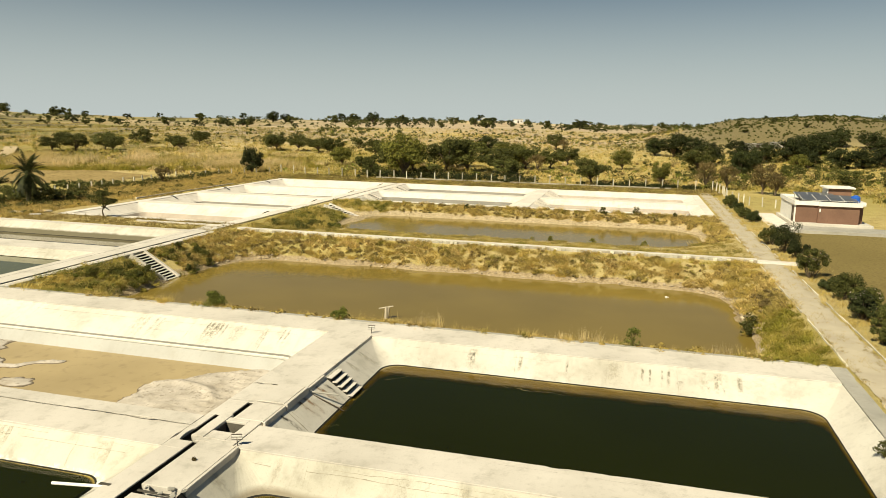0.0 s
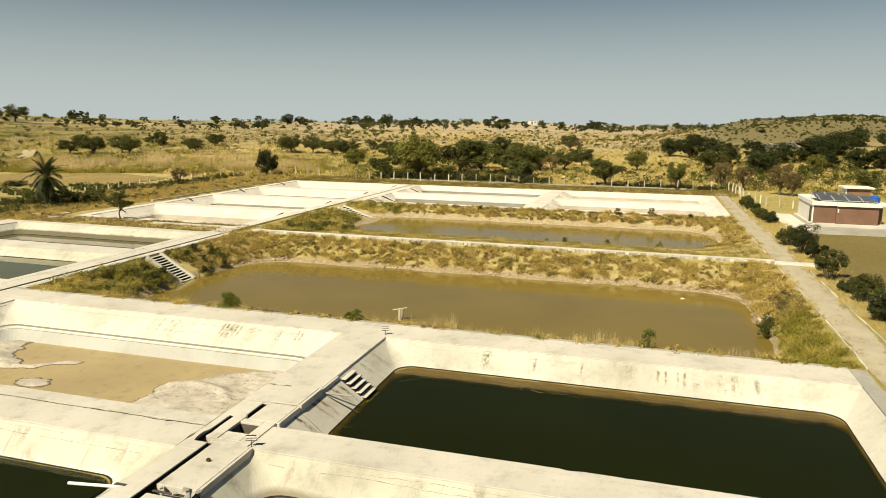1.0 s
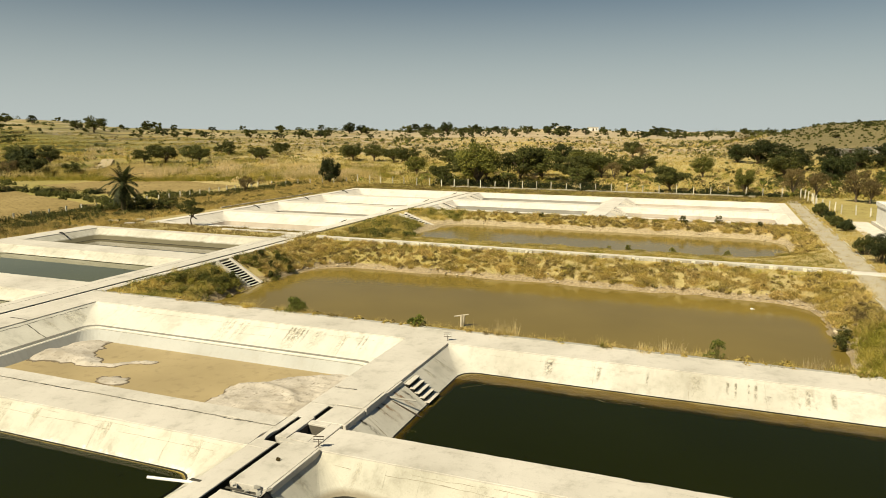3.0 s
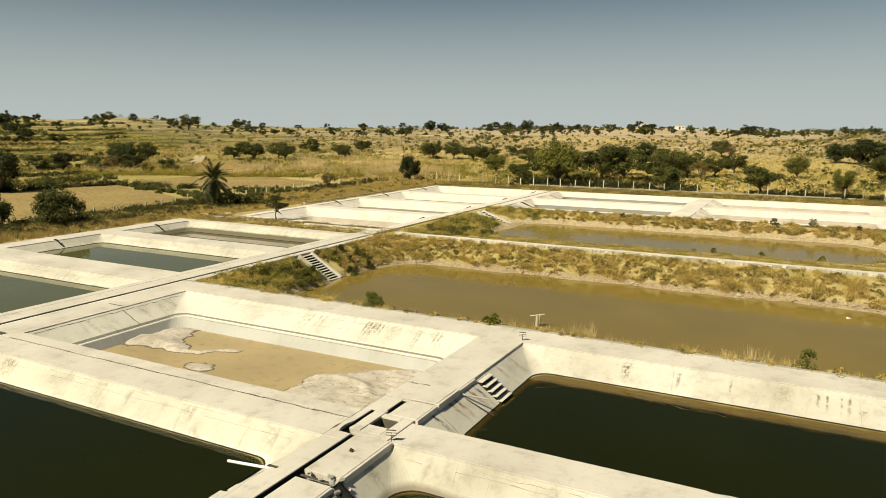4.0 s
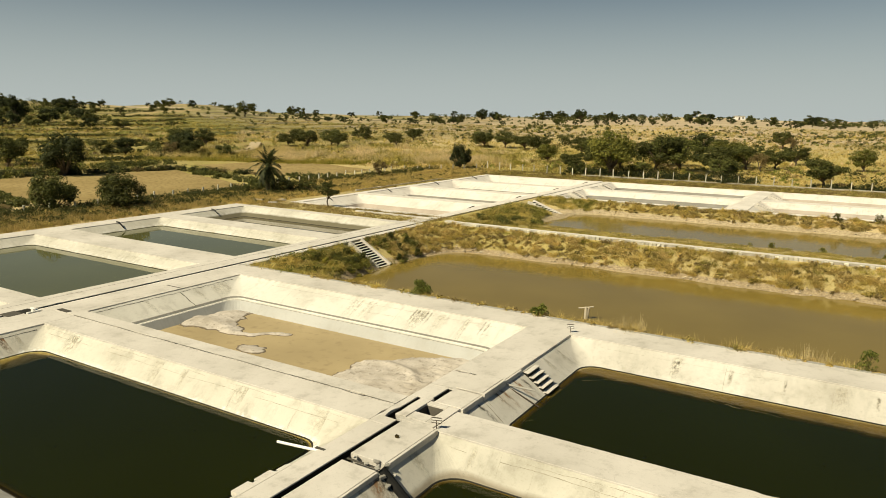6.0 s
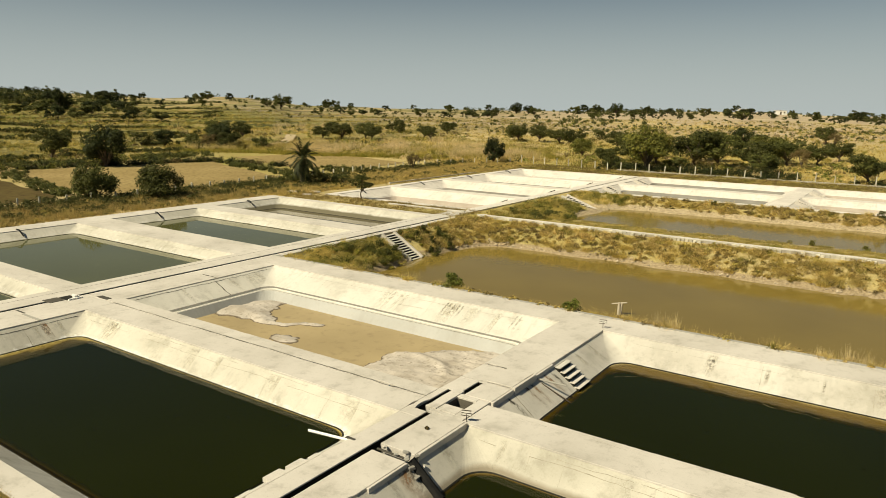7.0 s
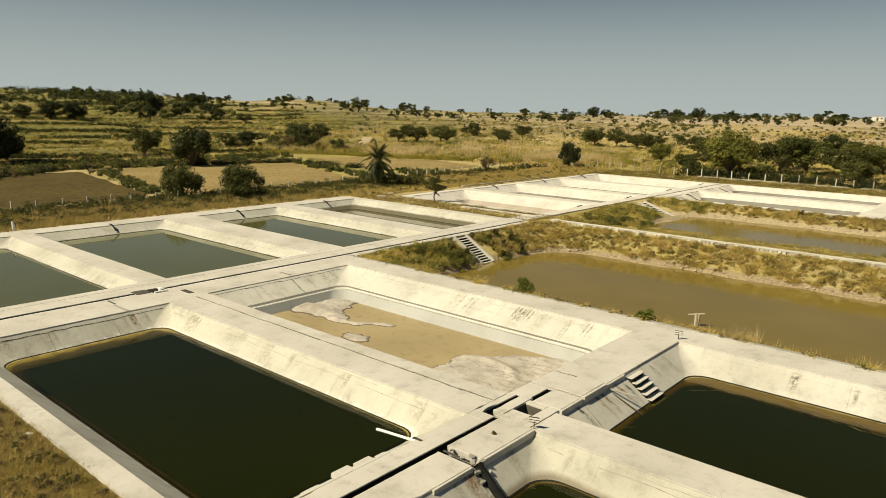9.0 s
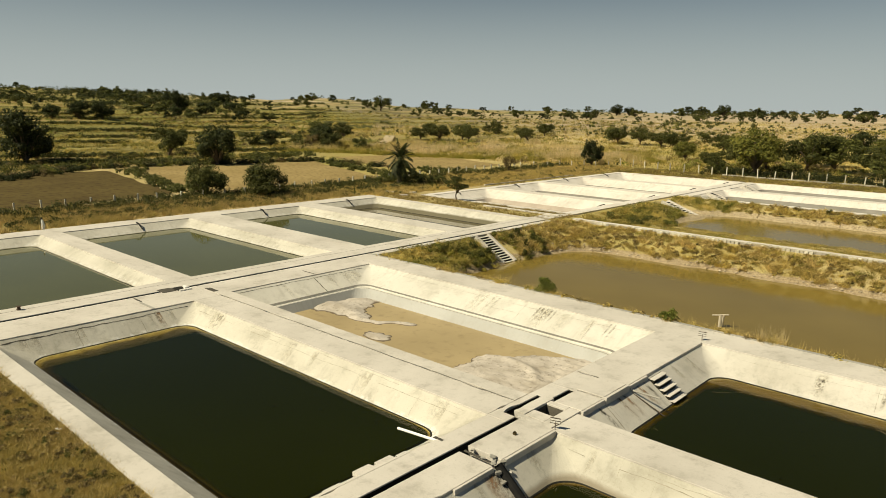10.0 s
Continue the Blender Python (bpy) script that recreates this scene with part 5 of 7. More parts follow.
for x, y, a in ((-12.9, -15.35, 25), (-12.55, -15.6, 60)):
    bm = bmesh.new()
    bmesh.ops.create_grid(bm, x_segments=5, y_segments=3, size=0.5)
    for v in bm.verts:
        v.co = Vector((v.co.x * 0.26, v.co.y * 0.14, 0.03 + 0.05 * noise.noise((v.co.x * 4, v.co.y * 4, x))))
    bmesh.ops.solidify(bm, geom=bm.faces[:], thickness=0.008)
    ob = alone("paper_scrap", bm, WHITE, "crumpled white scrap lying in short grass", "litter", "litter in the grass")
    ob.matrix_world = pose(x, y, terrain(x, y) + 0.06, 0, 0, a)


# ---------- fields ----------
def field(points, material, label):
    """A flat plot, a little over the ground, with a ragged edge."""
    r = random.Random(len(label))
    ring_pts = []
    for (xa, ya), (xb, yb) in zip(points, points[1:] + points[:1]):
        n = max(2, int(math.hypot(xb - xa, yb - ya) / 3))
        for i in range(n):
            t = i / n
            ring_pts.append((xa + (xb - xa) * t + r.uniform(-0.5, 0.5), ya + (yb - ya) * t + r.uniform(-0.5, 0.5)))
    verts = [(x, y, max(0.05, terrain(x, y) + 0.08)) for x, y in ring_pts]
    tagged(new("field", mesh_from("field", verts, [tuple(range(len(verts)))], material)), label, "field", kind="structure")


field([(33.8, 20), (70, 26), (70, 71.5), (36.0, 71.5), (34.3, 45)], SOIL, "bare brown tilled plot")
field([(-79.5, -6), (-79.3, 2), (-85, 26), (-127, 33), (-126, 0), (-118, -25), (-90, -25)], DARK_SOIL, "bare dark brown tilled plot behind posts")
field([(-79, 42), (-82, 66), (-121, 80), (-134, 37), (-84, 29)], STUBBLE, "tan stubble field behind posts")
field([(-86, 94), (-87, 110), (-118, 117), (-126, 90), (-97, 83)], STUBBLE, "tan stubble field beside tall grass")
field([(58, 84), (110, 92), (110, 125), (62, 118)], STUBBLE, "tan stubble field beyond a yard")
SAND = surface("dirt_path", (0.50, 0.40, 0.25), (0.42, 0.33, 0.20), (0.30, 0.23, 0.13), 0.2, 2, 1.0, 0.5)
for a, b, w in (((-141, 115), (-150, 126), 1.6), ((-150, 126), (-162, 142), 2.0), ((-162, 142), (-176, 157), 1.8)):
    d = Vector((b[0] - a[0], b[1] - a[1])).normalized() * w
    pts = [(a[0] - d.y, a[1] + d.x), (b[0] - d.y, b[1] + d.x), (b[0] + d.y, b[1] - d.x), (a[0] + d.y, a[1] - d.x)]
    tagged(new("path", mesh_from("path", [(x, y, terrain(x, y) + 0.35) for x, y in pts], [(3, 2, 1, 0)], SAND)), "pale bare dirt path in tall grass", "path", kind="structure")


# far buildings
def far_house(x, y, w, d, h, material, label):
    t = thing("far_house", x, y, terrain(x, y), label, "house", "far houses", 15)
    part("wall", box(bmesh.new(), -w / 2, w / 2, -d / 2, d / 2, -0.5, h), material, t)
    part("roof", box(bmesh.new(), -w / 2 - 0.3, w / 2 + 0.3, -d / 2 - 0.3, d / 2 + 0.3, h, h + 0.3), GREY if material is not WHITE else DECK, t)
    part("doorway", box(bmesh.new(), -0.6, 0.6, -d / 2 - 0.04, -d / 2 + 0.05, 0, 2.1), STEEL, t)
    part("window", box(bmesh.new(), w / 2 - 2.0, w / 2 - 0.9, -d / 2 - 0.04, -d / 2 + 0.05, 1.0, 2.0), STEEL, t)


far_house(-104, 556, 7, 5, 3.2, WHITE, "small whitewashed house on a far ridge")
far_house(-78, 560, 8, 5, 2.8, WHITE, "small whitewashed house on a far ridge")
far_house(-420, 232, 5, 4, 3.0, WHITE, "small whitewashed house among far trees")
far_house(58, 244, 9, 5, 1.6, GREY, "low grey stone hut behind trees")
far_house(67, 246, 6, 5, 1.5, DECK, "low pale stone hut behind trees")
# ---------- plants ----------
nrg = np.random.default_rng(11)


def leaf_cloud(centres, radii, per, size, flat=0.75, up=0.5):
    """Small leaf-shaped quads about cluster centres; returns vertices and faces."""
    c = np.repeat(np.asarray(centres, float), per, axis=0)
    rad = np.repeat(np.asarray(radii, float), per)
    d = nrg.normal(size=c.shape)
    d /= np.linalg.norm(d, axis=1)[:, None]
    dist = rad * nrg.uniform(0.25, 1.0, len(c)) ** 0.5
    p = c + d * dist[:, None] * np.array([1, 1, flat])
    nrm = d + np.array([0, 0, up]) + nrg.normal(scale=0.5, size=c.shape)
    nrm /= np.linalg.norm(nrm, axis=1)[:, None]
    u = np.cross(nrm, nrg.normal(size=c.shape))
    u /= np.linalg.norm(u, axis=1)[:, None]
    v = np.cross(nrm, u)
    s = (size * nrg.uniform(0.6, 1.4, len(c)))[:, None]
    quad = np.stack([p - u * s, p - v * s * 0.45, p + u * s, p + v * s * 0.45], axis=1).reshape(-1, 3)
    return quad, np.arange(len(quad)).reshape(-1, 4)


def quads_mesh(name, quad, faces, material):
    me = bpy.data.meshes.new(name)
    me.vertices.add(len(quad))
    me.vertices.foreach_set("co", np.asarray(quad, np.float32).ravel())
    k = faces.shape[1]
    me.loops.add(faces.size)
    me.loops.foreach_set("vertex_index", faces.astype(np.int32).ravel())
    me.polygons.add(len(faces))
    me.polygons.foreach_set("loop_start", np.arange(0, faces.size, k, dtype=np.int32))
    me.update(calc_edges=True)
    me.materials.append(material)
    return me


def make_tree(name, label, high, wide, bole, clusters, per, size, material, seed, squash=0.55, category="tree"):
    """A tapered, forked trunk with limbs and a crown of leaf clusters with gaps."""
    r = random.Random(seed)
    t = new(name)
    tagged(t, label, category)
    crown_z, ch = bole + (high - bole) * 0.48, (high - bole) * 0.52
    centres, radii, bm = [], [], bmesh.new()
    rt = (0.035 if high > 4 else 0.018) * high
    if bole > 0.05:
        tube(bm, [(0, 0, -0.3), (0.05 * high * r.uniform(-1, 1), 0.03 * high, bole * 0.5), (0, 0, bole * 1.05)], [rt * 1.3, rt, rt * 0.8], 8)
    for i in range(clusters):
        a, q = r.uniform(0, 2 * math.pi), r.uniform(0.1, 1.0) ** 0.6
        x, y = math.cos(a) * q * wide * 0.42, math.sin(a) * q * wide * 0.42
        z = crown_z + ch * r.uniform(-0.75, 0.85) * math.sqrt(max(0.1, 1 - q * q * 0.8))
        centres.append((x, y, z))
        radii.append(wide * r.uniform(0.11, 0.20))
        if i % 2 == 0:
            tube(bm, [(0, 0, bole * 0.75), (x * 0.45, y * 0.45, bole + (z - bole) * 0.55), (x, y, z)], [rt * 0.55, rt * 0.35, rt * 0.10], 5)
    part("trunk", bm, BARK, t)
    quad, faces = leaf_cloud(centres, radii, per, size, squash)
    quad[:, 2] = np.maximum(quad[:, 2], 0.02)
    crown = new("crown", quads_mesh("crown", quad, faces, material))
    crown.parent = t
    return t


PROTOS = {
    "acacia": [lambda s=s: make_tree("acacia_tree", "dark green acacia with an uneven open crown", 7, 8.5, 1.5, 34, 110, 0.24, LEAF, s) for s in (1, 2, 3)],
    "olive": [lambda s=s: make_tree("olive_green_tree", "broad olive-green tree with a forked pale trunk", 9, 9.5, 1.6, 42, 130, 0.24, LEAF_MID, s, 0.7) for s in (18, 19)],
    "dense": [lambda s=s: make_tree("broadleaf_tree", "dense dark green tree with a rounded crown", 9, 8.5, 0.5, 40, 120, 0.27, LEAF_DEEP, s, 0.8) for s in (4, 5)],
    "bush": [lambda s=s: make_tree("wild_bush", "low dark green thorny bush in dry grass", 3.0, 4.2, 0.1, 20, 80, 0.15, LEAF, s, 0.75, "bush") for s in (6, 7, 8)],
    "shrub": [lambda s=s: make_tree("round_shrub", "bushy round green shrub with fine leaves", 5, 6.4, 0.1, 48, 170, 0.16, LEAF, s, 0.85, "shrub") for s in (9, 10)],
    "bare": [lambda s=s: make_tree("bare_tree", "half-bare brown tree with thin twigs", 6, 5.5, 1.3, 26, 130, 0.13, LEAF_DRY, s, 0.8) for s in (12, 13)],
    "far": [lambda s=s: make_tree("far_tree", "small dark tree on a far ridge", 7, 7.5, 0.3, 16, 40, 0.5, LEAF_DEEP if s == 17 else LEAF, s, 0.75) for s in (15, 16, 17)],
    "sparse": [lambda s=s: make_tree("sapling", "thin sapling with a sparse green crown", 3.4, 2.4, 1.3, 18, 70, 0.11, LEAF, s, 0.8) for s in (14,)],
}
made_protos, proto_size = {}, {"olive": 9, "acacia": 7, "dense": 9, "bush": 3, "shrub": 5, "bare": 6, "sparse": 3.4, "far": 7}
trg = random.Random(21)


def plant(kind, x, y, high, wide=1.0, z=None, group=""):
    """Sets a tree of a kind with its height; the shapes repeat turned and scaled."""
    i = trg.randrange(len(PROTOS[kind]))
    k = high / proto_size[kind]
    m = pose(x, y, terrain(x, y) - 0.05 if z is None else z, 0, 0, trg.uniform(0, 360)) @ Matrix.Diagonal((k * wide, k * wide, k, 1))
    if (kind, i) not in made_protos:
        t = made_protos[kind, i] = PROTOS[kind][i]()
        t.matrix_basis = m
    else:
        src = made_protos[kind, i]
        t = copy_thing(src, m @ Matrix.Diagonal((1 / src.scale[0], 1 / src.scale[1], 1 / src.scale[2], 1)))
    return tagged(t, group=group)


# trees along the fence and in the scrub beyond it
for kind, x, y, h, w in (("olive", -34.7, 131, 10.5, 1.05), ("olive", -16, 168, 7.5, 1.1), ("olive", -62, 158, 5.5, 1.2), ("olive", 14, 176, 6, 1.1), ("olive", 60, 182, 6, 1.2), ("dense", -71.5, 126, 6.8, 0.85), ("bush", -110, 206, 5.8, 1.1), ("acacia", -98, 203, 6.4, 1.1), ("acacia", -88, 198, 6.2, 1.1),
                         ("acacia", -77, 186, 7.0, 1.0), ("acacia", -29, 149, 9.0, 1.2), ("dense", -30, 205, 7.5, 1.2), ("acacia", -11, 165, 7.5, 1.1), ("bare", -7, 158, 5.0, 1.1),
                         ("acacia", -47, 168, 6.5, 1.2), ("acacia", -11, 137, 5.0, 1.2), ("bush", -28, 131, 3.6, 1.2), ("bush", -42, 130, 3.2, 1.2), ("acacia", -17, 176, 7, 1.1),
                         ("acacia", 8, 134, 6, 1.15), ("olive", 23, 133, 5.8, 0.8), ("bare", 32, 132, 6.2, 1.0), ("bare", 36, 130, 5.2, 1.0), ("bare", 42, 124, 6.6, 0.9), ("bare", 44, 122, 5.0, 0.9),
                         ("dense", 30, 222, 10.5, 1.2), ("dense", 24, 228, 8, 1.2), ("dense", 36, 226, 8.5, 1.3), ("acacia", 34, 176, 9.0, 1.0), ("dense", 39, 196, 9.0, 1.1), ("dense", 43, 162, 9, 0.9), ("dense", 47, 176, 8, 1.1),
                         ("dense", 49, 215, 8, 1.3), ("dense", 55, 205, 8.5, 1.2), ("dense", 62, 208, 9.5, 1.3), ("dense", 67, 214, 10, 1.3), ("dense", 74, 222, 10, 1.3), ("dense", 72, 190, 7.5, 1.4), ("dense", 64, 190, 7.0, 1.3),
                         ("dense", 78, 192, 7.5, 1.4), ("dense", 84, 194, 7.5, 1.4), ("dense", 90, 210, 9, 1.4), ("dense", 83, 240, 9, 1.2), ("dense", 92, 236, 8, 1.3), ("dense", 98, 200, 8, 1.4), ("bush", 56, 168, 4, 1.4), ("bush", 64, 150, 3.5, 1.5), ("bush", 73, 148, 4, 1.4), ("bush", 80, 160, 4.5, 1.4),
                         ("acacia", -180, 182, 5, 1.1), ("acacia", -158, 178, 6.5, 1.1), ("acacia", -150, 172, 5.5, 1.1), ("bush", -180, 221, 4, 1.2), ("acacia", -141, 192, 6, 1.0), ("bush", -157, 230, 4.5, 1.2), ("bush", -85, 230, 4.8, 1.3), ("acacia", -13, 256, 6.5, 1.0), ("bare", -9, 245, 5, 1),
                         ("dense", -126.7, 57.5, 9.6, 1.0), ("acacia", -144, 55, 9, 0.75), ("dense", -150.5, 26, 12, 0.95), ("dense", -157, 30, 8, 1.1), ("acacia", -269, 166, 5, 1.3), ("acacia", -172, 121, 7, 1.0), ("acacia", -168, 128, 6, 1.0), ("dense", -287, 88, 8, 1.3), ("dense", -284, 96, 8, 1.3), ("dense", -290, 79, 6, 1.4),
                         ("dense", -303, 139, 13.5, 0.55), ("acacia", -161, 168, 6, 1.2), ("acacia", -164, 161, 5.2, 1.2), ("bush", -166, 208, 5.5, 1.0), ("acacia", -134, 186, 5.5, 0.9), ("acacia", -149, 219, 6, 1.1), ("acacia", -105, 200, 7, 0.9),
                         ("acacia", -341, 304, 11, 1.05), ("dense", -361, 171, 7, 1.3), ("dense", -400, 215, 9, 1.4), ("dense", -331, 187, 5.5, 1.5), ("dense", -240, 444, 9, 1.1), ("dense", -183, 498, 9, 1.2), ("dense", -232, 448, 7, 1.2)):
    plant(kind, x, y, h * (0.8 if x > 22 and y > 155 else 1), w, group="scrub trees")
for x, y, h, w in ((-24, 150, 8.5, 1.2), (-38, 148, 7.5, 1.1), (-15, 146, 7.0, 1.2), (-31, 164, 8.5, 1.2), (-44, 150, 6, 1.1), (-46, 160, 6, 1.2), (-5, 172, 6.0, 1.2), (-55, 176, 6, 1.2), (-20, 190, 6.5, 1.3), (-2, 186, 6, 1.1), (-64, 190, 6, 1.1), (-45, 136, 5.5, 1.1)):
    plant("acacia", x, y, h, w, group="scrub trees")
for kind, x, y, hh, w in (("dense", -152, 107, 7.5, 1.1), ("acacia", -146, 104, 5.5, 1.2), ("bush", -157, 101, 3.6, 1.3), ("bush", -143, 101, 3.4, 1.3), ("bush", -138, 109, 3.6, 1.3), ("bare", -147, 99, 4.6, 1.2), ("bush", -150, 98, 3.0, 1.4), ("dense", -163, 96, 5.0, 1.3), ("bush", -168, 92, 4.0, 1.3), ("acacia", -174, 86, 5.0, 1.2)):
    plant(kind, x, y, hh, w, group="scrub trees")
# trees along the skyline
for i in range(210):
    az = trg.uniform(-84, 16)
    if noise.noise((az * 0.25, 4, 4)) < -0.15 and az > -60:
        continue
    if -56 < az < -33 and trg.random() < 0.6:
        continue
    d = trg.uniform(470, 625) if az > -58 else trg.uniform(330, 625)
    x, y = EYE[0] + d * math.sin(radians(az)), EYE[1] + d * math.cos(radians(az))
    plant("far", x, y, trg.uniform(3.2, 6.8), trg.uniform(0.9, 1.4), group="ridge trees")
for i in range(70):
    az, d = trg.uniform(-86, -58), trg.uniform(330, 610)
    x, y = EYE[0] + d * math.sin(radians(az)), EYE[1] + d * math.cos(radians(az))
    plant("far", x, y, trg.uniform(2.8, 6.8), trg.uniform(1.0, 1.5), group="ridge trees")
for i in range(90):
    az, d = trg.uniform(-57, -2), trg.uniform(450, 618)
    x, y = EYE[0] + d * math.sin(radians(az)), EYE[1] + d * math.cos(radians(az))
    plant("far", x, y, trg.uniform(1.8, 4.2), trg.uniform(1.0, 1.6), group="ridge trees")
for i in range(26):
    x, y = 92 + trg.gauss(0, 36), 300 + trg.gauss(0, 26)
    plant("far", x, y, trg.uniform(1.3, 2.6), trg.uniform(0.9, 1.3), group="hill trees")
for kind, x, y, h, w in (("shrub", -78.4, 28, 5.2, 0.95), ("shrub", -72.9, 34.4, 5.0, 1.05), ("sparse", -50.6, 52.7, 4.1, 1.25), ("bare", -74.3, 96.5, 3.6, 1.2), ("bush", -70, 63, 2.4, 1.3), ("bush", -74, 60, 2.2, 1.3), ("bush", -67, 66, 1.8, 1.5)):
    plant(kind, x, y, h, w)


def oleander(x, y, high, wide, seed, flowers):
    """A roadside shrub with long leaves, some with pale blossom."""
    r = random.Random(seed)
    s = thing("oleander_shrub", x, y, terrain(x, y) - 0.05, "leggy green oleander with pale blossom beside a track" if flowers else "leggy dark green oleander shrub beside a track", "shrub", "shrubs along the track")
    centres, radii, bm = [], [], bmesh.new()
    for i in range(26):
        a, q = r.uniform(0, 2 * math.pi), r.uniform(0, 1) ** 0.6
        z = high * (0.3 + 0.62 * r.random() * (1 - 0.45 * q * q))
        c = (math.cos(a) * q * wide * 0.45, math.sin(a) * q * wide * 0.45, z)
        centres.append(c)
        radii.append(wide * r.uniform(0.12, 0.2))
        tube(bm, [(c[0] * 0.15, c[1] * 0.15, -0.1), (c[0] * 0.6, c[1] * 0.6, z * 0.6), c], [0.035, 0.025, 0.01], 5)
    part("branchwork", bm, BARK, s)
    q, f = leaf_cloud(centres, radii, 190, 0.08, 0.9, 0.3)
    crown = new("foliage", quads_mesh("foliage", q, f, LEAF_DEEP if seed % 3 == 0 else LEAF))
    crown.parent = s
    if flowers:
        pick = [c for c in centres if c[2] > high * 0.35][:14]
        q, f = leaf_cloud([(c[0] * 1.15, c[1] * 1.15, c[2] * 1.05) for c in pick], [0.2] * len(pick), 9, 0.07)
        b = new("blossom", quads_mesh("blossom", q, f, FLOWER))
        tagged(b, "pale pink blossom")
        b.parent = s


for i, (x, y, h, w, fl) in enumerate(((33.5, 56.5, 3.7, 3.2, False), (32.9, 61.5, 2.3, 2.6, False), (33.2, 43.3, 3.2, 2.4, True), (34.0, 53.0, 2.2, 2.2, False), (34.2, 35.6, 2.2, 2.6, False), (34.6, 33.0, 1.9, 2.4, True), (33.6, 29.5, 2.2, 2.2, True), (34.6, 27.5, 1.8, 2.2, False),
                                       (33.4, 23.5, 1.7, 2.0, False), (33.9, 81, 1.6, 2.2, False), (33.5, 84.5, 1.5, 2.0, True), (33.3, 89, 1.5, 1.9, False), (33.4, 94, 1.5, 2.0, False), (33.2, 100, 1.7, 2.2, False), (33.6, 104, 1.6, 2.2, False), (33.5, 38.5, 1.3, 1.6, False), (34.5, 18.5, 1.5, 2.2, False))):
    oleander(x, y, h, w, 30 + i, fl)


def date_palm(x, y, high):
    p = thing("date_palm", x, y, terrain(x, y), "wild date palm with a thick crown of drooping fronds", "palm tree")
    r = random.Random(5)
    part("trunk", tube(bmesh.new(), [(0, 0, -0.3), (0.05, 0, 1.5), (0.1, 0.05, 3.2), (0.1, 0.05, high * 0.62)], [0.42, 0.36, 0.34, 0.3], 10), BARK, p)
    for i in range(64):
        a, el = r.uniform(0, 2 * math.pi), radians(r.uniform(-58, 82))
        n, ln = 14, r.uniform(2.7, 4.1)
        verts, faces = [], []
        d = Vector((math.cos(a) * math.cos(el), math.sin(a) * math.cos(el), math.sin(el)))
        pos, side = Vector((0.1, 0.05, high * 0.56)), Vector((-math.sin(a), math.cos(a), 0))
        for k in range(n):
            pos = pos + d * (ln / n)
            d = (d + Vector((0, 0, -0.11))).normalized()
            w = 0.55 * math.sin(math.pi * (k + 1.5) / (n + 2)) + 0.06
            for sgn in (-1, 1):
                b = len(verts)
                tip = pos + side * sgn * w + d * w * 0.7 + Vector((0, 0, -0.18 * w))
                verts += [pos - d * 0.13, pos + d * 0.13, tip]
                faces.append((b, b + 1, b + 2))
        f = new("frond", mesh_from("frond", verts, faces, PALM if el > radians(-60) else LEAF_DRY))
        f.parent = p


date_palm(-71.5, 61, 7.8)


def weed(x, y, high, label, material, n=26, z=None):
    """A single tuft of leafy stems."""
    r = random.Random(int(x * 10))
    w = thing("weed", x, y, terrain(x, y) - 0.05 if z is None else z, label, "weed", "weeds on the pond edge")
    bm, cs = bmesh.new(), []
    for i in range(n):
        a, v = r.uniform(0, 6.28), r.uniform(0.12, 1)
        q = r.uniform(0.15, 0.62) * high * (1.15 - 0.75 * v)
        c = (math.cos(a) * q, math.sin(a) * q, high * v)
        cs.append(c)
        tube(bm, [(0, 0, 0), (c[0] * 0.4, c[1] * 0.4, c[2] * 0.6), c], [0.012, 0.01, 0.004], 4)
    part("stalk", bm, LEAF_DRY, w)
    q, f = leaf_cloud(cs, [0.13 * high + 0.05] * n, 24, 0.06, 0.9, 0.2)
    lv = new("foliage", quads_mesh("foliage", q, f, material))
    lv.parent = w


weed(-11.5, 18.2, 1.15, "spiky bright green bush on a concrete edge", LEAF_FRESH, 60, -0.15)
weed(-10.9, 18.3, 0.8, "low green weed on a concrete edge", LEAF_FRESH, 24, -0.15)
weed(-1.9, 18.1, 0.6, "leafy green weed on a concrete edge", LEAF_FRESH, z=-0.1)
weed(-1.4, 18.0, 0.85, "leafy green weed on a concrete edge", LEAF_FRESH, z=-0.1)
weed(17.8, 18.2, 1.1, "dark leafy weed on a pond edge", LEAF_FRESH, z=-0.1)
weed(26.5, 31.4, 1.35, "dark leafy bush beside brown water", LEAF, 50, -2.1)
weed(26.2, 29.9, 0.8, "dark leafy weed beside brown water", LEAF, 30, -2.05)
weed(28.25, 7.0, 0.75, "dry weed growing from a slope", LEAF, 16, -0.42)
weed(1.2, -2.5, 0.1, "small dead weed in a concrete joint", LEAF_DRY, 3, 0.07)


for x, y, hh in ((4.9, 65.4, 1.0), (7.4, 64.8, 0.9), (12.8, 64.2, 0.9), (19.0, 63.6, 0.8)):
    weed(x, y, hh, "pale green weed beside a pond's edge", LEAF_MID, 30)
for x, y, hh in ((13.2, 83.4, 1.1), (18.0, 83.6, 1.2), (23.5, 82.5, 0.9), (-8.0, 82.8, 0.9)):
    weed(x, y, hh, "dark leafy weed on a pond bank", LEAF, 34)
for x, y, hh in ((-27.6, 35.4, 1.3), (-26.4, 36.6, 1.2), (-28.2, 37.4, 1.4), (-25.4, 35.0, 0.9), (-27.0, 38.8, 1.2), (-25.2, 38.2, 1.0), (-26.5, 30.2, 1.2), (-27.8, 29.2, 1.3), (-26.0, 28.6, 1.0)):
    weed(x, y, 0.75 * hh, "dark rank weed beside pond stairs", LEAF, 34)


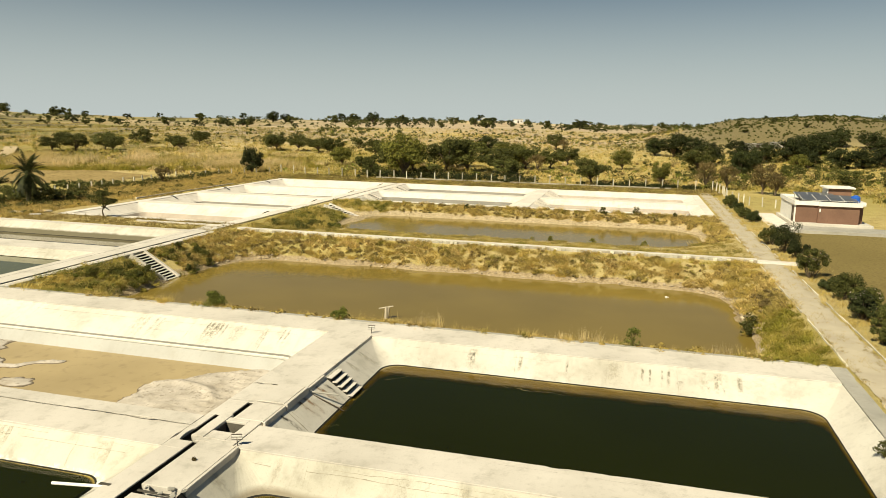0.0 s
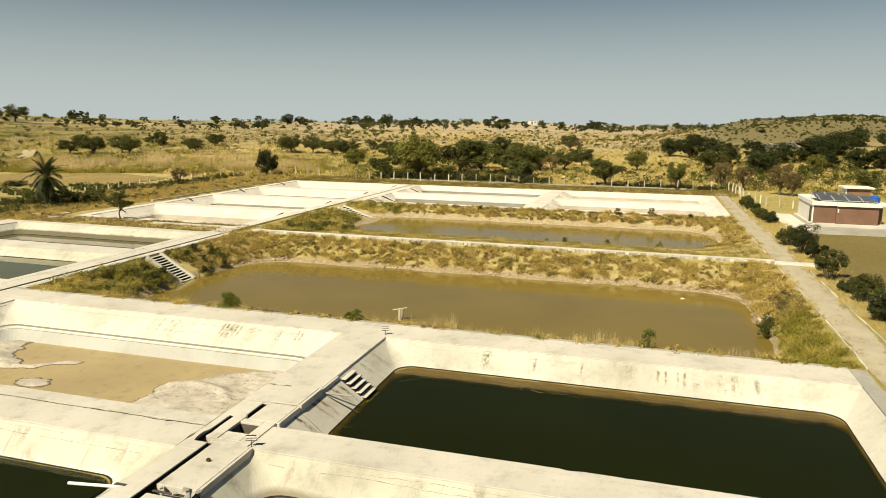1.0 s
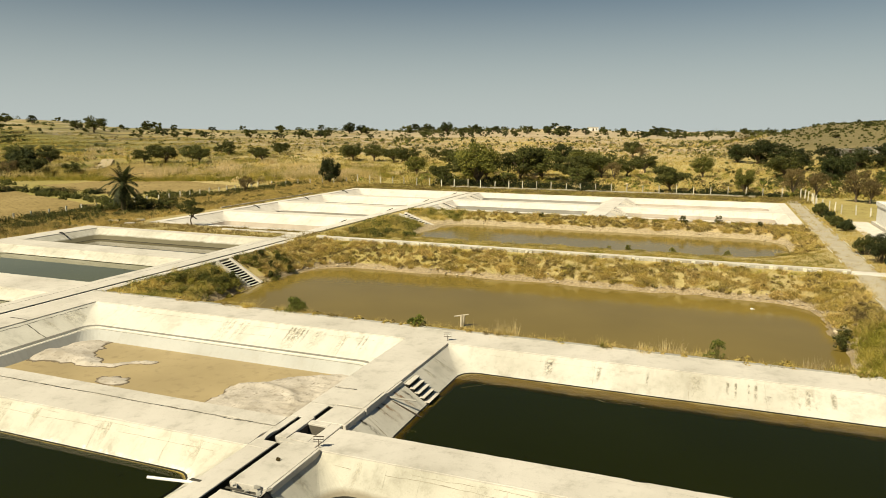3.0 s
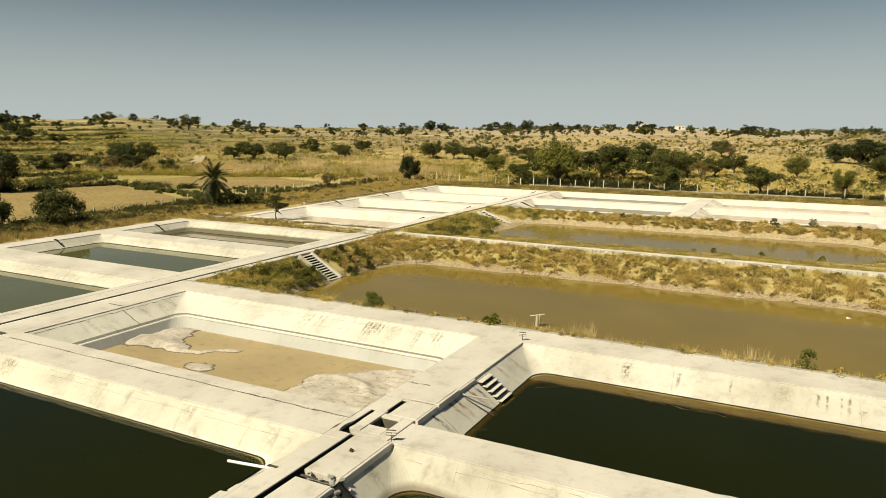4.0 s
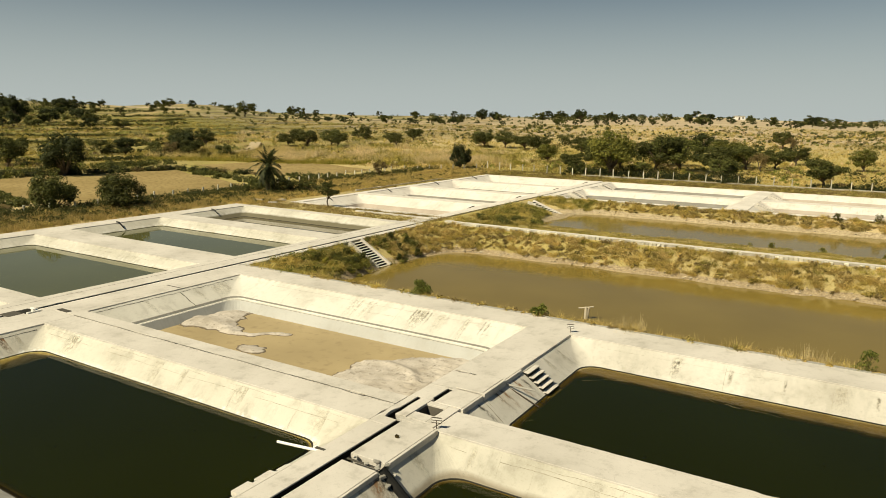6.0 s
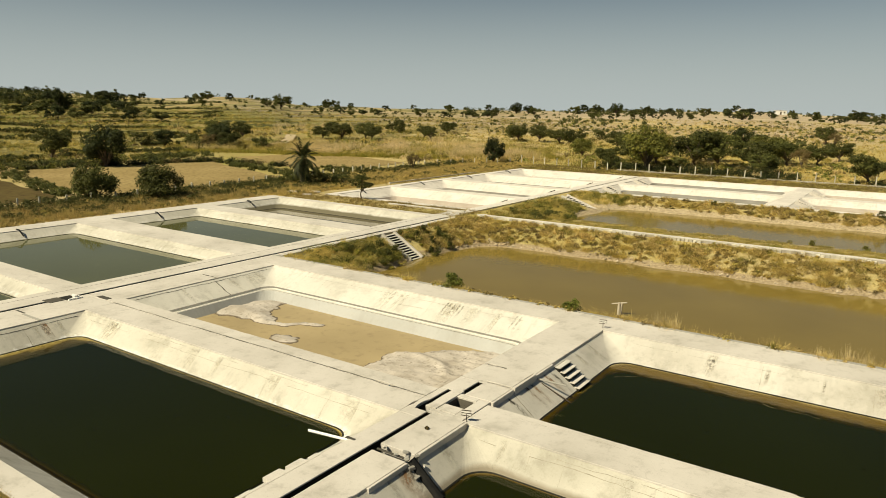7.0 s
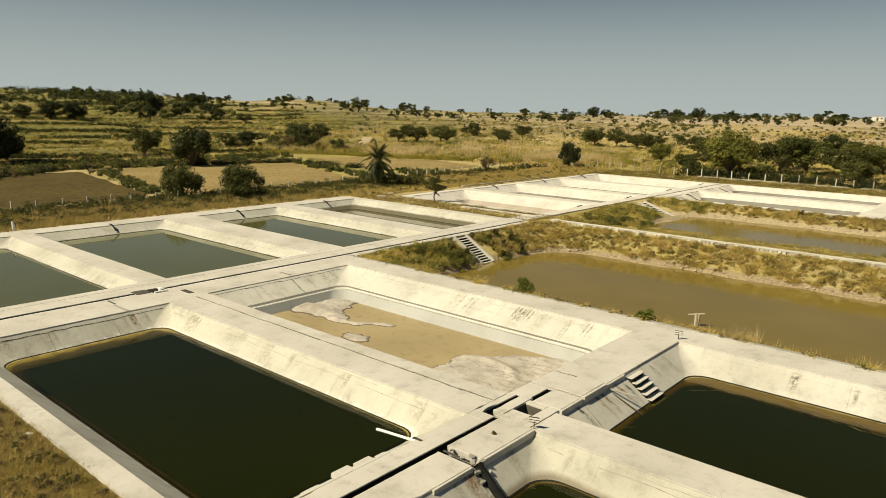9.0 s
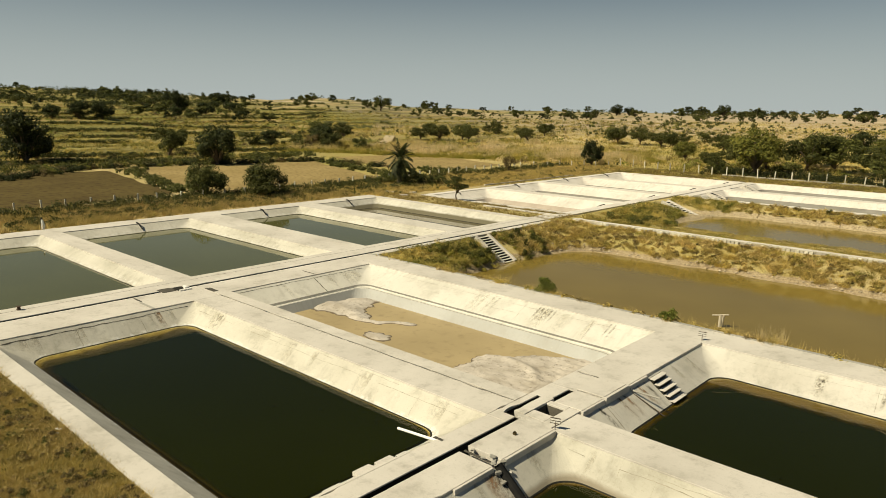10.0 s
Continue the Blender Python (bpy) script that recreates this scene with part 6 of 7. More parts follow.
def pale_stone(x, y, z, s):
    """A single rounded stone."""
    bm = bmesh.new()
    bmesh.ops.create_icosphere(bm, subdivisions=2, radius=s)
    for v in bm.verts:
        v.co *= 1 + 0.25 * noise.noise(v.co * (2.5 / s) + Vector((x, y, 0)))
        v.co.z *= 0.65
    ob = alone("pale_stone", bm, WHITE, "pale stone standing out of brown water", "stone")
    ob.matrix_world = pose(x, y, z, 0, 0, 30)


pale_stone(20.8, 40.5, -2.18, 0.13)
pale_stone(20.98, 40.52, -2.19, 0.07)


# ---------- grass ----------
def tufts(name, pts, blades, high, wide, lean, material, label, spread=0.18):
    """Tufts of tapering blades, one triangle each, at the places given."""
    pts = np.asarray(pts, float)
    n = len(pts) * blades
    base = np.repeat(pts, blades, axis=0)
    k = np.repeat(nrg.uniform(0.55, 1.25, len(pts)), blades)
    base[:, :2] += nrg.normal(scale=spread, size=(n, 2)) * k[:, None]
    a = nrg.uniform(0, 2 * np.pi, n)
    h = nrg.uniform(high[0], high[1], n) * k
    tip = base + np.stack([np.cos(a) * h * lean * nrg.uniform(0.2, 1.3, n), np.sin(a) * h * lean * nrg.uniform(0.2, 1.3, n), h], axis=1)
    b = nrg.uniform(0, 2 * np.pi, n)
    off = np.stack([np.cos(b), np.sin(b), np.zeros(n)], axis=1) * (wide * nrg.uniform(0.6, 1.4, n))[:, None]
    base[:, 2] -= 0.05
    tri = np.stack([base - off, base + off, tip], axis=1).reshape(-1, 3)
    ob = new(name, quads_mesh(name, tri, np.arange(len(tri)).reshape(-1, 3), material))
    return tagged(ob, label, "grass", kind="stuff")


grg = random.Random(9)


def scatter(x0, x1, y0, y1, per_m2, keep=lambda x, y: True, clump=0.35, scale=0.35):
    out = []
    for _ in range(int((x1 - x0) * (y1 - y0) * per_m2)):
        x, y = grg.uniform(x0, x1), grg.uniform(y0, y1)
        if noise.noise((x * scale, y * scale, 6.0)) > grg.uniform(-0.7, clump) and keep(x, y):
            out.append((x, y, terrain(x, y)))
    return out


def on_bank(x, y):
    if y < 17.8 or (48.6 < y < 50.4):
        return False
    for (a0, a1, b0, b1), (c0, c1, e0, e1, r), level in EARTH_PONDS:
        if a0 < x < a1 and b0 < y < b1:
            return rect_out(x, y, c0, c1, e0, e1, r) > 0.2 and terrain(x, y) > level + (0.52 if y > 70 else 0.36) + 0.25 * noise.noise((x * 0.5, y * 0.5, 70))
    return False


green_side = lambda x, y: x < -24.5 + 2 * noise.noise((x * 0.3, y * 0.3, 0)) and y < 33 or (x < -20 and 60 < y < 84)
not_stairs = lambda x, y: not (-29.6 < x < -24.2 and 30.6 < y < 33.9) and not (-29.5 < x < -20 and 72.8 < y < 78.0)
low_side = lambda x, y: 50.4 < y < 63.4
bank = scatter(-29.5, 29.4, 17.8, 84, 7.5, lambda x, y: on_bank(x, y) and not_stairs(x, y), 0.45, 0.8)
dry = [p for p in bank if not green_side(p[0], p[1]) and not low_side(p[0], p[1]) and not (p[0] > 25.5 and p[1] < 31 and grg.random() < 0.7)]
low = [p for p in bank if not green_side(p[0], p[1]) and low_side(p[0], p[1])]
tufts("short_grass", [p for p in low if noise.noise((p[0] * 0.5, p[1] * 0.5, 37)) > -0.15], 16, (0.06, 0.20), 0.020, 1.2, MAT_GRASS, "short yellowed grass on a low bank", 0.22)
tufts("short_grass", [p for p in low if noise.noise((p[0] * 0.35, p[1] * 0.6, 33)) > -0.1], 18, (0.08, 0.28), 0.024, 1.1, GRASS_GREEN, "short green weeds on a low bank", 0.25)
tufts("dry_grass", dry, 22, (0.10, 0.34), 0.018, 1.4, MAT_GRASS, "tangled straw-yellow grass on the pond banks", 0.20)
tufts("dry_grass", dry[::9], 26, (0.22, 0.55), 0.012, 1.0, GRASS, "tall straw-yellow grass clumps on the pond banks", 0.15)
tufts("dry_grass", [p for p in dry[::14] if noise.noise((p[0] * 0.45, p[1] * 0.45, 61)) > -0.12], 120, (0.22, 0.75), 0.012, 1.2, GRASS, "big arching straw-yellow grass clumps on the pond banks", 0.22)
lumpy = [p for p in dry if noise.noise((p[0] * 0.9, p[1] * 0.9, 91)) > -0.12]
tufts("dry_grass", lumpy[::5], 150, (0.18, 0.62), 0.016, 1.5, GRASS, "drooping mounds of bright straw on the pond banks", 0.30)
tufts("dry_grass", lumpy[2::11], 130, (0.25, 0.60), 0.016, 1.3, MAT_GRASS, "drooping mounds of brown straw on the pond banks", 0.30)
tufts("green_grass", lumpy[3::17], 110, (0.25, 0.62), 0.018, 1.2, GRASS_GREEN, "drooping olive mounds on the pond banks", 0.28)
tufts("green_grass", [p for p in dry if noise.noise((p[0] * 0.5, p[1] * 0.5, 30)) > 0.22], 16, (0.2, 0.5), 0.025, 0.9, GRASS_GREEN, "olive weeds among dry grass on the banks", 0.2)
tufts("green_grass", [p for p in bank if green_side(p[0], p[1])], 30, (0.2, 0.65), 0.02, 0.9, GRASS_GREEN, "thick olive-green grass on a pond bank", 0.22)
tufts("green_grass", scatter(19, 29.3, 17.9, 30, 7, lambda x, y: on_bank(x, y) and x > 26.0 - 0.3 * (26 - y), 0.3), 30, (0.2, 0.6), 0.015, 0.9, GRASS_LUSH, "yellow-green grass on a pond bank", 0.2)
tufts("green_grass", [p for p in bank if p[0] > 25.5 and p[1] < 31][::2], 90, (0.15, 0.45), 0.018, 1.2, GRASS_LUSH, "soft yellow-green mounds on a pond bank", 0.3)
rushes = scatter(-29.4, -21.0, 52.5, 72.0, 5, lambda x, y: on_bank(x, y) and noise.noise((x * 0.3, y * 0.3, 81)) > -0.15, 0.5)
tufts("rushes", rushes[::3], 40, (0.25, 0.70), 0.03, 0.9, GRASS_GREEN, "dense dark green rushes on a pond bank", 0.3)
rush_mounds = [(x, y, grg.uniform(0.35, 0.85)) for x, y, z in rushes if y > 55 and x > -29.0 + 0.12 * (y - 55)][::3]
edge = [(x, 17.8 + grg.random() * 0.7, -0.25) for x in np.arange(-28, 29, 0.22) if noise.noise((x * 0.25, 2, 2)) > 0.16]
tufts("dry_grass", edge, 14, (0.10, 0.38), 0.009, 0.8, MAT_GRASS, "dry grass along a concrete edge", 0.14)
for x, y, h in ((4.2, 18.2, 1.2), (5.0, 18.3, 1.0), (15.2, 18.3, 0.9), (13.4, 18.3, 0.6), (23.0, 18.4, 0.7)):
    tufts("dry_grass", [(x + grg.uniform(-0.6, 0.6), y + grg.uniform(-0.1, 0.3), -0.3) for _ in range(9)], 16, (h * 0.6, h * 1.2), 0.010, 0.35, REED, "tall bleached grass tuft on a pond edge", 0.14)
pale_edge = [(x, 18.0 + grg.random() * 0.5, -0.3) for x in np.arange(13.4, 18.2, 0.16) if noise.noise((x * 0.8, 5, 2)) > -0.25]
tufts("dry_grass", pale_edge, 14, (0.25, 0.75), 0.009, 0.5, REED, "bleached grass fringe along a pond edge", 0.14)
wall_foot = [(x, y + grg.gauss(0, 0.35), terrain(x, y)) for x in np.arange(-28, 29.4, 0.2) for y in (48.15, 50.9) if noise.noise((x * 0.3, y, 8)) > -0.25]
tufts("green_grass", wall_foot, 18, (0.10, 0.36), 0.02, 0.9, GRASS_LUSH, "yellow-green weeds at the foot of a low wall", 0.2)
flat = lambda x, y: not any(x0 - 0.1 < x < x1 + 0.1 and y0 - 0.1 < y < y1 + 0.1 for x0, x1, y0, y1 in PAVED) and terrain(x, y) > -0.3
tufts("short_grass", scatter(-32, 0, -25, -15.1, 14, flat, 0.3, 0.8), 10, (0.05, 0.16), 0.012, 1.0, MAT_GRASS, "short trampled brown grass", 0.12)
tufts("short_grass", scatter(-32, 0, -25, -15.1, 34, flat, 0.9, 0.8), 8, (0.04, 0.11), 0.016, 1.2, LEAF_DRY, "short dead brown grass", 0.14)
tufts("short_grass", scatter(-32, 0, -25, -15.1, 40, flat, -0.1, 0.5), 14, (0.06, 0.20), 0.014, 1.0, GRASS_GREEN, "short green grass patches", 0.14)
tufts("short_grass", scatter(-30, -5, -22, -15.1, 14, flat, -0.32, 2.2), 40, (0.06, 0.20), 0.014, 1.4, GRASS, "lumpy tufts of bleached straw grass", 0.09)
tufts("short_grass", scatter(-30, -5, -22, -15.1, 22, flat, -0.1, 2.2), 34, (0.07, 0.24), 0.012, 1.3, MAT_GRASS, "lumpy tufts of dry tan grass", 0.10)
tufts("dry_grass", scatter(-62, -30, 47.4, 53.4, 9, flat, 0.3), 12, (0.12, 0.4), 0.02, 0.9, MAT_GRASS, "short dry brown grass between ponds", 0.16)
tufts("dry_grass", scatter(32.3, 36, 0, 120, 5, flat, 0.2), 10, (0.12, 0.45), 0.016, 0.8, GRASS, "dry grass along a track", 0.16)
tufts("dry_grass", scatter(-79, -61.4, 46, 128, 6, flat, 0.4), 14, (0.2, 0.6), 0.03, 0.9, GRASS, "rough golden grass outside the ponds", 0.2)
tufts("green_grass", scatter(-78, -64.2, -14, 46, 9, flat, 0.4), 14, (0.25, 0.8), 0.03, 0.7, MAT_GRASS, "rough brown grass outside the ponds", 0.2)
tufts("dry_grass", scatter(-72, -58, 70, 128, 3, flat, 0.2), 10, (0.15, 0.5), 0.03, 0.8, MAT_GRASS, "rough dry grass outside the ponds", 0.2)
tufts("dry_grass", scatter(-60, 34, 116.6, 130, 4, flat, 0.3), 12, (0.15, 0.45), 0.03, 0.9, LEAF_DRY, "dry brown grass below a fence", 0.25)
tufts("green_grass", scatter(-60, 34, 116.6, 130, 2.5, flat, 0.1, 0.15), 14, (0.15, 0.5), 0.03, 0.9, GRASS_GREEN, "olive grass below a fence", 0.25)
track_grass = [(grg.choice((30.8, 30.95, 29.8, 29.9, 32.0, 32.15)) + grg.gauss(0, 0.15), grg.uniform(5, 118), 0) for _ in range(2600)]
tufts("dry_grass", [p for p in track_grass if noise.noise((p[0], p[1] * 0.4, 0)) > 0], 9, (0.04, 0.16), 0.012, 1.0, GRASS, "thin grass growing through a track", 0.12)

polar = lambda az, d: (EYE[0] + d * math.sin(radians(az)), EYE[1] + d * math.cos(radians(az)))
outside = lambda x, y: not (x > 38 and y > 240) and (y > 130 or x < -80.5 or x > 60) and not (-135 < x < -77 and -25 < y < 118 and (y < 118 - 0.1 * abs(x + 100)))
reeds, meadow, lush = [], [], []
off_path = lambda x, y: abs((x + 158.5) * 0.768 + (y - 136) * 0.640) > 5.5 or not -178 < x < -139
for _ in range(26000):
    az, d = grg.uniform(-82, 22), 140 + 320 * grg.random() ** 1.3
    x, y = polar(az, d)
    if outside(x, y) and off_path(x, y):
        v = noise.noise((x * 0.022, y * 0.022, 3))
        green = noise.noise((x * 0.015, y * 0.015, 40)) + smooth01((-105 - x) / 80) * 0.8
        (reeds if v > 0.16 and -58 < az < -8 and d < 330 else lush if green > 0.06 else meadow).append((x, y, terrain(x, y)))
for cx, cy, rr in ((-143, 112, 5), (-136, 118, 5), (-128, 124, 6), (-116, 126, 5), (-105, 128, 6), (-92, 130, 5), (-84, 136, 6), (-74, 142, 6), (-120, 140, 7), (-100, 146, 7)):
    reeds += [(x, y, terrain(x, y)) for x, y in ((cx + grg.gauss(0, rr), cy + grg.gauss(0, rr * 0.6)) for _ in range(160)) if off_path(x, y)]
belt_line = [(-150, 86), (-126, 104), (-115, 108), (-97, 121), (-87, 125), (-76, 140), (-62, 146)]
belt_front, belt_green, belt_pale = [], [], []
for _ in range(9000):
    k = grg.randrange(len(belt_line) - 1)
    t, back = grg.random(), 38 * grg.random() ** 1.5
    (xa, ya), (xb, yb) = belt_line[k], belt_line[k + 1]
    x, y = xa + (xb - xa) * t - 0.6 * back + grg.gauss(0, 0.5), ya + (yb - ya) * t + 0.8 * back + grg.gauss(0, 0.5)
    if not off_path(x, y) or noise.noise((x * 0.12, y * 0.12, 71)) + 0.5 * noise.noise((x * 0.35, y * 0.35, 73)) < -0.22:
        continue
    (belt_front if back < 3.5 else belt_pale if noise.noise((x * 0.06, y * 0.06, 75)) > 0.05 else belt_green).append((x, y, terrain(x, y)))
tufts("green_grass", belt_front, 20, (0.4, 1.2), 0.05, 0.7, GRASS_LUSH, "bright yellow-green grass along a field edge", 0.6)
lumps = lambda pts, lo, hi: [(x, y, grg.uniform(lo, hi)) for x, y, z in pts]
tufts("tall_grass", belt_green[::10], 90, (0.7, 2.1), 0.05, 0.45, GRASS_GREEN, "tall olive green cane grass behind fields", 0.85)
tufts("plume_grass", belt_pale[::10], 90, (0.9, 2.7), 0.045, 0.4, REED, "tall pale plume grass behind fields", 0.85)
drift = lambda p: noise.noise((p[0] * 0.10, p[1] * 0.10, 23)) + 0.6 * noise.noise((p[0] * 0.3, p[1] * 0.3, 27))
tufts("plume_grass", [p for p in reeds if drift(p) > 0.05][::3], 70, (0.8, 2.7), 0.045, 0.4, REED, "tall pale plume grass in drifts", 0.7)
tufts("plume_grass", [p for p in reeds if drift(p) <= 0.05], 16, (0.3, 1.0), 0.06, 0.8, GRASS, "knee-high golden grass between plumes", 0.8)
tufts("green_grass", [p for p in reeds if drift(p) < -0.2], 16, (0.3, 0.9), 0.08, 0.8, GRASS_GREEN, "yellow-green grass between plumes", 0.8)
tufts("meadow_grass", lush, 12, (0.3, 0.9), 0.10, 1.0, GRASS_GREEN, "olive green meadow growth on rising ground", 1.0)
tufts("meadow_grass", meadow, 9, (0.2, 0.7), 0.10, 1.2, GRASS, "uneven dry meadow grass on rising ground", 0.9)


def scrub(name, spots, material, label, per=26, size=0.3):
    """Countless small bushes joined into one."""
    centres, radii = [], []
    for x, y, s in spots:
        z = terrain(x, y)
        for _ in range(3):
            centres.append((x + grg.gauss(0, 0.4 * s), y + grg.gauss(0, 0.4 * s), z + s * grg.uniform(0.2, 0.7)))
            radii.append(s * grg.uniform(0.4, 0.75))
    q, f = leaf_cloud(centres, radii, per, size, 0.8)
    tagged(new(name, quads_mesh(name, q, f, material)), label, "bushes", kind="stuff")


near_scrub, far_scrub, hedges, hill = [], [], [], []
for _ in range(5600):
    az, d = grg.uniform(-82, 22), 145 + 300 * grg.random()
    x, y = polar(az, d)
    if outside(x, y) and noise.noise((x * 0.03, y * 0.03, 12)) + 0.5 * noise.noise((x * 0.011, y * 0.011, 19)) > 0.12 - (0.12 if az < -45 else 0):
        if -52 < az < -24 and grg.random() < 0.3:
            continue
        near_scrub.append((x, y, 0.45 + 2.1 * grg.random() ** 2))
for _ in range(3000):
    az, d = grg.uniform(-85, 24), 360 + 300 * grg.random() ** 0.6
    x, y = polar(az, d)
    if -57 < az < -28 and grg.random() < 0.85:
        continue
    if noise.noise((x * 0.008, y * 0.008, 15)) > 0.02 - (0.45 if az < -60 else 0):
        far_scrub.append((x, y, grg.uniform(1.2, 3.2)))
for k, base in enumerate((172, 186, 203, 222, 244, 268, 296, 328, 364, 405, 450, 500)):
    for i in range(420):
        az = -86 + 34 * (i + grg.random()) / 420
        if noise.noise((az * 0.09, k * 3.7, 1)) < -0.12:
            continue
        d = base * (1 + 0.055 * noise.noise((az * 0.05, k * 1.9, 7))) + grg.gauss(0, 0.8)
        x, y = polar(az, d)
        if outside(x, y):
            hedges.append((x, y, grg.uniform(0.35, 0.9) * (1 + base / 500)))
for _ in range(2600):
    x, y = 95 + grg.gauss(0, 50), 310 + grg.gauss(0, 42)
    hill.append((x, y, 0.22 + 0.75 * grg.random() ** 4))
scrub("low_scrub", near_scrub[::4], LEAF, "scattered low green scrub in dry grass", 30, 0.20)
scrub("low_scrub", near_scrub[1::4], LEAF_FRESH, "scattered bright green weeds in dry grass", 24, 0.18)
scrub("low_scrub", near_scrub[2::4] + near_scrub[3::4], LEAF_DRY, "scattered leafless brown scrub in dry grass", 30, 0.16)
plateau = [polar(grg.uniform(-48, 8), 300 + 330 * grg.random()) for _ in range(620)]
scrub("plateau_scrub", [(x, y, grg.uniform(0.5, 1.5)) for x, y in plateau], LEAF, "countless dark bushes dotted over a tan plateau", 14, 0.38)
woods = [polar(grg.uniform(-88, -63), 380 + 240 * grg.random() ** 0.7) for _ in range(520)]
woods = [p for p in woods if noise.noise((p[0] * 0.02, p[1] * 0.02, 44)) > 0.08]
scrub("far_woods", [(x, y, 1.4 + 3.6 * grg.random() ** 2) for x, y in woods], LEAF_DEEP, "dark far woodland along a low ridge", 34, 0.6)
scrub("distant_scrub", far_scrub, LEAF, "distant dark trees and scrub on low hills", 16, 0.55)
scrub("field_hedges", hedges, LEAF, "dark hedges along terraced field edges", 12, 0.32)
scrub("undergrowth", [(grg.uniform(28, 112), grg.uniform(138, 232), 0.6 + 1.8 * grg.random() ** 2) for _ in range(420)], LEAF, "rank green undergrowth below the trees", 34, 0.2)
scrub("hill_scrub", hill, LEAF, "dark bushes dotted over a stony hill", 14, 0.28)
scrub("fence_hedge", [(grg.uniform(-67, -79.5), grg.uniform(-16, 74), grg.uniform(0.4, 1.0)) for _ in range(520)] + [(-76.5 + grg.gauss(0, 1.8), grg.uniform(-20, 120), grg.uniform(0.5, 1.2)) for _ in range(420)], LEAF, "low green hedge growth along posts", 34, 0.13)
scrub("fence_hedge", [(grg.uniform(6, 30), 129 + grg.gauss(0, 0.8), grg.uniform(0.6, 1.2)) for _ in range(70)] + [(grg.uniform(-44, -4), 132 + grg.gauss(0, 2.2), grg.uniform(0.8, 2.2)) for _ in range(230)], LEAF_DEEP, "dark hedge growth behind a post fence", 40, 0.14)
scrub("field_hedges", [(-84 - 40 * t + grg.gauss(0, 1), 27 + 10 * t + grg.gauss(0, 1), grg.uniform(0.5, 1.2)) for t in [grg.random() for _ in range(80)]] + [(-81 - 42 * t + grg.gauss(0, 1.2), 70 + 12 * t + grg.gauss(0, 1.2), grg.uniform(0.5, 1.1)) for t in [grg.random() for _ in range(90)]]
      + [(-134 + grg.gauss(0, 2), grg.uniform(0, 90), grg.uniform(0.8, 1.9)) for _ in range(170)] + [(grg.uniform(-92, -78), 84 + grg.gauss(0, 4), grg.uniform(0.4, 0.9)) for _ in range(60)], LEAF, "bushy hedges between bare plots", 30, 0.18)

scrub("low_scrub", [(grg.uniform(-79, -62), grg.uniform(48, 127), 0.25 + 0.6 * grg.random() ** 2) for _ in range(230)], LEAF, "low dark growth outside dry ponds", 26, 0.12)
tufts("dry_grass", scatter(-80, -61.4, 48, 128, 4, flat, 0.1, 0.25), 14, (0.2, 0.7), 0.03, 0.9, MAT_GRASS, "brown rank grass outside dry ponds", 0.25)

scrub("tall_grass", lumps(belt_green[1::6], 0.5, 1.5), GRASS_GREEN, "bushy olive cane clumps behind fields", 46, 0.20)
scrub("tall_grass", lumps(belt_front[::7] + belt_green[3::12], 0.4, 1.0), GRASS_LUSH, "bushy yellow-green clumps behind fields", 46, 0.16)
scrub("plume_grass", lumps(belt_pale[1::5], 0.6, 1.7), REED, "fluffy pale plume clumps behind fields", 50, 0.20)
mixed_in = [p for p in belt_green + belt_pale if noise.noise((p[0] * 0.2, p[1] * 0.2, 88)) > 0.1][::22]
scrub("low_scrub", [(x, y, grg.uniform(0.6, 1.5)) for x, y, z in mixed_in[::2]], LEAF_MID, "olive bushes among tall grass", 60, 0.15)
scrub("low_scrub", [(x, y, grg.uniform(0.6, 1.5)) for x, y, z in mixed_in[1::2]], LEAF_DRY, "brown dead bushes among tall grass", 60, 0.13)

verge = [(grg.uniform(-79, -64.6), grg.uniform(-18, 76), 0.22 + 0.5 * grg.random() ** 2) for _ in range(620)]
scrub("verge_growth", verge[::3], LEAF, "dark low growth along posts", 34, 0.09)
scrub("verge_growth", verge[1::3], LEAF_MID, "olive low growth along posts", 34, 0.09)
scrub("verge_growth", verge[2::3], GRASS_GREEN, "yellow-olive grass lumps along posts", 34, 0.10)
ditch = []
for (xa, ya), (xb, yb), n in (((-119, 12), (-135, 34), 90), ((-133, 36), (-128, 60), 70), ((-127, 60), (-122, 82), 80), ((-122, 80), (-100, 84), 50), ((-146, 16), (-152, 66), 110)):
    for _ in range(n):
        t = grg.random()
        ditch.append((xa + (xb - xa) * t + grg.gauss(0, 1.0), ya + (yb - ya) * t + grg.gauss(0, 1.0), grg.uniform(0.5, 1.5)))
scrub("ditch_growth", ditch[::2], LEAF_DEEP, "dark bushes along a ditch behind fields", 50, 0.16)
scrub("ditch_growth", ditch[1::4], LEAF_DRY, "dead brown bushes along a ditch behind fields", 50, 0.14)
scrub("ditch_growth", ditch[3::4], LEAF_MID, "olive bushes along a ditch behind fields", 50, 0.14)

# clumps of rank growth all over the meadow
clumps = []
for _ in range(5200):
    az, d = grg.uniform(-84, 18), 138 + 240 * grg.random() ** 1.2
    x, y = polar(az, d)
    if outside(x, y) and off_path(x, y) and noise.noise((x * 0.035, y * 0.05, 61)) + 0.6 * noise.noise((x * 0.12, y * 0.12, 63)) > 0.02 - 0.25 * smooth01((-120 - x) / 80):
        clumps.append((x, y, 0.3 + 1.3 * grg.random() ** 2.2))
scrub("meadow_growth", clumps[::3] + [p for p in clumps[2::3] if p[0] <= -125], GRASS_GREEN, "olive clumps of rank growth in a meadow", 34, 0.20)
scrub("meadow_growth", clumps[1::3], LEAF_MID, "green clumps of weeds in a meadow", 30, 0.16)
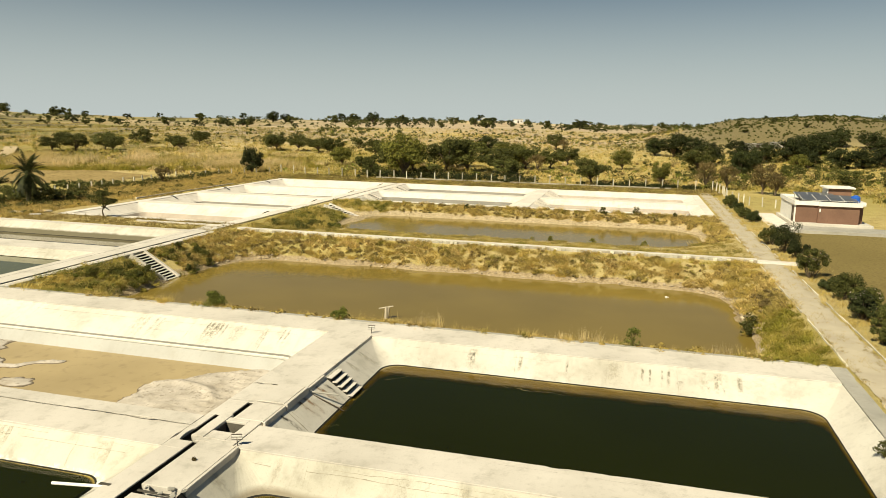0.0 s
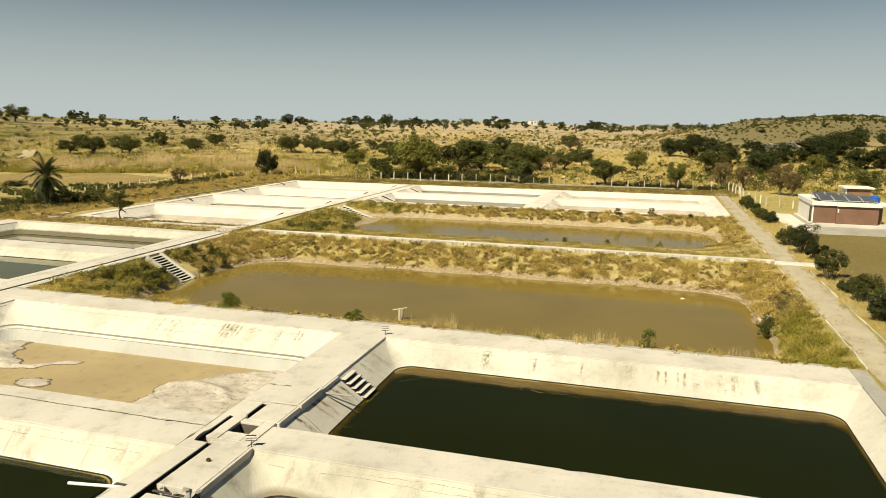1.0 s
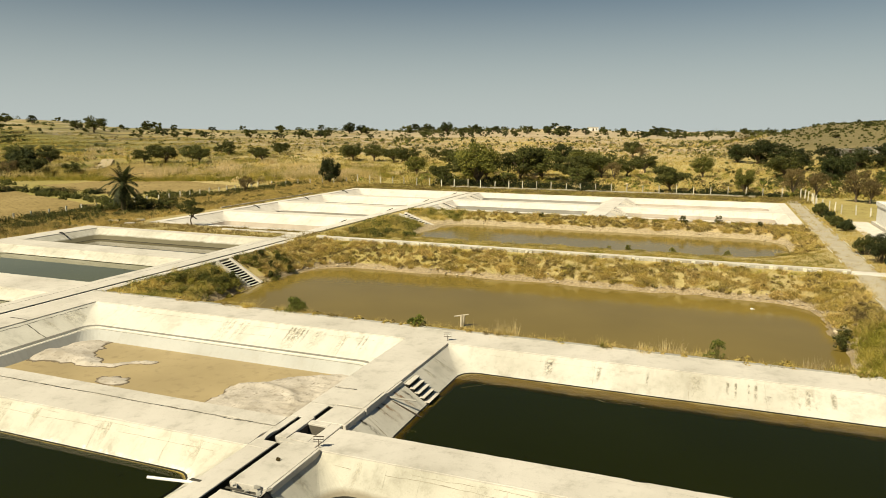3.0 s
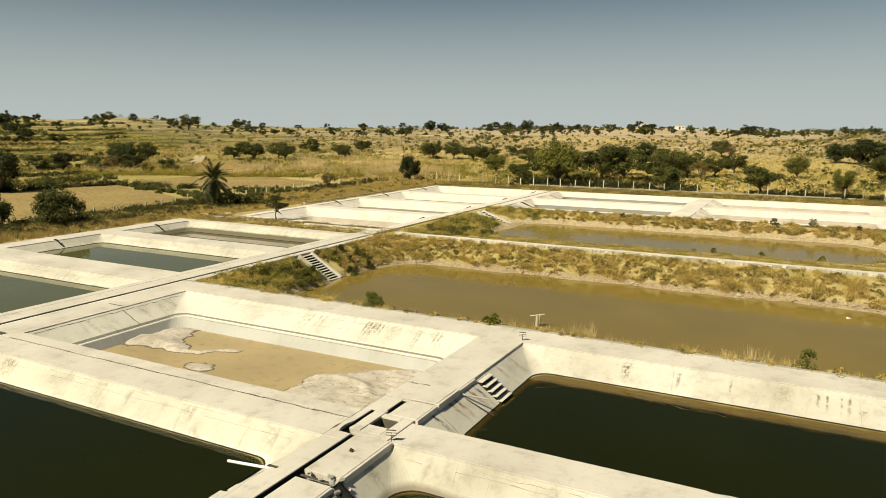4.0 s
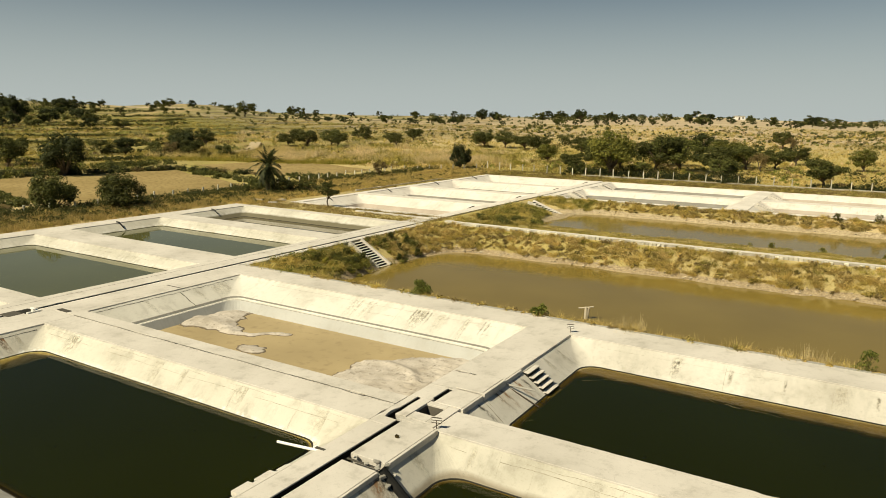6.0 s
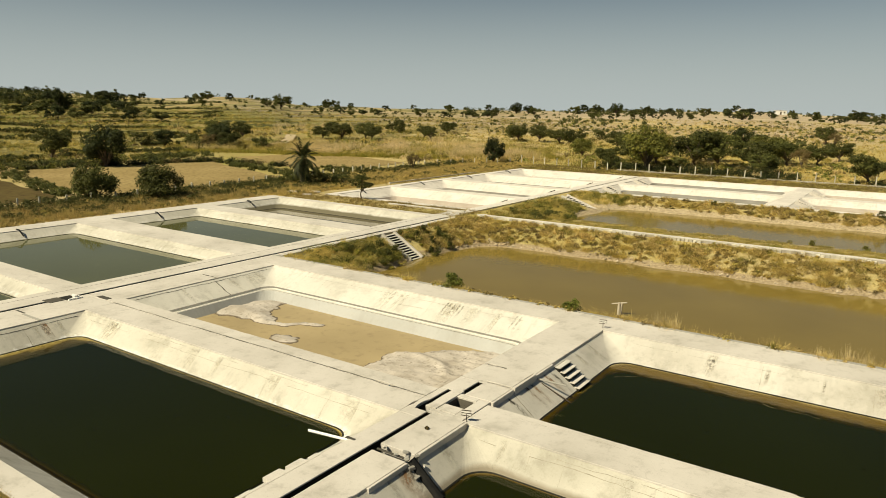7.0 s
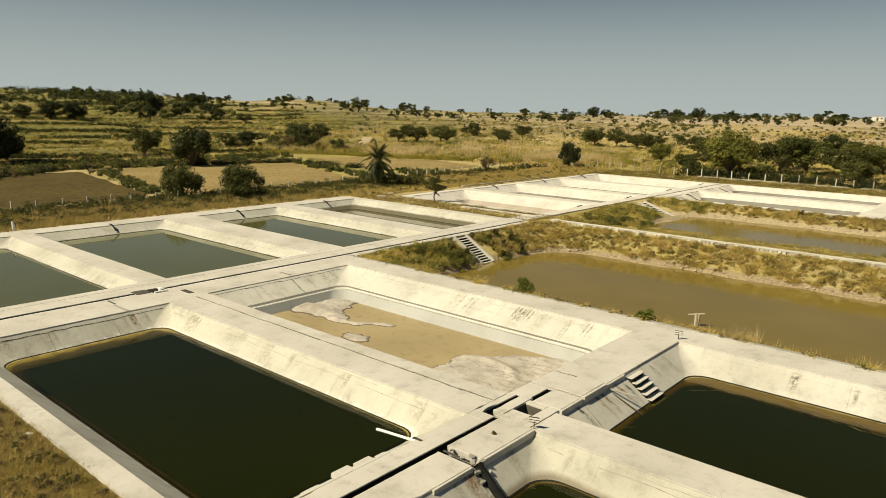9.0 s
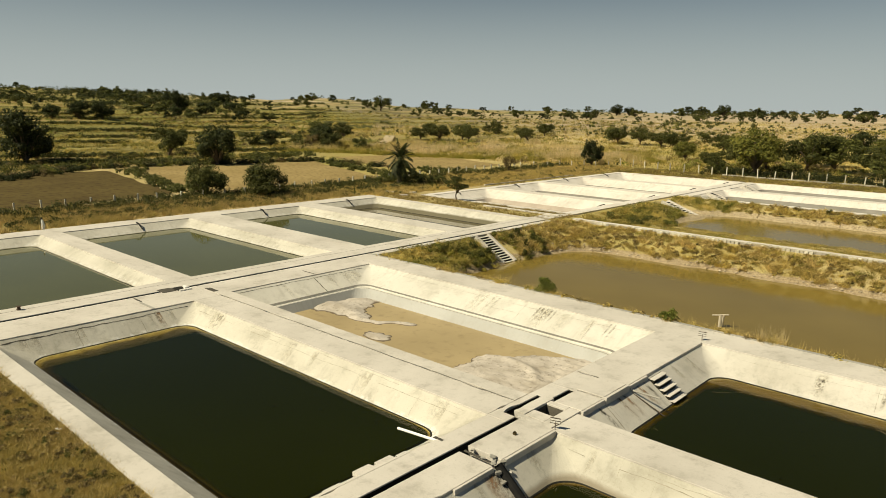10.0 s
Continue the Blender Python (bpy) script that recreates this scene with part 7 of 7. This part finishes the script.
scrub("meadow_growth", [p for p in clumps[2::3] if p[0] > -125], REED, "pale clumps of plume grass in a meadow", 34, 0.20)

# rubble at the waterlines
def rubble():
    """Pale stones that lie along the water's edge."""
    base = bmesh.new()
    bmesh.ops.create_icosphere(base, subdivisions=1, radius=1)
    shape = np.array([v.co[:] for v in base.verts])
    tris = np.array([[v.index for v in f.verts] for f in base.faces])
    base.free()
    verts, faces = [], []
    for (o, (c0, c1, e0, e1, r), level) in EARTH_PONDS:
        line = ring(c0, c1, e0, e1, r, 10)
        for (xa, ya), (xb, yb) in zip(line, line[1:] + line[:1]):
            n = int(math.hypot(xb - xa, yb - ya) * (14 + 34 * smooth01(1.8 * noise.noise((xa * 0.3, ya * 0.3, 17)) + 0.4)) * (1 if level < -1.9 and ya < 50 else 0.35))
            for i in range(n):
                t = grg.random()
                x, y = xa + (xb - xa) * t, ya + (yb - ya) * t
                if y < e0 + 3 or (x < c0 + 3 and y < 38):
                    continue
                out = Vector((x - (c0 + c1) / 2, (y - (e0 + e1) / 2) * 2.0, 0)).normalized()
                want = level + 0.02 + 0.80 * grg.random() ** 1.5
                for k in range(40):
                    if terrain(x, y) > want:
                        break
                    x, y = x + out.x * 0.1, y + out.y * 0.1
                s = 0.025 + 0.17 * grg.random() ** 5
                p = shape * (s * nrg.uniform(0.7, 1.25, (len(shape), 1))) * np.array([1, 1, 0.6])
                faces.append(tris + len(verts) * len(shape))
                verts.append(p + np.array([x, y, terrain(x, y)]))
    ob = new("shore_rubble", quads_mesh("shore_rubble", np.concatenate(verts), np.concatenate(faces), STONE))
    tagged(ob, "pale stones along the muddy shore", "stones", kind="stuff")


rubble()
turf = [(x, y, 0.10 + 0.20 * grg.random() ** 1.5) for x, y, z in scatter(-31, -4, -23, -15.3, 9, flat, 0.2, 1.6)]
scrub("turf_lumps", turf[::3], MAT_GRASS, "rounded lumps of tan turf", 44, 0.045)
scrub("turf_lumps", turf[1::3], LEAF_DRY, "rounded lumps of dead brown turf", 44, 0.04)
scrub("turf_lumps", turf[2::3], LEAF, "dark green lumps of turf", 36, 0.04)
scrub("rush_mounds", rush_mounds[::2], LEAF, "dark green bushy mounds on a pond bank", 90, 0.07)
scrub("rush_mounds", rush_mounds[1::2], GRASS_GREEN, "olive bushy mounds on a pond bank", 90, 0.07)
# lumpy mounds of collapsed grass on the banks
humps = {0: [], 1: [], 2: [], 3: []}
for x, y, z in dry:
    if not (x > 25.6 and y < 33) and noise.noise((x * 1.1, y * 1.1, 101)) > -0.45:
        tone = noise.noise((x * 0.4, y * 0.4, 103)) + 0.45 * grg.uniform(-1, 1) - (0.3 if y > 79 else 0)
        humps[0 if tone > -0.04 else 1 if tone > -0.24 else 2 if tone > -0.36 else 3].append((x, y, 0.14 + 0.34 * grg.random() ** 1.6))
scrub("grass_mounds", humps[0], GRASS, "rounded mounds of bright straw grass on the pond banks", 24, 0.09)
scrub("grass_mounds", humps[1], MAT_GRASS, "rounded mounds of brown straw grass on the pond banks", 24, 0.085)
scrub("grass_mounds", humps[2], GRASS_GREEN, "rounded mounds of olive grass on the pond banks", 24, 0.085)
scrub("grass_mounds", humps[3], LEAF_DRY, "rounded dead brown weeds on the pond banks", 34, 0.06)
swath = [(x, y, 0.16 + 0.30 * grg.random()) for x, y, z in bank if x > 25.0 and y < 33]
scrub("grass_mounds", swath, GRASS_LUSH, "soft yellow-green grass mounds on a pond bank", 34, 0.07)
# low dark weeds on the banks
spots = [(x, y, grg.uniform(0.16, 0.42)) for x, y, z in dry if noise.noise((x * 0.7, y * 0.7, 50)) > 0.05 and grg.random() < 0.16]
scrub("bank_weeds", spots[::2], LEAF, "small dark weeds among dry bank grass", 18, 0.06)
scrub("bank_weeds", spots[1::2], LEAF_DRY, "small dead brown weeds among dry bank grass", 24, 0.05)
spots = [(x, y, grg.uniform(0.35, 0.95)) for x, y, z in bank if green_side(x, y) and noise.noise((x * 0.35, y * 0.35, 55)) > -0.1 and grg.random() < 0.2]
scrub("bank_weeds", spots[::2], LEAF_FRESH, "bright leafy bushes on a pond bank", 60, 0.055)
scrub("bank_weeds", spots[1::2], LEAF_MID, "leafy olive bushes on a pond bank", 50, 0.055)
thicket = [(grg.uniform(-29.2, -25.0), y, grg.uniform(0.45, 0.95)) for y in [grg.uniform(21.5, 30.4) for _ in range(46)] + [grg.uniform(34.4, 40.5) for _ in range(26)]]
thicket = [p for p in thicket if p[0] < -24.2 - 0.18 * abs(p[1] - 31)]
scrub("bank_thicket", thicket[::2], LEAF_MID, "dense olive bushes beside pond stairs", 130, 0.055)
scrub("bank_thicket", thicket[1::3], GRASS_GREEN, "dense yellow-olive bushes beside pond stairs", 120, 0.055)
scrub("bank_thicket", [(x + 0.9, y - 0.6, 0.6 * h) for x, y, h in thicket[::2]], GRASS_LUSH, "golden grass mounds below bushes on a pond bank", 70, 0.06)
scrub("bank_thicket", thicket[2::3], LEAF, "dense dark bushes beside pond stairs", 110, 0.055)
scrub("bank_weeds", [(28.1 + grg.gauss(0, 0.4), 34.2 + grg.gauss(0, 1.3), grg.uniform(0.3, 0.6)) for _ in range(18)], LEAF_DRY, "dead brown bush on a grassy bank", 60, 0.06)
blown = [(grg.choice((29.95, 30.15, 31.75, 31.95, 30.9)) + grg.gauss(0, 0.22), grg.uniform(2, 118)) for _ in range(1300)]
blown = [(x, y, 0.015) for x, y in blown if 29.8 < x < 32.1 and noise.noise((x * 1.5, y * 0.35, 3)) > -0.05]
quad, faces = leaf_cloud(blown, [0.16] * len(blown), 9, 0.045, 0.04, 3.0)
quad[:, 2] = np.clip(quad[:, 2], 0.012, 0.06)
tagged(new("leaf_litter", quads_mesh("leaf_litter", quad, faces, MAT_GRASS)), "brown leaf litter blown over a track", "litter", kind="stuff")
